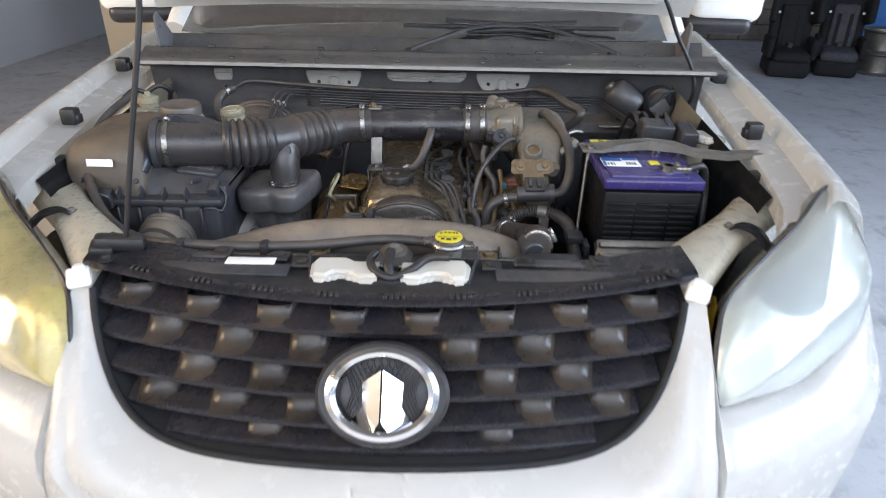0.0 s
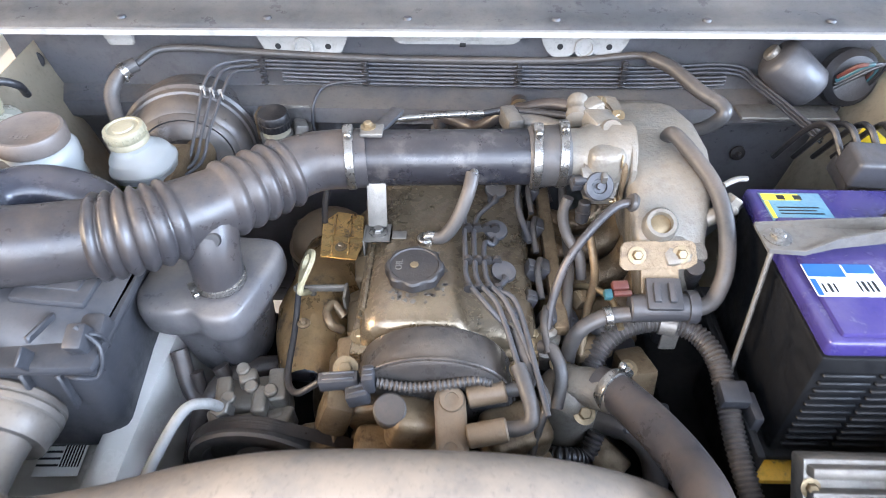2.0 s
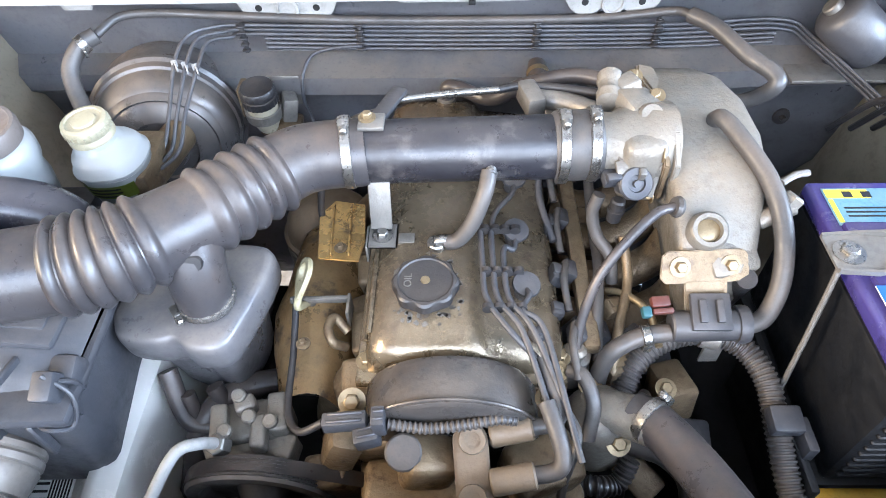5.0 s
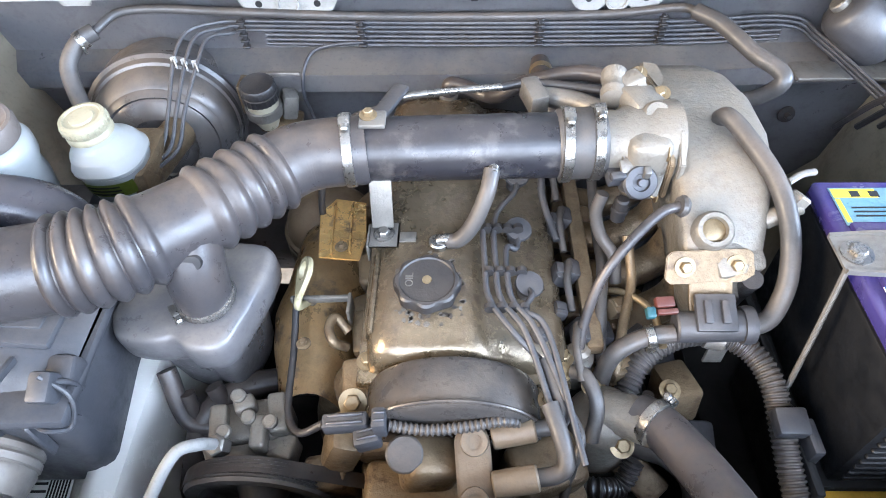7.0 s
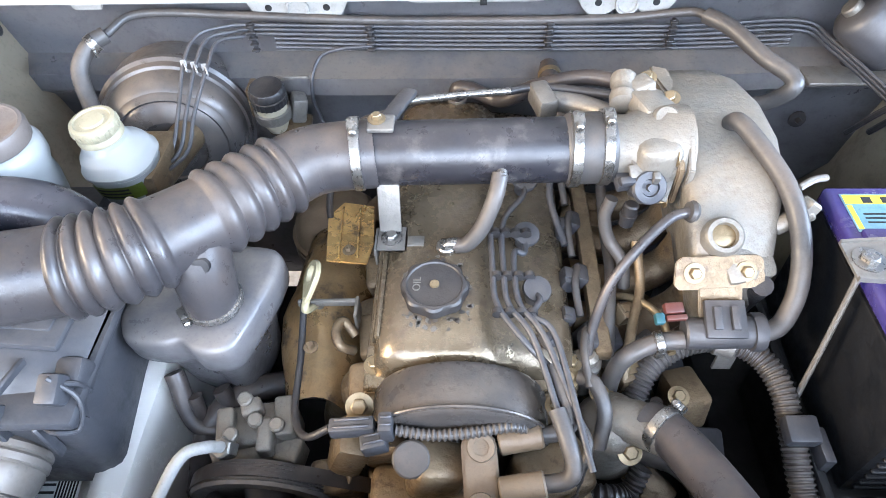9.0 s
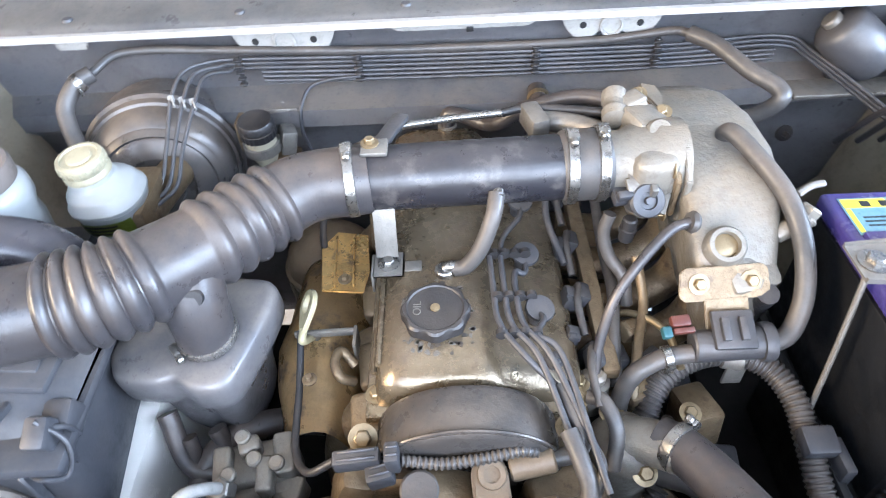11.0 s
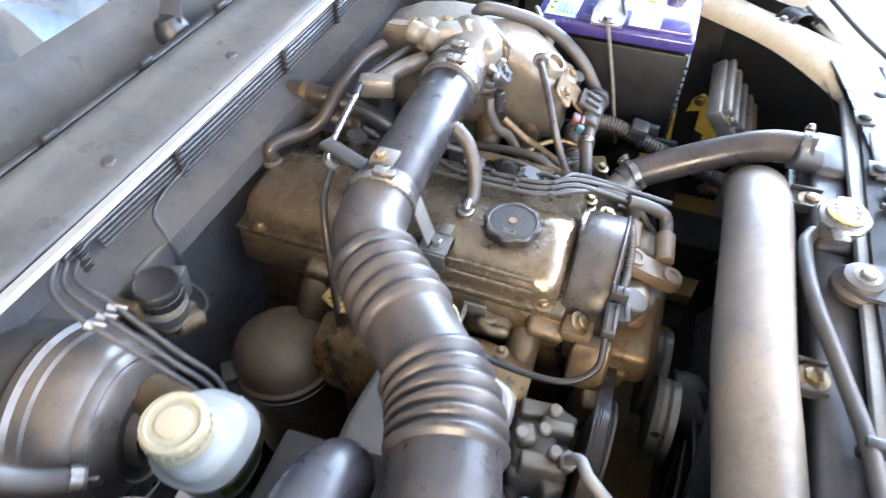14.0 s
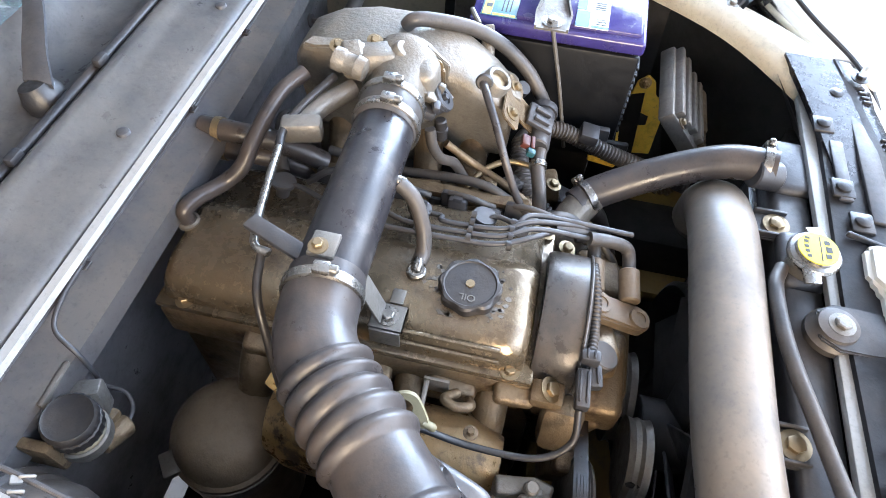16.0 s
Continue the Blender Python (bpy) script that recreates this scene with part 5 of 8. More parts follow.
    lathe(bm, [(0.0126, 0.0202), (0.010, 0.0215), (0, 0.0215)], m, 20)
    part("core_plug", bm, BRASS, t)
    # plate with two bolts
    bm = bmesh.new()
    m = pose(0.205, 1.352, 0.908, 48, 0, 3)
    plate(bm, [(-0.048, -0.012), (-0.042, -0.018), (0.042, -0.018), (0.048, -0.012), (0.046, 0.012), (0.04, 0.017), (-0.04, 0.017), (-0.046, 0.012)], 0.004, m, 0.001)
    plate(bm, [(-0.022, -0.065), (0.024, -0.065), (0.024, -0.015), (-0.022, -0.015)], 0.004, m, 0.001)
    part("bracket", bm, DIRTCAST, t)
    for x in (-0.027, 0.027):
        bolt(t, m @ Vector((x, 0, 0.004)), m.to_3x3() @ Vector((0, 0, 1)), 0.0065)
    # stub at the side, hoses
    bm = bmesh.new()
    cyl(bm, (0.270, 1.40, 0.925), (0.305, 1.405, 0.945), 0.010, seg=16)
    cyl(bm, (0.295, 1.405, 0.94), (0.305, 1.41, 0.955), 0.012, seg=6)
    part("stub", bm, CAST, t)
    bm = bmesh.new()
    tube(bm, [(0.238, 1.512, 0.978), (0.241, 1.500, 0.989), (0.254, 1.475, 0.984), (0.278, 1.425, 0.964), (0.288, 1.38, 0.937), (0.286, 1.34, 0.902), (0.274, 1.316, 0.874), (0.258, 1.306, 0.866), (0.240, 1.306, 0.865)], 0.0102, 16)
    part("vacuum_hose", bm, GREYHOSE, t, "grey vacuum hose")
    bm = bmesh.new()
    tube(bm, [(0.288, 1.418, 0.966), (0.305, 1.428, 0.968), (0.322, 1.435, 0.965)], 0.004, 8)
    part("cable_tie", bm, STEEL, t)
    # thin sensor hose from the plenum to the injector rail
    bm = bmesh.new()
    tube(bm, [(0.170, 1.389, 0.960), (0.148, 1.380, 0.958), (0.118, 1.36, 0.935), (0.092, 1.34, 0.90), (0.078, 1.318, 0.855), (0.074, 1.300, 0.825)], 0.0055, 12)
    part("pressure_hose", bm, RUBBER, t)
    bm = bmesh.new()
    lathe(bm, [(0.010, 0), (0.012, 0.004), (0.010, 0.008)], aim((0.176, 1.389, 0.959), (0.166, 1.388, 0.962)), 16)
    part("grommet", bm, GREYHOSE, t)


throttle_and_plenum()


def solenoid():
    t = thing("purge_solenoid", (0.21, 1.30, 0.85), "grey purge solenoid with a red and teal plug", "solenoid")
    bm = bmesh.new()
    cyl(bm, (0.170, 1.305, 0.862), (0.245, 1.305, 0.866), 0.017, seg=20)
    lathe(bm, [(0.020, 0), (0.021, 0.006), (0.020, 0.012)], aim((0.238, 1.305, 0.866), (0.26, 1.305, 0.867)), 20)
    part("body", bm, DARKPL, t)
    bm = bmesh.new()
    box(bm, (0.208, 1.308, 0.884), (0.042, 0.040, 0.008), (25, 0, 0), 0.002)
    for x in (-0.010, 0.008):
        box(bm, (0.208 + x, 1.305, 0.890), (0.008, 0.024, 0.006), (25, 0, 0), 0.001)
    part("mount", bm, DARKPL, t)
    bm = bmesh.new()
    box(bm, (0.158, 1.322, 0.883), (0.020, 0.012, 0.010), (20, 0, 5), 0.002)
    box(bm, (0.160, 1.312, 0.880), (0.022, 0.006, 0.008), (20, 0, 5), 0.0015)
    part("plug", bm, REDPL, t, "faded red plug")
    bm = bmesh.new()
    box(bm, (0.143, 1.312, 0.878), (0.010, 0.012, 0.010), (20, 0, 5), 0.002)
    part("plug_lock", bm, TEALPL, t, "teal plug lock")
    bm = bmesh.new()
    tube(bm, [(0.170, 1.300, 0.858), (0.14, 1.298, 0.853), (0.112, 1.290, 0.838), (0.102, 1.285, 0.81), (0.10, 1.28, 0.78)], 0.010, 14)
    part("hose", bm, GREYHOSE, t)
    bm = bmesh.new()
    lathe(bm, [(0.011, 0), (0.0125, 0.001), (0.0125, 0.009), (0.011, 0.010)], aim((0.150, 1.299, 0.855), (0.140, 1.298, 0.853)), 18)
    box(bm, (0.146, 1.290, 0.846), (0.01, 0.008, 0.012), bev=0.002)
    part("hose_clip", bm, ZINC, t)


solenoid()

# ---- engine ----
def engine():
    t = thing("engine", (-0.05, 1.5, 0.35), "grimy four-cylinder petrol engine with a silver valve cover", "engine")
    bm = bmesh.new()
    box(bm, (-0.05, 1.49, 0.60), (0.20, 0.50, 0.40), bev=0.02)
    box(bm, (-0.05, 1.49, 0.40), (0.30, 0.48, 0.2), bev=0.03)
    part("block", bm, DIRTCAST, t)
    bm = bmesh.new()
    box(bm, (-0.055, 1.49, 0.785), (0.235, 0.47, 0.06), bev=0.008)
    part("cylinder_head", bm, DIRTCAST, t)
    # valve cover: flange, raised main deck, lower spark plug side
    bm = bmesh.new()
    box(bm, (-0.055, 1.492, 0.818), (0.232, 0.47, 0.012), bev=0.004)
    part("cover_flange", bm, OILY, t)
    bm = bmesh.new()
    sec = lambda y, k, top: [Vector((x, y, z)) for x, z in ((-0.163 + k, 0.822), (-0.160 + k, top - 0.030), (-0.152 + k, top - 0.012), (-0.138 + k, top - 0.004), (-0.122, top), (-0.052, top), (-0.036, top - 0.004), (-0.024, top - 0.018), (0.045 - k, top - 0.026), (0.056 - k, top - 0.034), (0.060 - k, 0.822))]
    loft(bm, [sec(1.268, 0.012, 0.842), sec(1.271, 0.006, 0.856), sec(1.280, 0.002, 0.866), sec(1.300, 0, 0.870)] + [sec(1.30 + 0.04 * i, 0, 0.870) for i in range(1, 11)] + [sec(1.712, 0.002, 0.866), sec(1.722, 0.008, 0.85)], caps=True)
    vc = part("valve_cover", bm, OILY, t, "oily dull silver valve cover", angle=50)
    # pressed ridges along the side
    for z, x in ((0.857, -0.1555), (0.842, -0.1615)):
        bm = bmesh.new()
        tube(bm, [(x, 1.30, z), (x, 1.37, z), (x, 1.42, z)], 0.0035, 8)
        part("ridge", bm, OILY, vc)
    m = Matrix.Translation((-0.118, 1.60, 0.8712)) @ Matrix.Rotation(radians(-90), 4, "Z")
    bars(vc, m, [(-0.05, 0.03, 0.012, 0.008), (-0.035, 0.03, 0.012, 0.008), (-0.02, 0.03, 0.012, 0.008), (-0.005, 0.03, 0.012, 0.008), (-0.05, 0.008, 0.014, 0.010), (-0.032, 0.008, 0.014, 0.010), (-0.014, 0.008, 0.014, 0.010), (0.004, 0.008, 0.014, 0.010)], OILY, "cast_lettering")
    for p in ((-0.160, 1.285, 0.824), (-0.160, 1.48, 0.824), (-0.160, 1.69, 0.824), (0.055, 1.29, 0.824), (0.055, 1.5, 0.824)):
        bolt(t, p, r=0.007)
    bm = bmesh.new()
    cyl(bm, (-0.083, 1.416, 0.868), (-0.083, 1.416, 0.878), 0.012, seg=16)
    tube(bm, [(-0.083, 1.416, 0.876), (-0.076, 1.416, 0.880), (-0.066, 1.416, 0.878)], 0.007, 12)
    part("breather_spout", bm, ZINC, vc)
    # sealant flakes round the oil filler
    random.seed(7)
    for k in range(120):
        a, d = random.uniform(0, 6.28), 0.036 + 0.020 * random.random() ** 1.6
        x, y = -0.094 + d * math.cos(a) * 1.1, 1.349 + d * math.sin(a)
        if -0.130 < x < -0.054 and y > 1.302:
            r = random.uniform(0.0012, 0.0042)
            bm = bmesh.new()
            plate(bm, [(r * (0.4 + random.random()) * math.cos(q), r * (0.4 + random.random()) * math.sin(q)) for q in (0, 1, 2, 3.1, 4.2, 5.2)], 0.0005, pose(x, y, 0.8699), 0)
            part("sealant_flake", bm, STEEL if k % 4 else TIMING, vc)
    # oil cap with eight lobes
    m = pose(-0.094, 1.349, 0.870)
    bm = bmesh.new()
    rows = []
    for h, r, w in ((0, 0.029, 0), (0.004, 0.0345, 0.0), (0.005, 0.036, 0.0016), (0.016, 0.036, 0.0018), (0.0185, 0.034, 0.0012), (0.019, 0.031, 0), (0.0175, 0.0295, 0), (0.0175, 0.006, 0)):
        rows.append([m @ Vector(((r + w * math.cos(8 * a)) * math.cos(a), (r + w * math.cos(8 * a)) * math.sin(a), h)) for a in [6.2832 * i / 64 for i in range(64)]])
    loft(bm, rows, close=True, caps=True)
    cap = part("oil_cap", bm, BLACK, vc, "black plastic oil filler cap with moulded letters", angle=30)
    word(cap, "OIL", m @ Matrix.Translation((-0.019, 0.0, 0.0178)) @ Matrix.Rotation(radians(90), 4, "Z"), 0.0125, STEEL)
    bm = bmesh.new()
    lathe(bm, [(0.0055, 0), (0.0052, 0.002), (0, 0.002)], m @ Matrix.Translation((0, 0, 0.0172)), 14)
    part("rivet", bm, BRASS, cap)
    # timing cover: black drum behind the front
    bm = bmesh.new()
    rows = []
    for y, k in ((1.205, 0.006), (1.208, 0.001), (1.213, 0.0), (1.256, 0.0), (1.262, 0.003)):
        row = []
        for i in range(33):
            a = math.pi * (i / 32)
            row.append(Vector((-0.066 - (0.094 - k) * math.cos(a), y, 0.792 + (0.083 - k) * math.sin(a) ** 0.85)))
        row += [Vector((0.02, y, 0.55)), Vector((-0.13, y, 0.55))]
        rows.append(row)
    loft(bm, rows, close=True, caps=True)
    part("timing_cover", bm, TIMING, t, "curved dusty black timing belt cover", angle=40)
    bm = bmesh.new()
    rim = [Vector((-0.066 - 0.095 * math.cos(math.pi * i / 32), 1.2095, 0.793 + 0.084 * math.sin(math.pi * i / 32) ** 0.85)) for i in range(1, 32)]
    tube(bm, rim, 0.0022, 8, 1)
    part("cover_rim", bm, TIMING, t)
    bolt(t, (-0.171, 1.236, 0.822), (0, -0.6, 0.8), 0.009)
    bm = bmesh.new()
    box(bm, (-0.166, 1.238, 0.806), (0.04, 0.04, 0.02), bev=0.006)
    box(bm, (-0.185, 1.215, 0.77), (0.04, 0.05, 0.07), (0, 20, 0), 0.012)
    part("front_bracket", bm, DIRTCAST, t)
    for p, s, r in (((-0.09, 1.185, 0.79), (0.06, 0.05, 0.05), (0, 20, 10)), ((-0.10, 1.17, 0.74), (0.12, 0.06, 0.06), (0, 0, 0)), ((0.03, 1.19, 0.76), (0.08, 0.06, 0.07), (10, 0, 20)), ((-0.02, 1.16, 0.70), (0.2, 0.06, 0.08), (0, 0, 0))):
        bm = bmesh.new()
        box(bm, p, s, r, 0.012, 3)
        part("casting", bm, DIRTCAST, t)
    bm = bmesh.new()
    cyl(bm, (-0.115, 1.19, 0.80), (-0.113, 1.178, 0.826), 0.019, seg=22)
    part("sender", bm, GREYHOSE, t)
    # head side: injector rail and clutter
    bm = bmesh.new()
    box(bm, (0.092, 1.47, 0.822), (0.020, 0.34, 0.018), bev=0.004)
    part("fuel_rail", bm, DIRTCAST, t, "grimy steel fuel rail")
    for i, y in enumerate((1.34, 1.43, 1.52, 1.61)):
        bm = bmesh.new()
        cyl(bm, (0.085, y, 0.82), (0.068, y, 0.79), 0.010, seg=14)
        box(bm, (0.076, y - 0.022, 0.83), (0.016, 0.026, 0.022), (0, 25, 0), 0.004)
        part("injector", bm, DARKPL, t)
        bm = bmesh.new()
        tube(bm, [(0.072, y - 0.02, 0.845), (0.066, y - 0.05, 0.85), (0.07, y - 0.085, 0.835)], 0.0045, 10)
        part("injector_wire", bm, GREYHOSE, t)
    bm = bmesh.new()
    lathe(bm, [(0.013, -0.03), (0.013, -0.008), (0.0185, -0.006), (0.0185, 0.000), (0.0150, 0.003), (0.0150, 0.012), (0.0175, 0.014), (0.0175, 0.020), (0.012, 0.023)], aim((0.074, 1.298, 0.795), (0.074, 1.300, 0.83)), 28)
    part("regulator", bm, STEEL, t)
    bm = bmesh.new()
    lathe(bm, [(0.0125, 0), (0.0125, 0.010), (0.008, 0.014)], aim((0.074, 1.2995, 0.815), (0.074, 1.301, 0.84)), 20)
    part("regulator_cap", bm, CAST, t)
    # lower clutter in the shade
    for i in range(26):
        random.seed(40 + i)
        p = (random.uniform(0.08, 0.2), random.uniform(1.22, 1.6), random.uniform(0.62, 0.76))
        bm = bmesh.new()
        box(bm, p, (random.uniform(0.03, 0.07), random.uniform(0.03, 0.08), random.uniform(0.02, 0.06)), (random.uniform(-30, 30), random.uniform(-30, 30), random.uniform(0, 90)), 0.006, 2)
        part("casting", bm, DIRTCAST if i % 3 else DARKPL, t)
    # wiring and pipes between head and plenum
    for k, (pts, r, m_) in enumerate((
            ([(0.10, 1.30, 0.80), (0.105, 1.36, 0.835), (0.115, 1.42, 0.83), (0.12, 1.50, 0.82), (0.125, 1.60, 0.83)], 0.007, GREYHOSE),
            ([(0.118, 1.29, 0.79), (0.13, 1.34, 0.82), (0.145, 1.39, 0.835), (0.14, 1.43, 0.87)], 0.006, DIRTCAST),
            ([(0.165, 1.30, 0.83), (0.16, 1.345, 0.835), (0.135, 1.38, 0.825), (0.10, 1.40, 0.80)], 0.0045, BRASS),
            ([(0.062, 1.27, 0.83), (0.075, 1.26, 0.835), (0.085, 1.235, 0.82), (0.08, 1.21, 0.79)], 0.008, GREYHOSE),
            ([(0.055, 1.23, 0.82), (0.065, 1.20, 0.815), (0.055, 1.175, 0.79), (0.05, 1.15, 0.76), (0.09, 1.14, 0.745)], 0.005, GREYHOSE),
            ([(0.25, 1.34, 0.90), (0.258, 1.36, 0.86), (0.262, 1.38, 0.80), (0.26, 1.40, 0.7)], 0.011, BLACK),
            ([(0.05, 1.64, 0.85), (0.10, 1.66, 0.87), (0.15, 1.67, 0.86), (0.2, 1.68, 0.80)], 0.009, GREYHOSE),
            ([(0.04, 1.60, 0.85), (0.05, 1.56, 0.875), (0.045, 1.50, 0.87), (0.06, 1.44, 0.85)], 0.0045, DARKPL))):
        bm = bmesh.new()
        tube(bm, pts, r, 12)
        part("wiring", bm, m_, t)
    for p, s_, r_ in (((0.128, 1.365, 0.815), (0.03, 0.022, 0.02), (10, 20, 30)), ((0.15, 1.33, 0.80), (0.026, 0.03, 0.02), (0, 0, 40)), ((0.105, 1.335, 0.805), (0.022, 0.028, 0.024), (0, 30, 10)), ((0.135, 1.305, 0.785), (0.05, 0.03, 0.02), (0, 0, 20)), ((0.06, 1.395, 0.84), (0.018, 0.026, 0.02), (0, 20, 0)), ((0.062, 1.475, 0.84), (0.018, 0.03, 0.02), (0, 20, 0)), ((0.03, 1.305, 0.845), (0.02, 0.018, 0.014), (0, 10, 30)), ((0.055, 1.345, 0.835), (0.016, 0.02, 0.018), (0, 20, 0))):
        bm = bmesh.new()
        box(bm, p, s_, r_, 0.004)
        box(bm, (p[0], p[1], p[2] + s_[2] * 0.5), (s_[0] * 0.6, s_[1] * 0.5, 0.006), r_, 0.001)
        part("wiring_plug", bm, DARKPL if s_[0] < 0.028 else DIRTCAST, t)
    for p in ((0.158, 1.318, 0.80), (0.175, 1.27, 0.79), (0.05, 1.27, 0.828), (0.035, 1.24, 0.822), (0.115, 1.25, 0.77)):
        bolt(t, p, (0, -0.3, 1), 0.007)
    # oily casting steps below the valve cover
    for p, s_ in (((-0.175, 1.275, 0.80), (0.03, 0.05, 0.02)), ((-0.172, 1.35, 0.775), (0.03, 0.06, 0.04)), ((-0.175, 1.45, 0.775), (0.03, 0.05, 0.04)), ((-0.172, 1.58, 0.775), (0.03, 0.07, 0.05)), ((-0.15, 1.225, 0.77), (0.05, 0.05, 0.05)), ((-0.13, 1.19, 0.72), (0.07, 0.05, 0.05)), ((-0.20, 1.20, 0.70), (0.05, 0.04, 0.10))):
        bm = bmesh.new()
        box(bm, p, s_, (8, -10, 5), 0.008, 3)
        part("casting", bm, DIRTCAST, t)
    # oil-stained pulleys and belts
    for p, r, w in (((-0.05, 1.13, 0.60), 0.07, 0.03), ((-0.17, 1.12, 0.67), 0.055, 0.03)):
        bm = bmesh.new()
        lathe(bm, [(r * 0.3, 0), (r, 0), (r * 0.95, w * 0.3), (r, w * 0.5), (r * 0.95, w * 0.7), (r, w), (r * 0.85, w), (r * 0.8, w * 0.7), (r * 0.3, w * 0.8), (r * 0.2, w * 1.1), (0, w * 1.1)], aim(p, Vector(p) + Vector((0, -1, 0))), 36)
        part("pulley", bm, STEEL, t)
    bm = bmesh.new()
    for x0, z0, x1, z1 in ((-0.215, 0.70, -0.10, 0.64), (-0.16, 0.62, -0.03, 0.53)):
        tube(bm, [(x0, 1.11, z0), (x1, 1.11, z1)], 0.010, 8, flat=0.4)
    part("belt", bm, TYRE, t)
    return t


engine()


def ignition():
    t = thing("ignition_coil", (-0.04, 1.17, 0.78), "dusty twin ignition coil with plug leads", "ignition coil")
    bm = bmesh.new()
    a, b = Vector((-0.046, 1.196, 0.812)), Vector((-0.034, 1.142, 0.800))
    m = aim(a, a + Vector((0, -0.35, 0.94)))
    plate(bm, [(0.018 * math.cos(q) + 0.0, 0.018 * math.sin(q)) for q in [math.pi * i / 10 for i in range(0, 11)]] + [(0.018 * math.cos(q) + 0.004, 0.018 * math.sin(q) - 0.055) for q in [math.pi + math.pi * i / 10 for i in range(0, 11)]], 0.018, m, 0.003)
    part("body", bm, COILBROWN, t, angle=40)
    for y in (0.0, -0.055):
        bm = bmesh.new()
        lathe(bm, [(0.014, 0), (0.0135, 0.004), (0.008, 0.004), (0.008, 0.002), (0, 0.002)], m @ Matrix.Translation((0.002, y, 0.018)), 22)
        part("core", bm, COILBROWN, t)
    # boots to the right, elbows and leads back along the head
    for k, (y0, z0) in enumerate(((1.194, 0.822), (1.147, 0.815))):
        bm = bmesh.new()
        cyl(bm, (-0.026, y0 + 0.005, z0), (0.018, y0 + 0.01, z0 + 0.008), 0.0135, seg=18)
        part("boot", bm, COILBROWN, t)
        bm = bmesh.new()
        tube(bm, [(0.012, y0 + 0.01, z0 + 0.006), (0.036, y0 + 0.012, z0 + 0.012), (0.044, y0 + 0.02, z0 + 0.022), (0.038, y0 + 0.045, z0 + 0.035), (0.030, y0 + 0.07, z0 + 0.043)], 0.0088, 16)
        part("elbow", bm, GREYHOSE, t)
    x_at = (-0.028, -0.016, -0.004, 0.008)
    ends = ((0.012, 1.62), (0.014, 1.53), (0.011, 1.436), (0.018, 1.353))
    starts = ((0.028, 1.26, 0.862), (0.032, 1.215, 0.855), (0.055, 1.20, 0.85), (0.06, 1.16, 0.845))
    for k in range(4):
        x, y = ends[k]
        s = starts[k]
        pts = [s, (x_at[k] + 0.025, 1.285, 0.882), (x_at[k] + 0.002, 1.325, 0.884), (x_at[k] - 0.002, 1.37 + 0.0 * k, 0.882)]
        if k == 3:
            pts = [s, (x_at[k] + 0.025, 1.285, 0.880), (x_at[k] + 0.003, 1.31, 0.884), (x + 0.002, 1.335, 0.878), (x, 1.346, 0.874)]
        else:
            pts += [(x_at[k], (1.37 + y) / 2, 0.880), (x - 0.004, y - 0.03, 0.874), (x, y - 0.008, 0.872)]
        bm = bmesh.new()
        tube(bm, pts, 0.0035, 10)
        part("plug_lead", bm, DARKPL, t)
        bm = bmesh.new()
        lathe(bm, [(0.009, -0.02), (0.010, -0.002), (0.0155, 0.0), (0.0165, 0.003), (0.0155, 0.006), (0.0, 0.0065)], pose(x, y, 0.872, 12, 8, 0), 24)
        part("plug_cap", bm, DARKPL, t, "round grey plug cap")
    for y in (1.315, 1.365, 1.43):
        bm = bmesh.new()
        for k in range(4):
            lathe(bm, [(0.004, -0.003), (0.0062, -0.003), (0.0062, 0.003), (0.004, 0.003)], aim((x_at[k] + 0.002, y, 0.883), (x_at[k] + 0.002, y + 1, 0.883)), 12)
        box(bm, (-0.010, y, 0.8785), (0.04, 0.004, 0.003), bev=0.001)
        part("lead_clip", bm, BLACK, t)
    # wiring plugs in front of the timing cover
    for p, s, r in (((-0.172, 1.203, 0.842), (0.046, 0.016, 0.018), (0, -4, 3)), ((-0.137, 1.200, 0.850), (0.014, 0.022, 0.026), (0, -4, 3)), ((-0.150, 1.192, 0.832), (0.026, 0.02, 0.02), (0, -10, 10))):
        bm = bmesh.new()
        box(bm, p, s, r, 0.003)
        for k in (-1, 1):
            box(bm, (p[0], p[1] + k * 0.004, p[2] + s[2] / 2), (s[0] * 0.8, 0.003, 0.004), r, 0.001, 1)
        part("wiring_plug", bm, DARKPL, t, "grey wiring plug")
    bm = bmesh.new()
    corrugated(bm, [(-0.128, 1.198, 0.847), (-0.09, 1.196, 0.842), (-0.05, 1.198, 0.846), (-0.018, 1.203, 0.848), (0.0, 1.205, 0.842)], 0.0062, 0.0055, 0.0014)
    part("loom", bm, GREYHOSE, t, "ribbed grey wiring loom")
    bm = bmesh.new()
    tube(bm, [(-0.195, 1.204, 0.838), (-0.225, 1.205, 0.815), (-0.245, 1.24, 0.80), (-0.250, 1.31, 0.805), (-0.252, 1.37, 0.83)], 0.0042, 10)
    part("cable", bm, BLACK, t)


ignition()


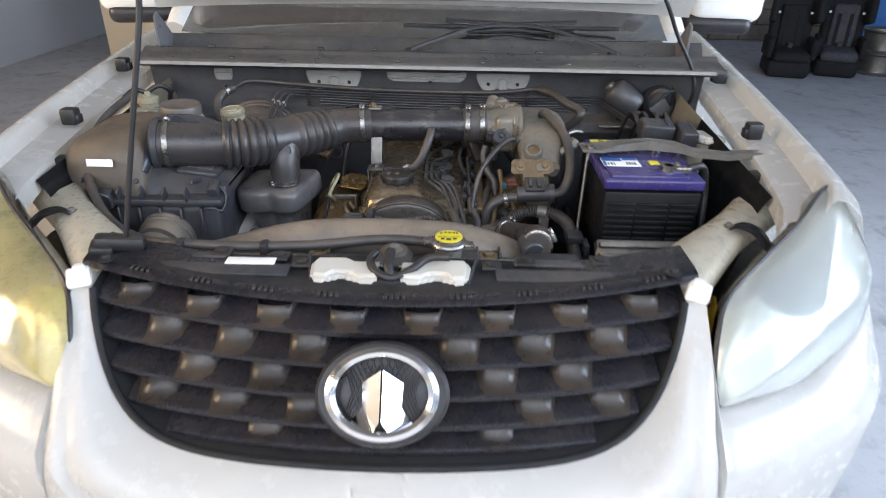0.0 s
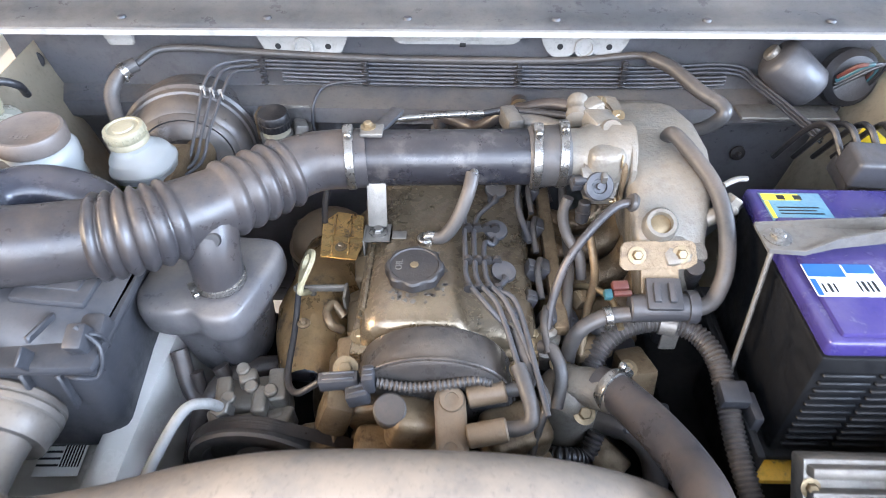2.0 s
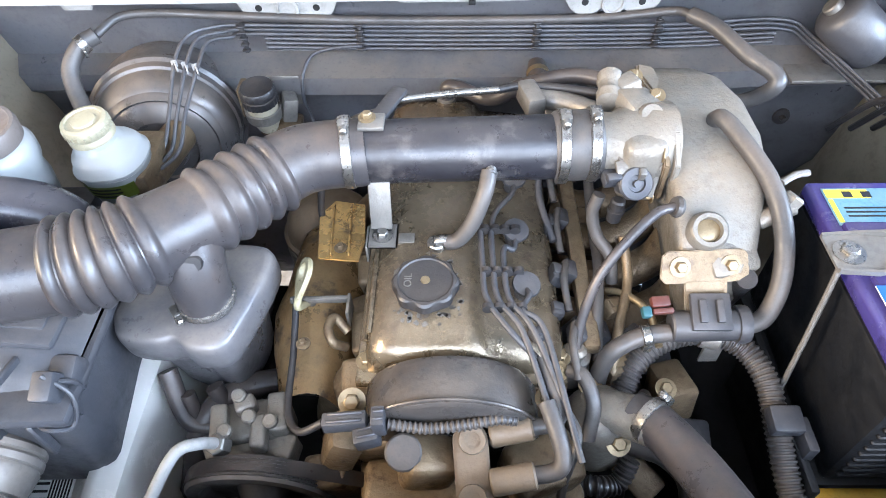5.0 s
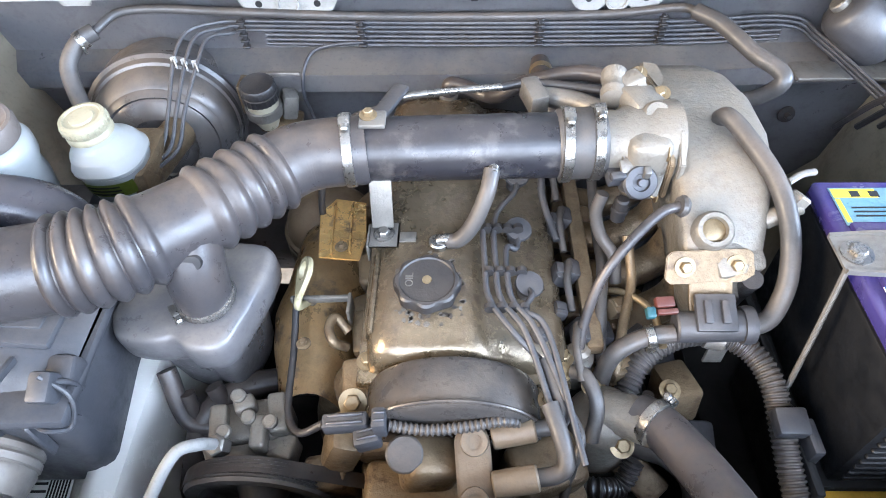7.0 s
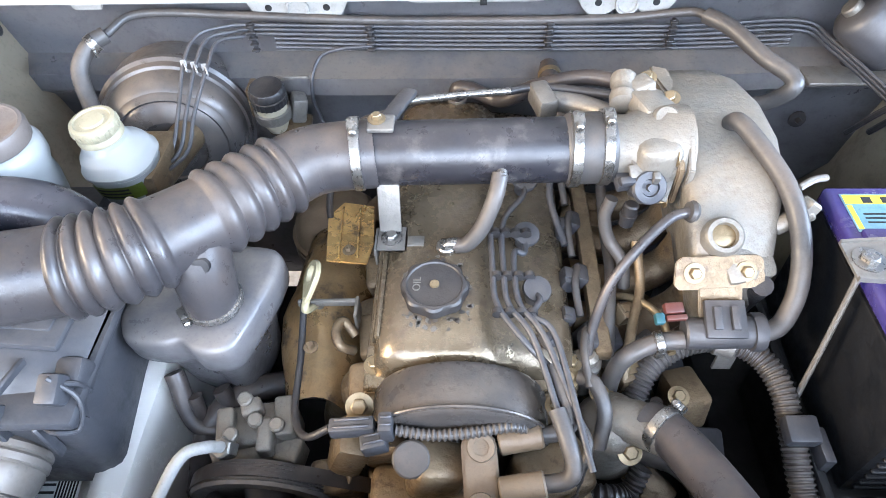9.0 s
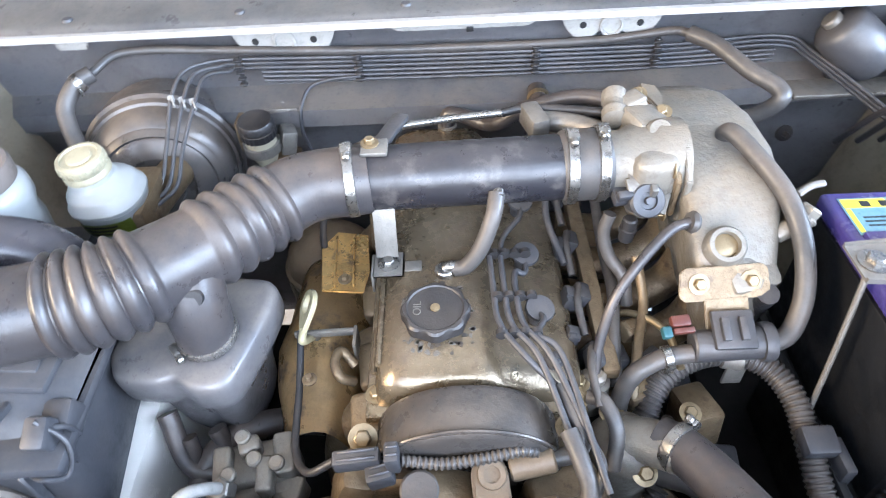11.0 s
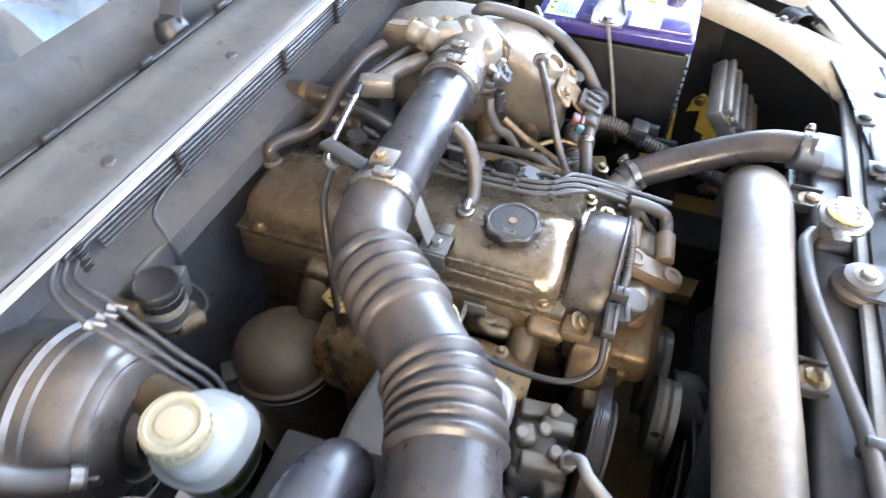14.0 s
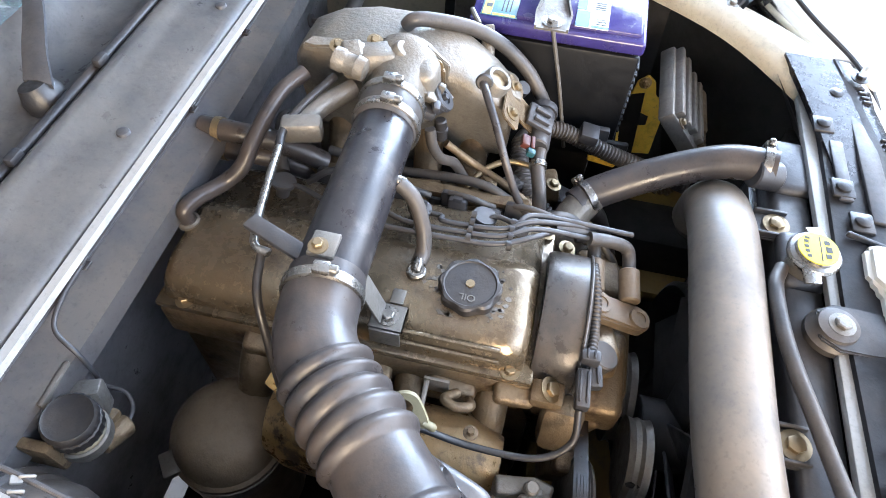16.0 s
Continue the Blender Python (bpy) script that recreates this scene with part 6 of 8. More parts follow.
def heat_shield():
    t = thing("exhaust_heat_shield", (-0.22, 1.37, 0.65), "brown tarnished steel heat shield over the exhaust manifold", "heat shield")
    rows = []
    for i in range(13):
        y = 1.275 + 0.285 * i / 12
        k = math.sin(math.pi * min(1, (i + 0.5) / 13)) ** 0.6
        w = 0.030 + 0.032 * k
        row = []
        for j in range(13):
            a = math.radians(200 - 200 * j / 12)
            row.append(Vector((-0.240 + w * math.cos(a) + 0.004 * math.sin(i), y, 0.715 + (0.040 + 0.045 * k) * max(-0.4, math.sin(a)) + 0.003 * math.sin(i * 2.1 + j))))
        rows.append(row)
    bm = bmesh.new()
    loft(bm, rows)
    bmesh.ops.solidify(bm, geom=bm.faces[:], thickness=0.002)
    part("shield", bm, SHIELD, t, angle=45)
    bm = bmesh.new()
    box(bm, (-0.225, 1.375, 0.818), (0.075, 0.006, 0.010), (0, 0, 2), 0.002)
    box(bm, (-0.190, 1.365, 0.810), (0.004, 0.03, 0.03), bev=0.001)
    part("strap", bm, STEEL, t)
    bm = bmesh.new()
    tube(bm, [(-0.19, 1.34, 0.80), (-0.205, 1.352, 0.812), (-0.212, 1.338, 0.812), (-0.205, 1.322, 0.805), (-0.192, 1.325, 0.79)], 0.006, 10)
    part("lifting_eye", bm, DIRTCAST, t)
    for p in ((-0.21, 1.455, 0.822), (-0.238, 1.315, 0.812)):
        bolt(t, p, r=0.005, mat=DIRTCAST)
    # ribbed top plate that carries the sun patch in its gold
    bm = bmesh.new()
    plate(bm, [(-0.028, -0.055), (0.024, -0.060), (0.032, -0.02), (0.030, 0.055), (-0.012, 0.062), (-0.032, 0.03)], 0.0025, pose(-0.216, 1.500, 0.806, -4, 6, 4), 0.001)
    for x in (-0.012, 0.012):
        box(bm, (-0.216 + x, 1.50, 0.811), (0.003, 0.10, 0.006), (-4, 6, 4), 0.001, 1)
    part("top_plate", bm, SHIELDSUN, t, "tarnished plate with pressed ribs, coloured gold for a sun patch")
    for y in (1.30, 1.40, 1.50, 1.60):
        bm = bmesh.new()
        tube(bm, [(-0.15, y, 0.77), (-0.19, y, 0.75), (-0.22, y, 0.68), (-0.22, y - 0.02, 0.55)], 0.022, 14)
        part("manifold_pipe", bm, DIRTCAST, t)


heat_shield()


def dipstick():
    t = thing("dipstick", (-0.245, 1.40, 0.75), "cream plastic oil dipstick handle with a finger hole", "dipstick")
    bm = bmesh.new()
    tube(bm, [(-0.21, 1.42, 0.62), (-0.235, 1.395, 0.76), (-0.243, 1.378, 0.815)], 0.0045, 10)
    part("tube", bm, STEEL, t)
    n = Vector((-0.80, -0.12, 0.50)).normalized()
    up = Vector((0.10, 0.80, 0.55))
    up = (up - n * up.dot(n)).normalized()
    m = Matrix.Translation((-0.243, 1.386, 0.848)) @ Matrix((up.cross(n), up, n)).transposed().to_4x4()
    bm = bmesh.new()
    rings = []
    for r, z in ((1.0, -0.0030), (1.06, 0.0), (1.0, 0.0030)):
        row = []
        for i in range(32):
            a = 6.2832 * i / 32
            x, y = 0.0215 * math.cos(a), 0.0185 * math.sin(a) + 0.005
            if y < 0:
                x, y = x * (1 + 36 * y), y * 2.2
            row.append(m @ Vector((x * r, y * r, z)))
        rings.append(row)
    hole = [[m @ Vector((0.0120 * math.cos(6.2832 * i / 32), 0.0115 * math.sin(6.2832 * i / 32) + 0.006, z)) for i in range(32)] for z in (0.0030, -0.0030)]
    loft(bm, rings + hole + rings[:1], close=True)
    ring = part("ring_handle", bm, DIPRING, t, "cream plastic handle")
    bm = bmesh.new()
    tube(bm, [m @ Vector((0, -0.022, 0)), m @ Vector((0, -0.036, -0.002)), Vector((-0.243, 1.376, 0.810))], 0.0048, 10)
    part("stem", bm, DIPRING, ring)


dipstick()


def canister():
    t = thing("starter_canister", (-0.28, 1.64, 0.5), "dark dusty steel canister with a clamp band", "canister")
    bm = bmesh.new()
    lathe(bm, [(0.07, 0), (0.073, 0.15), (0.072, 0.18), (0.075, 0.184), (0.075, 0.190), (0.070, 0.194), (0.066, 0.215), (0.052, 0.231), (0.030, 0.239), (0, 0.242)], pose(-0.265, 1.62, 0.50), 40)
    part("can", bm, COILBROWN, t)
    bm = bmesh.new()
    lathe(bm, [(0.0725, 0), (0.0745, 0.001), (0.0745, 0.02), (0.0725, 0.021)], pose(-0.265, 1.62, 0.655), 32)
    box(bm, (-0.318, 1.672, 0.692), (0.034, 0.026, 0.012), (0, 0, 40), 0.003)
    part("band", bm, STEEL, t)


canister()


def cooling():
    t = thing("radiator", (XC, 0.96, 0.4), "dusty black radiator with plastic top tank and filler cap", "radiator")
    bm = bmesh.new()
    box(bm, (-0.10, 0.968, 0.62), (0.72, 0.035, 0.42), bev=0.004)
    part("core", bm, MATTBLACK, t)
    bm = bmesh.new()
    box(bm, (-0.09, 0.966, 0.852), (0.70, 0.052, 0.05), bev=0.012, seg=3)
    box(bm, (0.04, 0.966, 0.872), (0.085, 0.05, 0.03), bev=0.010, seg=3)
    box(bm, (0.20, 0.965, 0.868), (0.10, 0.05, 0.04), bev=0.012, seg=3)
    part("top_tank", bm, DARKPL, t, "dusty grey plastic top tank")
    for i in range(24):
        bm = bmesh.new()
        box(bm, (-0.42 + i * 0.029, 0.996, 0.835), (0.012, 0.006, 0.012), bev=0.002, seg=1)
        part("crimp", bm, STEEL, t)
    bm = bmesh.new()
    cyl(bm, (0.172, 0.985, 0.885), (0.165, 1.02, 0.893), 0.02, seg=20)
    part("outlet", bm, DARKPL, t)
    # filler neck and cap
    m = pose(0.026, 0.967, 0.885)
    bm = bmesh.new()
    lathe(bm, [(0.022, 0), (0.022, 0.018), (0.028, 0.02), (0.028, 0.024), (0.02, 0.026)], m, 28)
    part("filler_neck", bm, STEEL, t)
    bm = bmesh.new()
    lathe(bm, [(0.030, 0.024), (0.031, 0.028), (0.029, 0.031), (0.024, 0.0325), (0.0235, 0.036), (0.021, 0.0375), (0, 0.038)], m, 32)
    for sgn in (-1, 1):
        box(bm, (0.026 + sgn * 0.033, 0.967 - sgn * 0.006, 0.912), (0.020, 0.020, 0.005), (0, sgn * 12, 10), 0.0022)
    cap = part("radiator_cap", bm, ZINC, t, "pressed metal radiator cap")
    bm = bmesh.new()
    lathe(bm, [(0.0232, 0.0372), (0.0228, 0.0384), (0, 0.0388)], m, 30)
    lab = part("label", bm, BRIGHTYEL, cap, "round yellow warning label with black print")
    bars(lab, m @ Matrix.Translation((0, 0, 0.0386)), [(-0.015, 0.009, 0.004, 0.005), (-0.008, 0.0105, 0.004, 0.005), (-0.001, 0.011, 0.004, 0.005), (0.006, 0.0105, 0.004, 0.005), (0.012, 0.009, 0.003, 0.005),
                                                          (-0.013, -0.013, 0.006, 0.006), (-0.004, -0.015, 0.008, 0.007), (0.007, -0.013, 0.006, 0.006), (-0.018, -0.003, 0.036, 0.0012)])
    # bolts on lugs behind the tank
    for x, y in ((-0.199, 0.99), (0.095, 0.985)):
        bm = bmesh.new()
        plate(bm, [(-0.022, -0.03), (0.022, -0.03), (0.024, 0.02), (0.014, 0.026), (-0.014, 0.026), (-0.024, 0.02)], 0.006, pose(x, y + 0.005, 0.868), 0.002)
        for sx in (-0.019, 0.019):
            box(bm, (x + sx, y + 0.01, 0.876), (0.004, 0.04, 0.012), bev=0.0015)
        part("lug", bm, DARKPL, t)
        bolt(t, (x, y + 0.004, 0.876), r=0.010, washer=1.7)
    # rubber mount on the front panel
    bm = bmesh.new()
    lathe(bm, [(0.030, 0), (0.030, 0.008), (0.024, 0.014), (0.022, 0.022), (0.014, 0.024), (0, 0.024)], pose(-0.063, 0.948, 0.885), 26)
    part("mount_rubber", bm, GREYHOSE, t)
    bm = bmesh.new()
    plate(bm, [(-0.026, -0.085), (0.026, -0.085), (0.03, -0.03), (0.03, 0.0), (0.018, 0.02), (-0.018, 0.02), (-0.03, 0.0), (-0.03, -0.03)], 0.006, pose(-0.063, 0.948, 0.897), 0.002)
    part("mount_bracket", bm, DARKPL, t)
    bolt(t, (-0.063, 0.946, 0.908), r=0.009, washer=1.6, mat=STEEL)
    # overflow hose along the tank
    bm = bmesh.new()
    tube(bm, [(0.02, 0.992, 0.885), (-0.02, 1.005, 0.893), (-0.10, 1.0, 0.897), (-0.20, 0.975, 0.897), (-0.30, 0.955, 0.902), (-0.40, 0.955, 0.903), (-0.50, 0.985, 0.895), (-0.60, 1.07, 0.89), (-0.68, 1.17, 0.915), (-0.735, 1.28, 0.95), (-0.75, 1.40, 0.985), (-0.745, 1.52, 1.005)], 0.0085, 12)
    part("overflow_hose", bm, GREYHOSE, t, "long grey overflow hose")
    for x in (-0.42, -0.28):
        bm = bmesh.new()
        box(bm, (x, 0.952, 0.898), (0.012, 0.024, 0.028), bev=0.003)
        part("hose_clip", bm, BLACK, t)
    # fan and shroud
    bm = bmesh.new()
    lathe(bm, [(0.215, 0), (0.222, 0.004), (0.222, 0.06), (0.215, 0.064), (0.215, 0)], aim((-0.10, 1.01, 0.61), (-0.10, 1.2, 0.61)), 48)
    box(bm, (-0.10, 0.998, 0.62), (0.62, 0.012, 0.44), bev=0.003)
    part("shroud", bm, BLACK, t)
    bm = bmesh.new()
    cyl(bm, (-0.10, 1.02, 0.61), (-0.10, 1.09, 0.61), 0.05, seg=24)
    fan = part("fan_hub", bm, DARKPL, t, "dusty black cooling fan")
    for k in range(9):
        bm = bmesh.new()
        o = bmesh.new()
        box(o, (0.125, 0, 0.0), (0.15, 0.05, 0.004), (28, 0, 0), 0.001)
        join(bm, o, Matrix.Translation((-0.10, 1.045, 0.61)) @ Matrix.Rotation(radians(90), 4, "X") @ Matrix.Rotation(radians(40 * k), 4, "Z"))
        part("blade", bm, DARKPL, fan)


cooling()


def thermostat():
    t = thing("thermostat_hose", (0.13, 1.15, 0.75), "dusty black radiator hose on an alloy thermostat housing", "hose")
    bm = bmesh.new()
    lathe(bm, [(0.038, -0.06), (0.040, 0), (0.036, 0.012), (0.026, 0.026), (0.012, 0.034), (0, 0.035)], pose(0.100, 1.244, 0.772), 28)
    tube(bm, [(0.100, 1.244, 0.788), (0.122, 1.234, 0.798), (0.150, 1.214, 0.811)], 0.024, 20)
    part("housing", bm, CAST, t, "grey alloy thermostat housing")
    bolt(t, (0.114, 1.210, 0.779), (0.1, -0.5, 0.85), 0.008)
    bolt(t, (0.09, 1.27, 0.795), r=0.008)
    bm = bmesh.new()
    tube(bm, [(0.130, 1.234, 0.804), (0.150, 1.213, 0.813), (0.172, 1.160, 0.834), (0.186, 1.100, 0.860), (0.187, 1.045, 0.885), (0.177, 0.990, 0.896)], 0.0235, 24)
    part("top_hose", bm, RUBBER, t)
    clamp(t, (0.1435, 1.2215, 0.810), (0.6, -0.75, 0.2), 0.0245, 0.012, (0.8, 0.6, 0.6), ZINC)
    clamp(t, (0.180, 1.004, 0.8945), (-0.15, -1, 0.1), 0.0245, 0.012, (0.9, 0, 0.5), ZINC)
    bm = bmesh.new()
    corrugated(bm, [(0.128, 1.272, 0.772), (0.150, 1.305, 0.795), (0.188, 1.325, 0.810), (0.232, 1.329, 0.812), (0.268, 1.312, 0.808), (0.285, 1.275, 0.800), (0.288, 1.23, 0.782), (0.290, 1.18, 0.762), (0.298, 1.11, 0.735), (0.303, 1.05, 0.71)], 0.0140, 0.006, 0.002, 16)
    part("loom", bm, GREYHOSE, t, "thick ribbed wiring loom")
    bm = bmesh.new()
    lathe(bm, [(0.0145, 0), (0.0160, 0.001), (0.0160, 0.021), (0.0145, 0.022)], aim((0.222, 1.330, 0.812), (0.246, 1.3235, 0.811)), 20)
    box(bm, (0.236, 1.316, 0.796), (0.022, 0.004, 0.04), bev=0.001)
    part("loom_clip", bm, STEEL, t)
    bm = bmesh.new()
    box(bm, (0.290, 1.228, 0.798), (0.034, 0.03, 0.02), (10, 0, 0), 0.004)
    box(bm, (0.312, 1.215, 0.781), (0.012, 0.04, 0.03), bev=0.003)
    part("loom_bracket", bm, DARKPL, t)
    bm = bmesh.new()
    corrugated(bm, [(0.06, 1.20, 0.70), (0.09, 1.185, 0.725), (0.12, 1.19, 0.72), (0.135, 1.21, 0.74)], 0.012, 0.006, 0.002, 14)
    part("small_loom", bm, BLACK, t)
    bm = bmesh.new()
    tube(bm, [(0.14, 1.24, 0.72), (0.18, 1.22, 0.73), (0.21, 1.19, 0.70), (0.215, 1.15, 0.60)], 0.016, 14)
    tube(bm, [(0.16, 1.28, 0.76), (0.162, 1.27, 0.66), (0.16, 1.22, 0.5)], 0.007, 10)
    part("bypass_hose", bm, GREYHOSE, t)


thermostat()


def steering_pump():
    t = thing("steering_pump", (-0.3, 1.22, 0.65), "dusty grey power steering pump with its pulley and belt", "pump")
    for p, q in (((-0.300, 1.245, 0.715), (0.088, 0.07, 0.060)), ((-0.302, 1.250, 0.742), (0.070, 0.052, 0.026))):
        bm = bmesh.new()
        box(bm, p, q, (0, 0, 10), 0.009, 3)
        part("housing", bm, CAST, t)
    for p, q, r in (((-0.332, 1.238, 0.752), (0.020, 0.050, 0.034), 10), ((-0.306, 1.262, 0.762), (0.024, 0.020, 0.026), 22), ((-0.284, 1.230, 0.758), (0.018, 0.040, 0.026), 4), ((-0.268, 1.256, 0.748), (0.022, 0.048, 0.040), 10), ((-0.340, 1.222, 0.728), (0.026, 0.026, 0.030), 30), ((-0.262, 1.226, 0.724), (0.030, 0.030, 0.040), -12)):
        bm = bmesh.new()
        box(bm, p, q, (6, 0, r), 0.005, 3)
        part("lug", bm, CAST, t)
    for p in ((-0.320, 1.226, 0.768), (-0.296, 1.244, 0.768), (-0.270, 1.238, 0.770), (-0.312, 1.268, 0.772)):
        bm = bmesh.new()
        cyl(bm, p, Vector(p) + Vector((0, -0.002, 0.010)), 0.0085, seg=14)
        part("boss", bm, CAST, t)
    bm = bmesh.new()
    prof = [(0.02, 0), (0.082, 0), (0.087, 0.002)]
    for k in range(5):
        prof += [(0.0835, 0.004 + 0.0036 * k), (0.087, 0.0058 + 0.0036 * k)]
    prof += [(0.084, 0.024), (0.070, 0.024), (0.062, 0.010), (0.03, 0.010), (0.022, 0.026), (0.010, 0.030), (0, 0.030)]
    lathe(bm, prof, aim((-0.285, 1.198, 0.700), (-0.287, 1.1, 0.692)), 48)
    part("pulley", bm, GREYHOSE, t, "dusty grooved steel pulley")
    bm = bmesh.new()
    lathe(bm, [(0.02, 0), (0.050, 0), (0.054, 0.003), (0.050, 0.007), (0.054, 0.011), (0.050, 0.015), (0.054, 0.019), (0.050, 0.024), (0.034, 0.024), (0.030, 0.014), (0, 0.014)], aim((-0.105, 1.196, 0.655), (-0.106, 1.1, 0.65)), 36)
    part("idler_pulley", bm, DIRTCAST, t, "rusty brown pulley")
    # ribbed belt round the two pulleys
    ca, ra, cb, rb = (-0.286, 0.697), 0.0885, (-0.1055, 0.653), 0.0555
    d = math.hypot(cb[0] - ca[0], cb[1] - ca[1])
    base, tilt = math.atan2(cb[1] - ca[1], cb[0] - ca[0]), math.acos((ra - rb) / d)
    loop = [(ca[0] + ra * math.cos(base + tilt + (6.2832 - 2 * tilt) * i / 30), ca[1] + ra * math.sin(base + tilt + (6.2832 - 2 * tilt) * i / 30)) for i in range(31)]
    loop += [(cb[0] + rb * math.cos(base - tilt + 2 * tilt * i / 20), cb[1] + rb * math.sin(base - tilt + 2 * tilt * i / 20)) for i in range(21)]
    bm = bmesh.new()
    loft(bm, [[Vector((x, 1.176, z)) for x, z in loop], [Vector((x, 1.193, z)) for x, z in loop]], close=True)
    bmesh.ops.solidify(bm, geom=bm.faces[:], thickness=0.003)
    part("belt", bm, RUBBER, t, "black ribbed drive belt")
    bm = bmesh.new()
    tube(bm, [(-0.325, 1.21, 0.775), (-0.333, 1.198, 0.800), (-0.352, 1.185, 0.806), (-0.370, 1.15, 0.79), (-0.386, 1.10, 0.765), (-0.39, 1.07, 0.72)], 0.0066, 14)
    part("pressure_pipe", bm, TABSTEEL, t, "pale metal pressure pipe")
    for a, b in (((-0.322, 1.214, 0.758), (-0.326, 1.208, 0.778)), ((-0.388, 1.09, 0.745), (-0.386, 1.10, 0.768))):
        bm = bmesh.new()
        cyl(bm, a, b, 0.0125, seg=6)
        part("union", bm, STEEL, t)
    for pts, r in (([(-0.36, 1.30, 0.74), (-0.345, 1.28, 0.70), (-0.35, 1.24, 0.62), (-0.36, 1.2, 0.5)], 0.011), ([(-0.39, 1.29, 0.74), (-0.375, 1.25, 0.66), (-0.375, 1.2, 0.5)], 0.009), ([(-0.40, 1.22, 0.62), (-0.375, 1.27, 0.70), (-0.33, 1.31, 0.715), (-0.27, 1.33, 0.70), (-0.21, 1.33, 0.69)], 0.018), ([(-0.415, 1.31, 0.76), (-0.392, 1.27, 0.71), (-0.345, 1.262, 0.70), (-0.33, 1.25, 0.66)], 0.012)):
        bm = bmesh.new()
        tube(bm, pts, r, 14)
        part("hose", bm, RUBBER, t)


steering_pump()

# ---- battery side ----
def battery():
    t = thing("battery", (0.42, 1.31, 0.74), "purple-lidded black car battery with ribbed case", "battery")
    x0, x1, y0, y1, z0, z1 = 0.326, 0.522, 1.180, 1.440, 0.745, 0.943
    cx, cy = (x0 + x1) / 2, (y0 + y1) / 2
    bm = bmesh.new()
    box(bm, (cx, cy, (z0 + 0.915) / 2), (x1 - x0 - 0.006, y1 - y0 - 0.006, 0.915 - z0), bev=0.005)
    case = part("case", bm, BATBLACK, t, "glossy black case")
    for i in range(11):
        for c_, w_ in ((-0.060, 0.054), (0.002, 0.060), (0.062, 0.048)):
            bm = bmesh.new()
            box(bm, (cx + c_, y0 + 0.001, 0.765 + i * 0.0125), (w_, 0.006, 0.0055), bev=0.0015, seg=1)
            part("rib", bm, BATBLACK, case)
    bm = bmesh.new()
    box(bm, (cx, cy, 0.9305), (x1 - x0, y1 - y0, 0.023), bev=0.006, seg=3)
    box(bm, (cx - 0.012, cy - 0.03, 0.943), (x1 - x0 - 0.05, y1 - y0 - 0.075, 0.010), bev=0.004)
    box(bm, (cx + 0.04, y0 + 0.045, 0.936), (0.004, 0.07, 0.006), bev=0.001)
    lid = part("lid", bm, PURPLE, t, "purple plastic lid")
    bm = bmesh.new()
    box(bm, (0.372, 1.262, 0.9487), (0.075, 0.048, 0.0012), bev=0.0003)
    lab = part("label", bm, WHITELAB, lid, "white and blue printed sticker")
    bars(lab, pose(0.372, 1.262, 0.9494), [(-0.037, 0.004, 0.040, 0.020), (0.006, 0.010, 0.030, 0.014), (-0.037, -0.024, 0.006, 0.025)], BLUELAB)
    bars(lab, pose(0.372, 1.262, 0.9496), [(-0.028, -0.02, 0.002, 0.014), (-0.022, -0.02, 0.003, 0.014), (-0.016, -0.02, 0.002, 0.014), (0.010, -0.018, 0.002, 0.016), (0.015, -0.018, 0.003, 0.016), (0.021, -0.018, 0.002, 0.016), (0.026, -0.018, 0.003, 0.016)])
    bm = bmesh.new()
    box(bm, (0.375, 1.398, 0.9430), (0.075, 0.055, 0.0012), bev=0.0003)
    lab = part("label", bm, SKYBLUE, lid, "light blue and yellow warning sticker")
    bars(lab, pose(0.375, 1.398, 0.9437), [(-0.036, 0.012, 0.046, 0.013), (-0.036, -0.024, 0.005, 0.034)], BRIGHTYEL)
    bars(lab, pose(0.375, 1.398, 0.9439), [(-0.018, 0.013, 0.010, 0.009), (0.002, 0.013, 0.010, 0.009), (-0.024, -0.004, 0.05, 0.002), (-0.024, -0.010, 0.045, 0.002), (-0.024, -0.016, 0.052, 0.002)])
    bm = bmesh.new()
    box(bm, (0.440, 1.262, 0.9490), (0.020, 0.022, 0.0014), bev=0.0003)
    part("label", bm, BRIGHTYEL, lid, "small yellow sticker")
    # hold-down strap over the lid with its long bolt
    bm = bmesh.new()
    rows = []
    for p, w, lift in (((0.300, 1.318, 0.957), 0.024, 0), ((0.338, 1.318, 0.957), 0.027, 0), ((0.375, 1.32, 0.958), 0.018, 0.008), ((0.44, 1.323, 0.959), 0.011, 0.014), ((0.50, 1.318, 0.957), 0.016, 0.010), ((0.535, 1.305, 0.953), 0.020, 0.004), ((0.60, 1.30, 0.948), 0.014, 0.006), ((0.66, 1.305, 0.950), 0.010, 0.008), ((0.70, 1.31, 0.95), 0.016, 0.002)):
        p = Vector(p)
        rows.append([p + Vector((0, -w, 0.006 + lift)), p + Vector((0, -w, 0)), p + Vector((0, w, 0)), p + Vector((0, w, 0.006 + lift)), p + Vector((0, w - 0.003, 0.006 + lift)), p + Vector((0, w - 0.003, 0.003)), p + Vector((0, -w + 0.003, 0.003)), p + Vector((0, -w + 0.003, 0.006 + lift))])
    loft(bm, rows, close=True, caps=True)
    strap = part("hold_down", bm, STEEL, t, "dusty steel hold-down bracket", angle=30)
    bolt(strap, (0.318, 1.318, 0.960), r=0.009, mat=ZINC)
    bm = bmesh.new()
    tube(bm, [(0.316, 1.317, 0.955), (0.308, 1.29, 0.86), (0.300, 1.262, 0.745)], 0.0032, 8)
    part("hold_down_rod", bm, STEEL, strap)
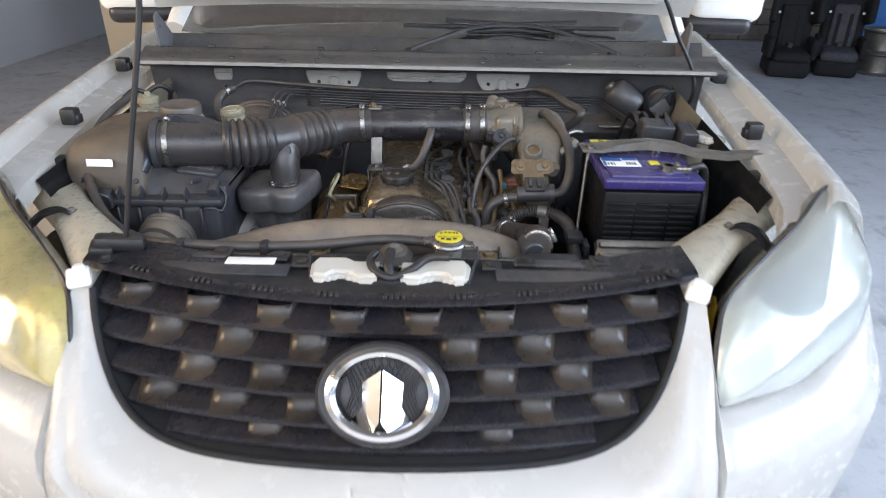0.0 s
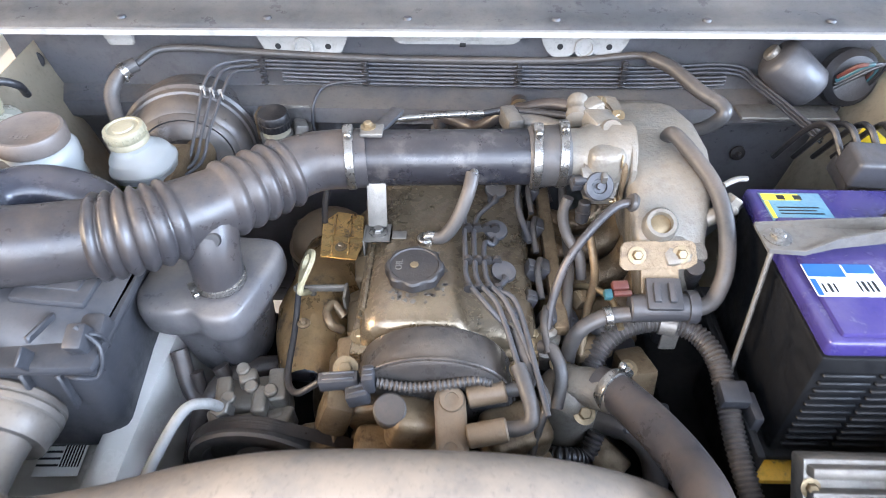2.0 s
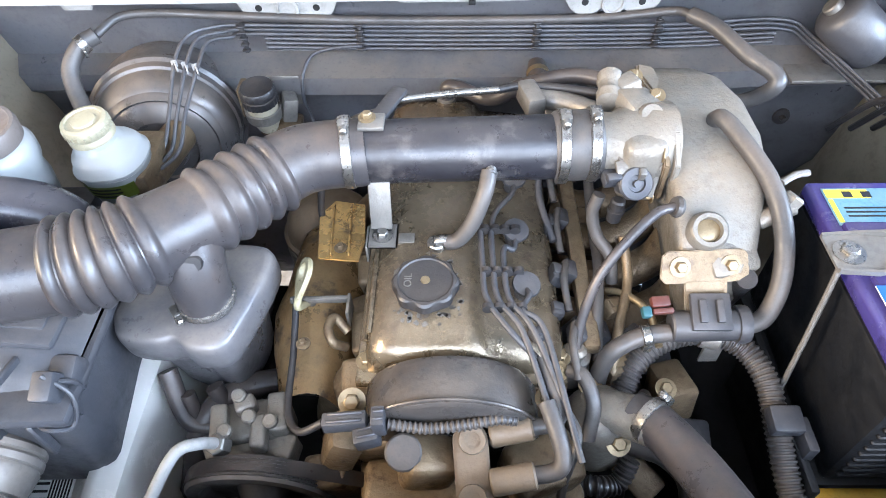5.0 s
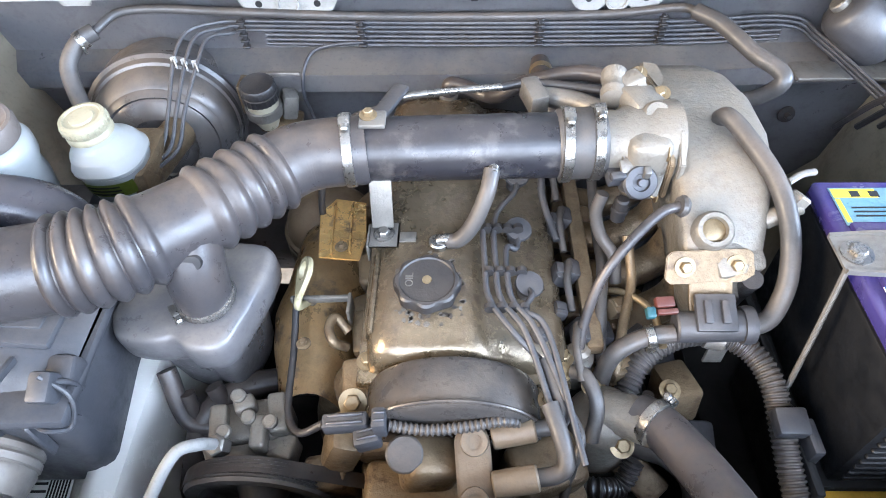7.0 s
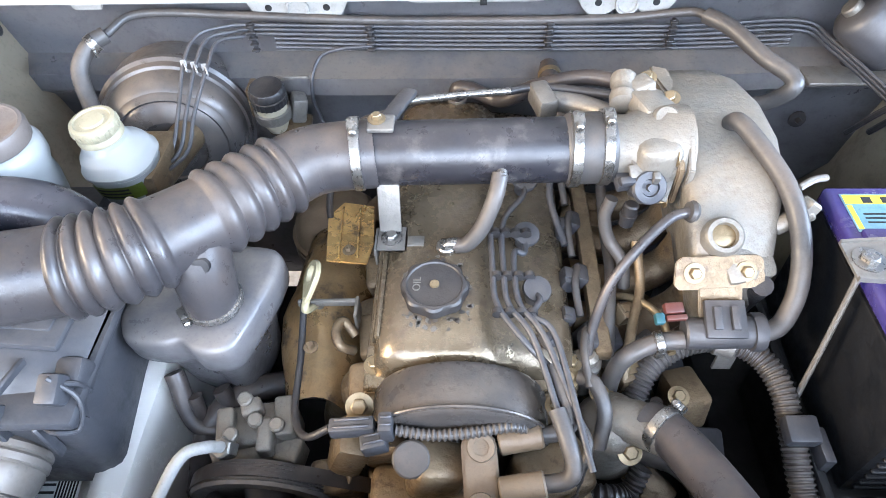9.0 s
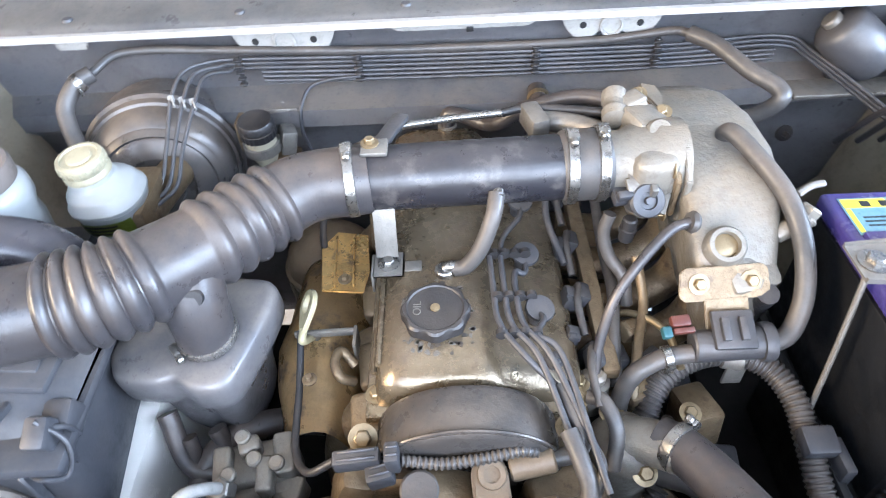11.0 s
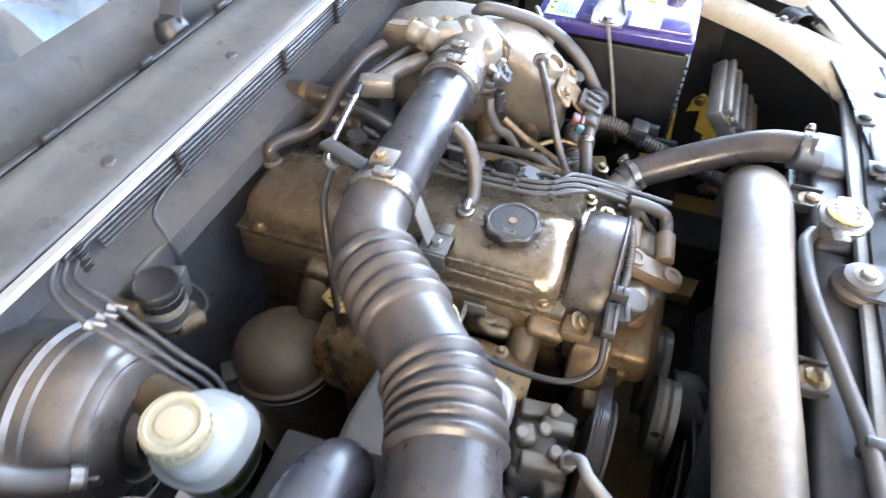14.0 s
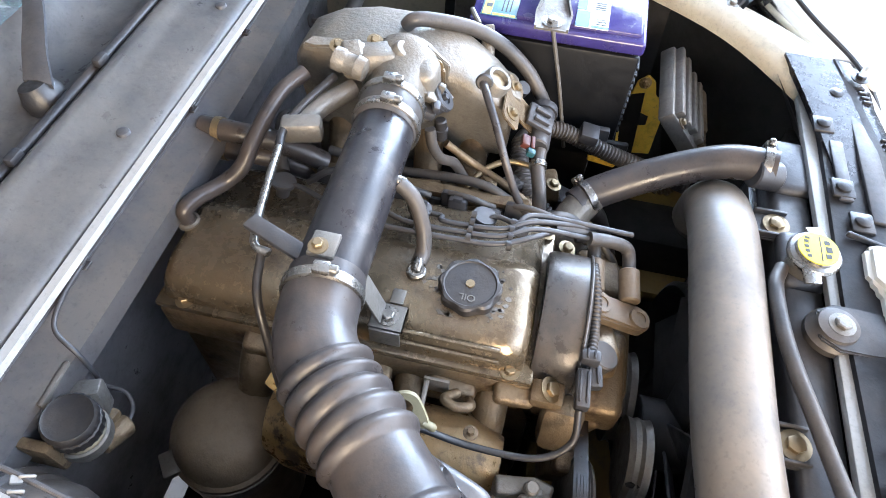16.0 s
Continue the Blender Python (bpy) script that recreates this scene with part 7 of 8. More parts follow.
    for x, y in ((0.458, 1.222), (0.478, 1.375)):
        bm = bmesh.new()
        lathe(bm, [(0.018, 0), (0.017, 0.004), (0.0095, 0.005), (0.009, 0.022), (0.0, 0.022)], pose(x, y, 0.937), 20)
        part("terminal", bm, ZINC, lid, "lead terminal post")
    bm = bmesh.new()
    lathe(bm, [(0.010, 0), (0.0165, 0.001), (0.0165, 0.016), (0.010, 0.017)], pose(0.458, 1.222, 0.942), 20)
    box(bm, (0.485, 1.222, 0.950), (0.035, 0.018, 0.014), bev=0.004)
    box(bm, (0.480, 1.238, 0.952), (0.012, 0.02, 0.012), bev=0.003)
    part("terminal_clamp", bm, ZINC, t, "battery terminal clamp")
    bm = bmesh.new()
    tube(bm, [(0.495, 1.222, 0.952), (0.530, 1.235, 0.950), (0.545, 1.24, 0.90), (0.545, 1.22, 0.82), (0.54, 1.20, 0.72)], 0.008, 12)
    part("earth_cable", bm, BLACK, t)
    bm = bmesh.new()
    box(bm, (cx, cy + 0.01, 0.737), (0.215, 0.285, 0.012), bev=0.004)
    part("tray", bm, MATTBLACK, t)
    bm = bmesh.new()
    box(bm, (cx - 0.115, cy, 0.75), (0.01, 0.30, 0.035), bev=0.003)
    part("tray_edge", bm, MATTBLACK, t)
    bm = bmesh.new()
    box(bm, (cx, y0 + 0.012, 0.703), (0.20, 0.05, 0.012), (8, 0, 0), bev=0.003)
    part("tray_foot", bm, YELLOW, t, "scuffed yellow tray foot")
    bm = bmesh.new()
    box(bm, (cx, cy, 0.6), (0.16, 0.2, 0.26), bev=0.01)
    part("tray_support", bm, MATTBLACK, t, "black battery tray")
    t.location.z += 0.007


battery()


def fuse_block():
    t = thing("fuse_block", (0.53, 1.47, 0.89), "grey plastic fuse link block behind the battery", "fuse box")
    for p, s in (((0.50, 1.472, 0.962), (0.075, 0.05, 0.042)), ((0.565, 1.46, 0.952), (0.04, 0.075, 0.05)), ((0.54, 1.50, 0.925), (0.13, 0.06, 0.03))):
        bm = bmesh.new()
        box(bm, p, s, (8, 4, 0), 0.007, 3)
        for k in (-1, 1):
            box(bm, (p[0] + k * s[0] * 0.3, p[1], p[2] + s[2] * 0.5), (0.006, s[1] * 0.7, 0.004), (8, 4, 0), 0.001, 1)
        part("block", bm, DARKPL, t)
    for k in range(4):
        bm = bmesh.new()
        tube(bm, [(0.47 + k * 0.025, 1.50, 0.96), (0.46 + k * 0.025, 1.53, 0.985), (0.455 + k * 0.03, 1.57, 0.96), (0.45 + k * 0.03, 1.62, 0.88)], 0.0045, 8)
        part("cable", bm, BLACK, t)
    bm = bmesh.new()
    box(bm, (0.535, 1.475, 0.84), (0.03, 0.05, 0.16), bev=0.006)
    part("stand", bm, STEEL, t)


fuse_block()


def washer_filler():
    t = thing("washer_bottle", (0.62, 1.47, 0.7), "off-white washer bottle filler with a flat cap", "bottle")
    bm = bmesh.new()
    lathe(bm, [(0.05, -0.2), (0.05, -0.05), (0.04, -0.03), (0.028, -0.02), (0.028, 0.0)], pose(0.615, 1.462, 0.94), 24)
    part("neck", bm, MILKY, t)
    bm = bmesh.new()
    plate(bm, [(0.030 * math.cos(a), 0.036 * math.sin(a)) for a in [math.radians(d) for d in range(90, 271, 15)]] + [(0.032, -0.034), (0.036, 0.0), (0.032, 0.034)], 0.018, pose(0.615, 1.462, 0.940, 0, 6, 20), 0.005, 3)
    box(bm, (0.612, 1.43, 0.95), (0.02, 0.016, 0.008), bev=0.003)
    part("cap", bm, WHITEPL, t)


washer_filler()


def ecu():
    t = thing("engine_control_unit", (0.40, 1.09, 0.72), "dusty finned aluminium engine control unit", "control unit")
    m = pose(0.395, 1.092, 0.808, 50, 0, 0)
    bm = bmesh.new()
    o = bmesh.new()
    box(o, (0, 0, 0), (0.175, 0.095, 0.026), bev=0.004)
    join(bm, o, m)
    body = part("case", bm, STEEL, t)
    for i in range(4):
        bm = bmesh.new()
        o = bmesh.new()
        box(o, (0, 0.036 - i * 0.024, 0.018), (0.168 - 0.022 * (i > 1), 0.012, 0.016), bev=0.003)
        join(bm, o, m)
        part("fin", bm, STEEL, body)
    for x in (-0.08, 0.08):
        bolt(t, m @ Vector((x, 0.018, 0.013)), m.to_3x3() @ Vector((0, 0, 1)), 0.006)
    bm = bmesh.new()
    box(bm, (0.42, 1.055, 0.765), (0.11, 0.03, 0.045), (30, 0, 0), 0.008)
    part("connector", bm, DIRTCAST, t)
    for k in range(3):
        bm = bmesh.new()
        corrugated(bm, [(0.39 + 0.03 * k, 1.05, 0.755), (0.36 + 0.02 * k, 1.03, 0.735), (0.32 + 0.01 * k, 1.05, 0.715), (0.29, 1.08 + 0.01 * k, 0.70)], 0.008, 0.006, 0.0016, 12)
        part("loom", bm, DIRTCAST, t)


ecu()


def yellow_bracket():
    t = thing("yellow_bracket", (0.55, 1.14, 0.6), "scuffed yellow-painted steel bracket with a slot", "bracket")
    m = pose(0.550, 1.126, 0.640, 80, 0, -82)
    bm = bmesh.new()
    out = [(-0.05, -0.09), (0.05, -0.09), (0.055, 0.03), (0.03, 0.045), (0.022, 0.075), (0.006, 0.088), (-0.012, 0.075), (-0.018, 0.05), (-0.05, 0.03)]
    plate(bm, out, 0.005, m, 0.0015)
    part("plate", bm, YELLOW, t)
    bm = bmesh.new()
    plate(bm, [(-0.03, -0.025), (0.025, -0.02), (0.025, 0.0), (0.005, 0.008), (-0.03, 0.003)], 0.001, m @ Matrix.Translation((0, 0, 0.005)), 0)
    part("slot", bm, MATTBLACK, t)
    bolt(t, m @ Vector((0.002, 0.072, 0.005)), m.to_3x3() @ Vector((0, 0, 1)), 0.007, mat=SHIELD)


yellow_bracket()


def wiper_motor():
    t = thing("wiper_motor", (0.49, 1.73, 0.94), "dark grey wiper motor with loose wiring", "motor")
    bm = bmesh.new()
    lathe(bm, [(0.018, -0.012), (0.03, -0.008), (0.036, 0), (0.037, 0.065), (0.03, 0.075)], aim((0.452, 1.712, 0.998), (0.507, 1.697, 0.953)), 26)
    part("motor", bm, DARKPL, t)
    bm = bmesh.new()
    cyl(bm, (0.435, 1.717, 1.010), (0.447, 1.714, 1.001), 0.013, seg=16)
    part("end_cap", bm, STEEL, t)
    bm = bmesh.new()
    lathe(bm, [(0.045, 0), (0.045, 0.02), (0.035, 0.03), (0, 0.032)], aim((0.575, 1.735, 0.96), (0.58, 1.64, 0.99)), 26)
    box(bm, (0.53, 1.735, 0.925), (0.12, 0.02, 0.03), bev=0.006)
    part("gearbox", bm, BLACK, t)
    for k, mat in enumerate((REDPL, TEALPL, BLACK, BLACK)):
        bm = bmesh.new()
        tube(bm, [(0.545, 1.70, 0.975 - k * 0.006), (0.56 + k * 0.01, 1.685, 1.0), (0.585 + k * 0.006, 1.69, 0.995), (0.60, 1.72, 0.95 - k * 0.006), (0.59, 1.73, 0.91)], 0.0035, 8)
        part("wire", bm, mat, t)
    bm = bmesh.new()
    box(bm, (0.50, 1.73, 0.90), (0.16, 0.06, 0.006), bev=0.002)
    part("bracket", bm, STEEL, t)


wiper_motor()


# ---- brake and fluid side ----
def booster():
    t = thing("brake_booster", (-0.445, 1.68, 0.75), "dusty black brake booster with a stepped drum", "brake booster")
    c = Vector((-0.512, 1.768, 0.836))
    bm = bmesh.new()
    lathe(bm, [(0.085, 0), (0.102, 0.01), (0.107, 0.03), (0.107, 0.070), (0.112, 0.073), (0.113, 0.082), (0.108, 0.086), (0.106, 0.096), (0.102, 0.098), (0.101, 0.106), (0.098, 0.118), (0.091, 0.130), (0.086, 0.133), (0.084, 0.137), (0.078, 0.142), (0.075, 0.140), (0.071, 0.144), (0.048, 0.151), (0.046, 0.147), (0.034, 0.148), (0.030, 0.160), (0, 0.160)], aim(c, c + Vector((0.20, -1, 0.08))), 56)
    part("drum", bm, BOOST, t, angle=30)
    bm = bmesh.new()
    cyl(bm, (-0.455, 1.63, 0.872), (-0.47, 1.50, 0.885), 0.024, seg=24)
    box(bm, (-0.475, 1.54, 0.892), (0.06, 0.10, 0.045), bev=0.01)
    part("master_cylinder", bm, DIRTCAST, t)
    # reservoir on top: squarish cloudy body, stepped shoulder, narrow neck
    m = pose(-0.503, 1.529, 0.902, 4, -3, 0)
    bm = bmesh.new()
    rows = []
    for z, a, b, dx, dy in ((-0.035, 0.030, 0.030, 0.012, -0.008), (-0.031, 0.038, 0.037, 0.012, -0.008), (0.016, 0.043, 0.041, 0.012, -0.008), (0.019, 0.046, 0.044, 0.012, -0.008), (0.023, 0.046, 0.044, 0.012, -0.008), (0.026, 0.043, 0.041, 0.012, -0.008),
                            (0.033, 0.041, 0.039, 0.010, -0.006), (0.037, 0.038, 0.037, 0.008, -0.005), (0.041, 0.031, 0.031, 0.003, -0.002), (0.046, 0.028, 0.028, 0, 0), (0.056, 0.0265, 0.0265, 0, 0)):
        rows.append([m @ p for p in oval((dx, dy, z), (1, 0, 0), (0, 1, 0), a, b, 40, 2.5 if z < 0.04 else 2.0)])
    loft(bm, rows, close=True, caps=True)
    res = part("reservoir", bm, CLOUDY, t, "cloudy white brake fluid reservoir with a green label", angle=40)
    bm = bmesh.new()
    front = lambda z: [m @ p for p in oval((0.012, -0.008, z), (1, 0, 0), (0, 1, 0), 0.0405 + 0.08 * (z + 0.03), 0.0395 + 0.08 * (z + 0.03), 40, 2.5)][25:36]
    loft(bm, [front(-0.012), front(-0.001), front(0.010)])
    bmesh.ops.solidify(bm, geom=bm.faces[:], thickness=0.0004)
    lab = part("label", bm, GREENLAB, res, "green paper label with small dark print")
    for z in (0.004, -0.002, -0.008):
        bm = bmesh.new()
        a = [p + (p - m.translation).normalized() * 0.0012 for p in front(z)[2:8]]
        loft(bm, [a, [p + Vector((0, 0, 0.0025)) for p in a]])
        part("print", bm, INK, lab)
    bm = bmesh.new()
    lathe(bm, [(0.0265, 0.050), (0.0285, 0.052), (0.0285, 0.056), (0.027, 0.058), (0.0265, 0.060), (0.0280, 0.062), (0.0285, 0.071), (0.027, 0.0755), (0.0225, 0.0765), (0.0215, 0.0745), (0.0150, 0.0745), (0.0140, 0.0765), (0.011, 0.0770), (0, 0.0770)], m, 40)
    cap = part("reservoir_cap", bm, YELLOWCAP, res, "yellowed ribbed reservoir cap")
    for k in range(24):
        a = 6.2832 * k / 24
        bm = bmesh.new()
        o = bmesh.new()
        box(o, (0.0284, 0, 0.0668), (0.0016, 0.0022, 0.008), bev=0.0005, seg=1)
        join(bm, o, m @ Matrix.Rotation(a, 4, "Z"))
        part("grip", bm, YELLOWCAP, cap)
    # vacuum hose to the firewall line
    bm = bmesh.new()
    tube(bm, [(-0.555, 1.605, 0.905), (-0.578, 1.635, 0.925), (-0.590, 1.665, 0.955), (-0.575, 1.69, 0.978), (-0.556, 1.705, 0.985)], 0.0115, 16)
    part("vacuum_hose", bm, GREYHOSE, t, "grey vacuum hose with spring clips")
    for p, q in (((-0.572, 1.692, 0.979), (0.6, 0.5, 0.3)), ((-0.560, 1.612, 0.909), (0.5, -0.6, -0.5))):
        bm = bmesh.new()
        a = Vector(q).normalized()
        lathe(bm, [(0.0118, -0.005), (0.0135, -0.005), (0.0135, 0.005), (0.0118, 0.005)], aim(p, Vector(p) + a), 18)
        box(bm, Vector(p) + Vector((0.006, -0.012, -0.006)), (0.004, 0.014, 0.012), (0, 0, 30), 0.001)
        part("spring_clip", bm, ZINC, t)
    bm = bmesh.new()
    tube(bm, [(-0.556, 1.705, 0.985), (-0.53, 1.735, 0.995), (-0.48, 1.75, 0.992), (-0.40, 1.755, 0.985), (-0.2, 1.755, 0.975), (0.0, 1.755, 0.972), (0.15, 1.755, 0.974), (0.24, 1.748, 0.986), (0.262, 1.735, 0.988)], 0.006, 12)
    part("vacuum_pipe", bm, GREYHOSE, t)
    # three brake pipes from the cylinder up to the firewall clips
    for k in range(3):
        bm = bmesh.new()
        o = 0.011 * k
        tube(bm, [(-0.47 + o, 1.53, 0.89), (-0.448 + o, 1.56, 0.90), (-0.445 + o, 1.605, 0.925), (-0.445 + o * 1.4, 1.672, 0.962 - 0.003 * k), (-0.435 + o * 1.2, 1.715, 0.976 - 0.005 * k), (-0.405 + o, 1.742, 0.974 - 0.008 * k), (-0.366, 1.757, 0.968 - 0.007 * k), (-0.2, 1.757, 0.964 - 0.007 * k), (0.0, 1.757, 0.961 - 0.007 * k), (0.247, 1.758, 0.960 - 0.007 * k), (0.40, 1.758, 0.966 - 0.007 * k), (0.44, 1.72, 0.955 - 0.006 * k), (0.50, 1.60, 0.93 - 0.006 * k)], 0.0027, 8)
        part("brake_pipe", bm, DARKPL, t)
    bm = bmesh.new()
    for k in range(3):
        box(bm, (-0.445 + 0.0135 * k, 1.670, 0.961 - 0.003 * k), (0.008, 0.010, 0.005), (30, 0, 25), 0.0015)
        box(bm, (-0.441 + 0.0135 * k, 1.664, 0.959 - 0.003 * k), (0.0025, 0.013, 0.008), (30, 0, 25), 0.001, 1)
    part("pipe_clip", bm, TABSTEEL, t, "white plastic pipe clip")


booster()

pipes = thing("firewall_pipes", (-0.05, 1.76, 0.93), "bundle of thin steel pipes clipped along the firewall", "pipes")
for k in range(3):
    bm = bmesh.new()
    tube(bm, [(-0.34, 1.757, 0.947 - 0.007 * k), (-0.2, 1.757, 0.943 - 0.007 * k), (0.0, 1.757, 0.940 - 0.007 * k), (0.25, 1.759, 0.939 - 0.007 * k), (0.40, 1.759, 0.945 - 0.007 * k)], 0.0025, 8)
    part("pipe", bm, DARKPL, pipes)
for x in (-0.370, -0.199, 0.056, 0.228):
    bm = bmesh.new()
    box(bm, (x, 1.754, 0.950), (0.006, 0.008, 0.046), bev=0.0015)
    for k in range(5):
        box(bm, (x, 1.750, 0.970 - k * 0.0095), (0.012, 0.008, 0.0034), bev=0.001, seg=1)
    part("pipe_clip", bm, BLACK, pipes, "black plastic pipe clip")
bm = bmesh.new()
tube(bm, [(-0.199, 1.752, 0.936), (-0.245, 1.750, 0.933), (-0.274, 1.742, 0.926), (-0.286, 1.719, 0.908), (-0.290, 1.712, 0.872), (-0.288, 1.722, 0.835), (-0.280, 1.712, 0.806), (-0.292, 1.698, 0.797), (-0.312, 1.690, 0.802)], 0.0028, 10)
part("clutch_pipe", bm, DARKPL, pipes)
for p in ((-0.190, 1.742, 0.888), (0.46, 1.755, 0.80), (-0.755, 1.76, 0.965)):
    bm = bmesh.new()
    lathe(bm, [(0.014, 0), (0.013, 0.003), (0.005, 0.004), (0.004, 0.014), (0, 0.015)], aim(p, Vector(p) + Vector((0, -1, 0.2))), 14)
    part("grommet_stud", bm, BLACK, pipes)
bm = bmesh.new()
tube(bm, [(0.262, 1.735, 0.988), (0.29, 1.705, 0.985), (0.322, 1.655, 0.972), (0.346, 1.625, 0.966), (0.349, 1.612, 0.955), (0.330, 1.625, 0.925), (0.29, 1.64, 0.905)], 0.0108, 16)
part("firewall_hose", bm, GREYHOSE, pipes, "bent grey rubber hose")
for z in (0.90, 0.865):
    bm = bmesh.new()
    tube(bm, [(0.06, 1.75, z), (0.06, 1.70, z), (0.075, 1.65, z - 0.02), (0.10, 1.60, z - 0.07)], 0.015, 16)
    part("heater_hose", bm, RUBBER, pipes, "dark heater hose")
    bm = bmesh.new()
    lathe(bm, [(0.0155, -0.005), (0.0172, -0.005), (0.0172, 0.005), (0.0155, 0.005)], aim((0.06, 1.725, z), (0.06, 1.6, z)), 18)
    part("spring_clip", bm, BRASS, pipes)


def clutch_bottle():
    t = thing("clutch_reservoir", (-0.35, 1.70, 0.8), "clutch fluid reservoir with a knurled black cap", "bottle")
    m = pose(-0.349, 1.690, 0.905, 6, 0, 0)
    bm = bmesh.new()
    lathe(bm, [(0.014, -0.075), (0.020, -0.06), (0.0235, -0.045), (0.0235, -0.022), (0.022, -0.018)], m, 26)
    part("bottle", bm, MILKY, t, "yellowed bottle")
    bm = bmesh.new()
    lathe(bm, [(0.0245, -0.050), (0.0275, -0.049), (0.0275, -0.034), (0.0245, -0.033), (0.0245, -0.050)], m, 28)
    box(bm, m @ Vector((0.036, 0.012, -0.044)), (0.022, 0.030, 0.040), (0, 14, 20), 0.004)
    box(bm, m @ Vector((0.030, 0.034, -0.030)), (0.05, 0.006, 0.05), (0, 0, 0), 0.002)
    part("holder", bm, STEEL, t, "dusty steel bottle holder")
    bm = bmesh.new()
    rows = []
    for h, r, w in ((-0.022, 0.024, 0), (-0.0215, 0.0265, 0.0006), (-0.010, 0.0265, 0.0006), (-0.009, 0.0245, 0), (-0.007, 0.0245, 0), (-0.006, 0.0262, 0.0006), (0.002, 0.0258, 0.0006), (0.005, 0.0235, 0), (0.0035, 0.021, 0), (0.0035, 0.004, 0)):
        rows.append([m @ Vector(((r + w * math.cos(24 * a)) * math.cos(a), (r + w * math.cos(24 * a)) * math.sin(a), h)) for a in [6.2832 * i / 72 for i in range(72)]])
    loft(bm, rows, close=True, caps=True)
    part("cap", bm, BLACK, t)
    bm = bmesh.new()
    cyl(bm, (-0.345, 1.70, 0.815), (-0.312, 1.69, 0.802), 0.013, seg=18)
    box(bm, (-0.335, 1.72, 0.82), (0.06, 0.05, 0.02), (0, 15, 0), 0.005)
    box(bm, (-0.378, 1.72, 0.875), (0.012, 0.05, 0.05), bev=0.004)
    part("cylinder", bm, DIRTCAST, t)


clutch_bottle()


def power_bottle():
    t = thing("steering_fluid_reservoir", (-0.595, 1.49, 0.86), "white fluid reservoir with a broad brown-grey cap", "bottle")
    m = pose(-0.617, 1.490, 0.898, 2, 2, 0)
    bm = bmesh.new()
    lathe(bm, [(0.03, -0.06), (0.042, -0.05), (0.048, -0.02), (0.050, 0.01), (0.047, 0.03), (0.052, 0.045), (0.052, 0.062), (0.046, 0.072), (0.040, 0.076)], m, 36)
    part("bottle", bm, CLOUDY, t)
    bm = bmesh.new()
    lathe(bm, [(0.041, 0.072), (0.046, 0.076), (0.0465, 0.092), (0.044, 0.098), (0.040, 0.0985), (0.038, 0.097), (0, 0.097)], m, 44)
    cap = part("cap", bm, BROWNCAP, t)
    bars(cap, m @ Matrix.Translation((0, 0, 0.0971)), [(-0.012, -0.022, 0.004, 0.006), (-0.006, -0.023, 0.004, 0.006), (0.0, -0.023, 0.004, 0.006), (0.006, -0.022, 0.004, 0.006)], BROWNCAP, "moulded_marks")
    bm = bmesh.new()
    box(bm, (-0.602, 1.523, 0.83), (0.10, 0.06, 0.03), bev=0.006)
    part("bracket", bm, BLACK, t)


power_bottle()


def coolant_bottle():
    t = thing("coolant_bottle", (-0.70, 1.57, 0.75), "clear yellowed coolant expansion bottle with hose", "bottle")
    bm = bmesh.new()
    ux, uy = Vector((0.94, 0.34, 0)), Vector((-0.34, 0.94, 0))
    rows = []
    for z, a, b in ((0.78, 0.035, 0.06), (0.80, 0.05, 0.085), (0.90, 0.052, 0.092), (0.945, 0.05, 0.09), (0.962, 0.042, 0.078), (0.970, 0.025, 0.05)):
        rows.append(oval((-0.715, 1.535, z), ux, uy, a, b, 32, 2.6))
    loft(bm, rows, close=True, caps=True)
    part("bottle", bm, CLEARPL, t, angle=60)
    bm = bmesh.new()
    lathe(bm, [(0.022, -0.03), (0.024, -0.006), (0.026, -0.004), (0.026, 0.008), (0.018, 0.013), (0.010, 0.013), (0.010, 0.022), (0.006, 0.024), (0, 0.024)], pose(-0.728, 1.568, 0.982), 24)
    part("cap", bm, YELLOWCAP, t)
    bm = bmesh.new()
    tube(bm, [(-0.728, 1.568, 1.0), (-0.70, 1.58, 1.015), (-0.685, 1.60, 1.0), (-0.70, 1.63, 0.97)], 0.006, 12)
    tube(bm, [(-0.728, 1.568, 1.0), (-0.745, 1.545, 1.012), (-0.75, 1.50, 1.005)], 0.006, 12)
    part("hose", bm, BLACK, t)
    bm = bmesh.new()
    cyl(bm, (-0.672, 1.528, 0.955), (-0.665, 1.510, 0.965), 0.012, seg=8)
    part("bracket_nut", bm, STEEL, t)


coolant_bottle()


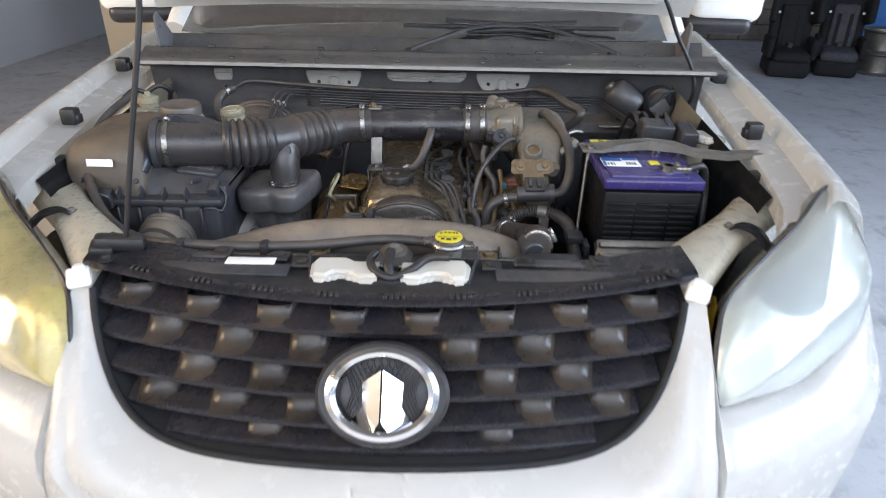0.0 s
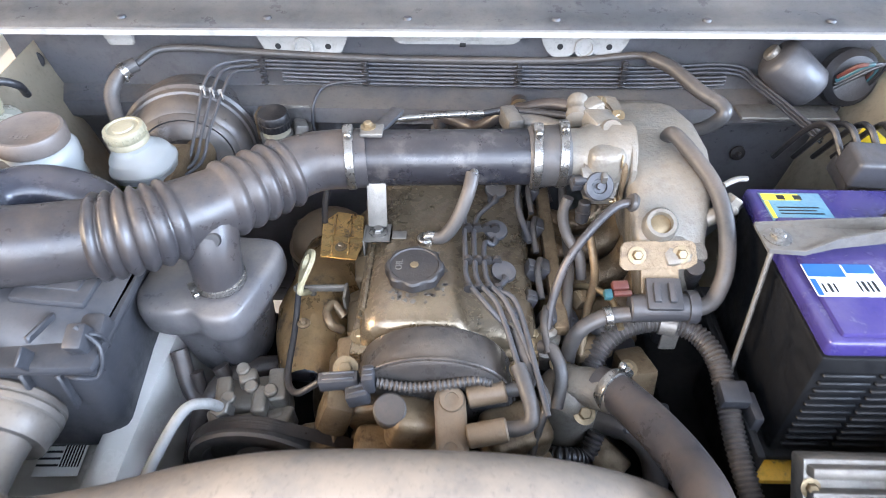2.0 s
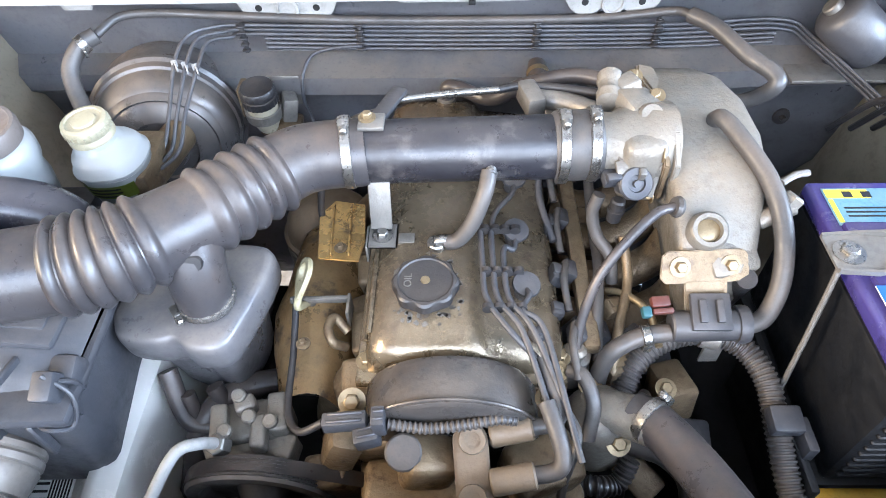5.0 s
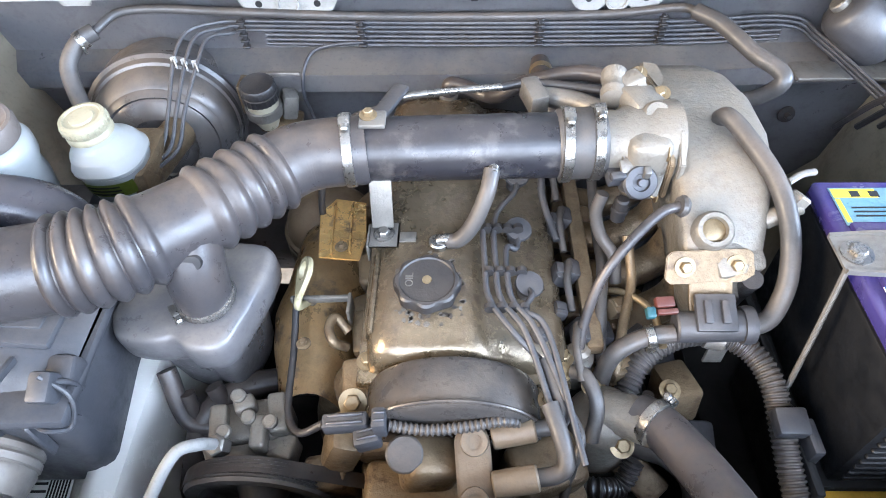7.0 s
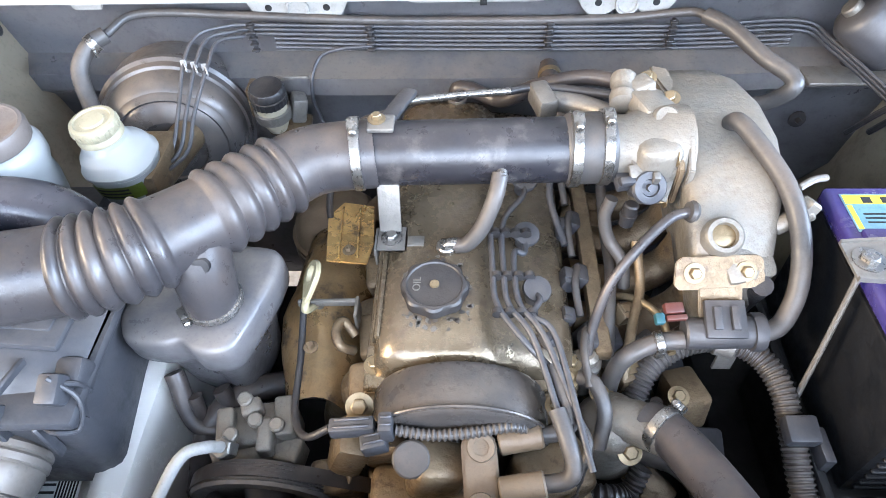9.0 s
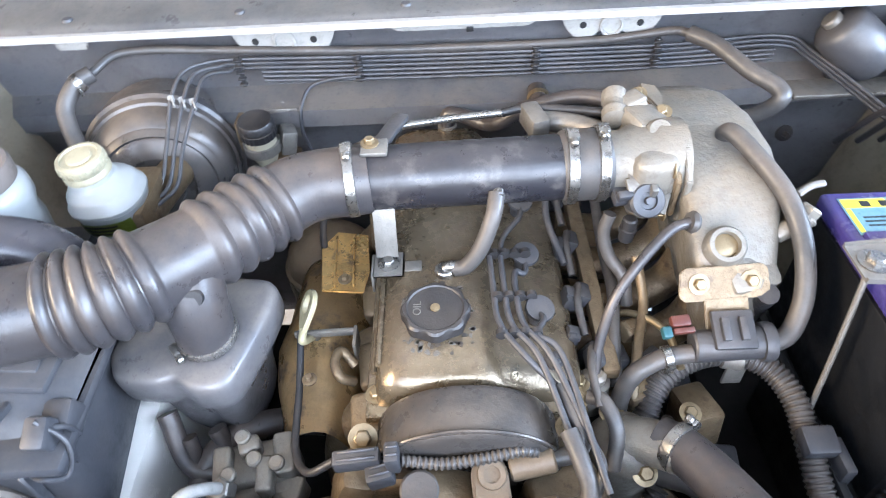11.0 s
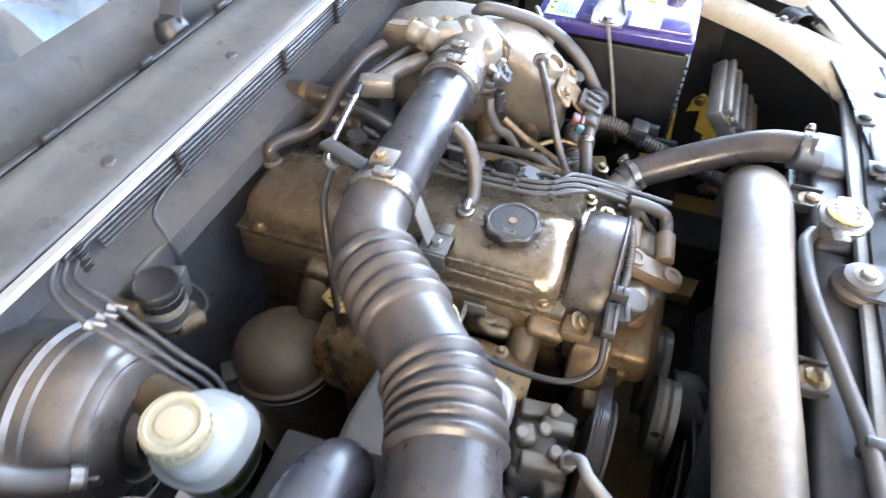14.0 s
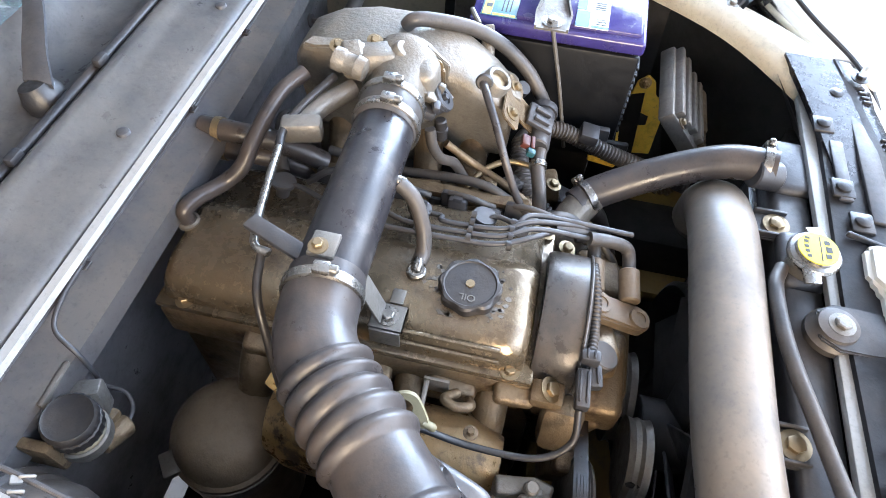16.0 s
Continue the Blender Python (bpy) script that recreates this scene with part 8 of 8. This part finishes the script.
def throttle_cable():
    t = thing("throttle_cable", (-0.05, 1.58, 0.93), "throttle cable with steel ferrules and its bracket", "cable")
    bm = bmesh.new()
    tube(bm, [(-0.155, 1.555, 0.96), (-0.145, 1.575, 0.962), (-0.08, 1.59, 0.962), (-0.005, 1.603, 0.960)], 0.0048, 12)
    part("ferrule", bm, ZINC, t)
    bm = bmesh.new()
    tube(bm, [(-0.005, 1.603, 0.960), (0.02, 1.607, 0.962), (0.06, 1.60, 0.965), (0.12, 1.575, 0.972)], 0.0055, 12)
    part("sheath", bm, BLACK, t)
    bm = bmesh.new()
    tube(bm, [(-0.150, 1.565, 0.958), (-0.195, 1.555, 0.945), (-0.225, 1.54, 0.90), (-0.245, 1.53, 0.83), (-0.25, 1.53, 0.72)], 0.0048, 12)
    part("sheath", bm, BLACK, t)
    bm = bmesh.new()
    box(bm, (-0.145, 1.545, 0.975), (0.02, 0.085, 0.008), (0, 0, -22), 0.003)
    part("stay", bm, DARKPL, t)
    bm = bmesh.new()
    box(bm, (0.035, 1.59, 0.955), (0.025, 0.05, 0.03), (0, 0, 15), 0.006)
    tube(bm, [(0.035, 1.60, 0.95), (0.08, 1.58, 0.955), (0.12, 1.55, 0.958)], 0.013, 12)
    part("bracket", bm, STEEL, t)


throttle_cable()

pcv = thing("breather_hose", (-0.06, 1.70, 0.88), "dusty brown breather hose on the valve cover", "hose")
bm = bmesh.new()
tube(bm, [(-0.075, 1.712, 0.872), (-0.073, 1.712, 0.890), (-0.055, 1.705, 0.893), (-0.020, 1.685, 0.890), (0.0, 1.665, 0.905), (0.03, 1.655, 0.93), (0.09, 1.64, 0.955), (0.13, 1.62, 0.962)], 0.0105, 14)
part("hose", bm, RUBBER, pcv)
bm = bmesh.new()
lathe(bm, [(0.014, 0), (0.014, 0.006), (0.009, 0.008), (0.009, 0.02)], pose(-0.075, 1.712, 0.866), 18)
part("valve", bm, STEEL, pcv)

sticker = thing("inner_wing_label", (-0.56, 1.13, 0.66), "white data sticker with bars of small print on the rail", "label")
bm = bmesh.new()
box(bm, (-0.552, 1.196, 0.6805), (0.062, 0.055, 0.001), (9, -4, 0), bev=0.0002)
part("paper", bm, WHITELAB, sticker)
bars(sticker, pose(-0.552, 1.196, 0.6813, 9, -4, 0), [(-0.030, 0.012 - 0.009 * k, 0.03, 0.003) for k in range(4)] + [(0.002 + 0.004 * k, -0.016, 0.0022, 0.032) for k in range(7)])

hose = thing("washer_hose", (0.62, 1.7, 1.0), "thin black washer hose hanging from the bonnet", "hose")
bm = bmesh.new()
tube(bm, [(0.50, 1.64, 1.27), (0.54, 1.655, 1.21), (0.585, 1.69, 1.14), (0.635, 1.69, 1.06), (0.655, 1.70, 0.99), (0.64, 1.72, 0.94)], 0.005, 10)
part("bonnet_cable", bm, BLACK, hose)

# ---- things along the back of the shed ----
def child_seat(x, y, turn, mat, light):
    t = thing("child_seat", (x, y, 0), "black padded child car seat standing on the floor" if light is FABRIC else "grey and black padded child car seat on the floor", "child seat", "child seats")
    R = pose(x, y, 0, 0, 0, turn)

    def p(name, c, s, rot, bev, m, label=""):
        bm = bmesh.new()
        o = bmesh.new()
        box(o, c, s, rot, bev, 3)
        join(bm, o, R)
        return part(name, bm, m, t, label, angle=60)

    p("base", (0, 0.05, 0.09), (0.40, 0.46, 0.18), (0, 0, 0), 0.05, mat)
    p("seat", (0, -0.03, 0.22), (0.34, 0.36, 0.10), (6, 0, 0), 0.04, light)
    p("backrest", (0, 0.20, 0.46), (0.40, 0.12, 0.56), (-12, 0, 0), 0.05, mat)
    p("pad", (0, 0.13, 0.44), (0.24, 0.06, 0.48), (-12, 0, 0), 0.03, light)
    for s in (-1, 1):
        p("side_wing", (s * 0.20, 0.10, 0.62), (0.07, 0.22, 0.24), (-12, 0, s * 10), 0.035, mat)
        p("side_wing", (s * 0.20, 0.02, 0.28), (0.06, 0.34, 0.20), (0, 0, 0), 0.03, mat)
        p("strap", (s * 0.055, 0.095, 0.42), (0.035, 0.012, 0.34), (-12, 0, 0), 0.004, FABRIC)
        p("guide_button", (s * 0.15, 0.115, 0.60), (0.024, 0.012, 0.024), (-12, 0, 0), 0.005, WHITELAB)
    p("buckle", (0, 0.03, 0.29), (0.05, 0.03, 0.06), (20, 0, 0), 0.01, GREYFAB)
    p("buckle_tongue", (0, -0.02, 0.27), (0.03, 0.02, 0.03), (20, 0, 0), 0.006, REDPL)
    return t


child_seat(3.43, 6.80, -14, FABRIC, FABRIC)
child_seat(3.97, 6.88, -22, FABRIC, GREYFAB)


def loose_wheel(x, y, z, label):
    t = thing("wheel_rim", (x, y, 0), label, "wheel rim", "wheel rims")
    bm = bmesh.new()
    lathe(bm, [(0.22, 0), (0.225, 0.01), (0.20, 0.03), (0.19, 0.10), (0.20, 0.19), (0.225, 0.21), (0.22, 0.22), (0.19, 0.20), (0.175, 0.14), (0.05, 0.12), (0, 0.12)], pose(x, y, z), 36)
    part("rim", bm, STEEL, t)


loose_wheel(4.50, 7.02, 0.0, "dull silver steel wheel rim lying on the floor")
loose_wheel(4.50, 7.02, 0.221, "dull silver steel wheel rim stacked on another")
crate = thing("storage_bin", (5.25, 8.25, 0), "blue plastic storage bin with a lid", "storage bin")
bm = bmesh.new()
box(bm, (5.25, 8.25, 0.38), (0.9, 0.6, 0.76), bev=0.04)
part("bin", bm, BLUEPL, crate)
bm = bmesh.new()
box(bm, (5.25, 8.25, 0.80), (0.96, 0.66, 0.08), bev=0.03)
part("lid", bm, WHITEPL, crate)
cab = thing("cream_cabinet", (-3.2, 6.6, 0), "tall cream metal cabinet by the wall", "cabinet")
bm = bmesh.new()
box(bm, (-3.0, 6.8, 0.9), (0.9, 0.5, 1.8), bev=0.01)
part("body", bm, CREAMWALL, cab)
bm = bmesh.new()
tube(bm, [(-3.3, 6.54, 0.85), (-3.3, 6.51, 0.80), (-3.27, 6.51, 0.7), (-3.25, 6.54, 0.7)], 0.012, 8)
part("handle", bm, STEEL, cab)
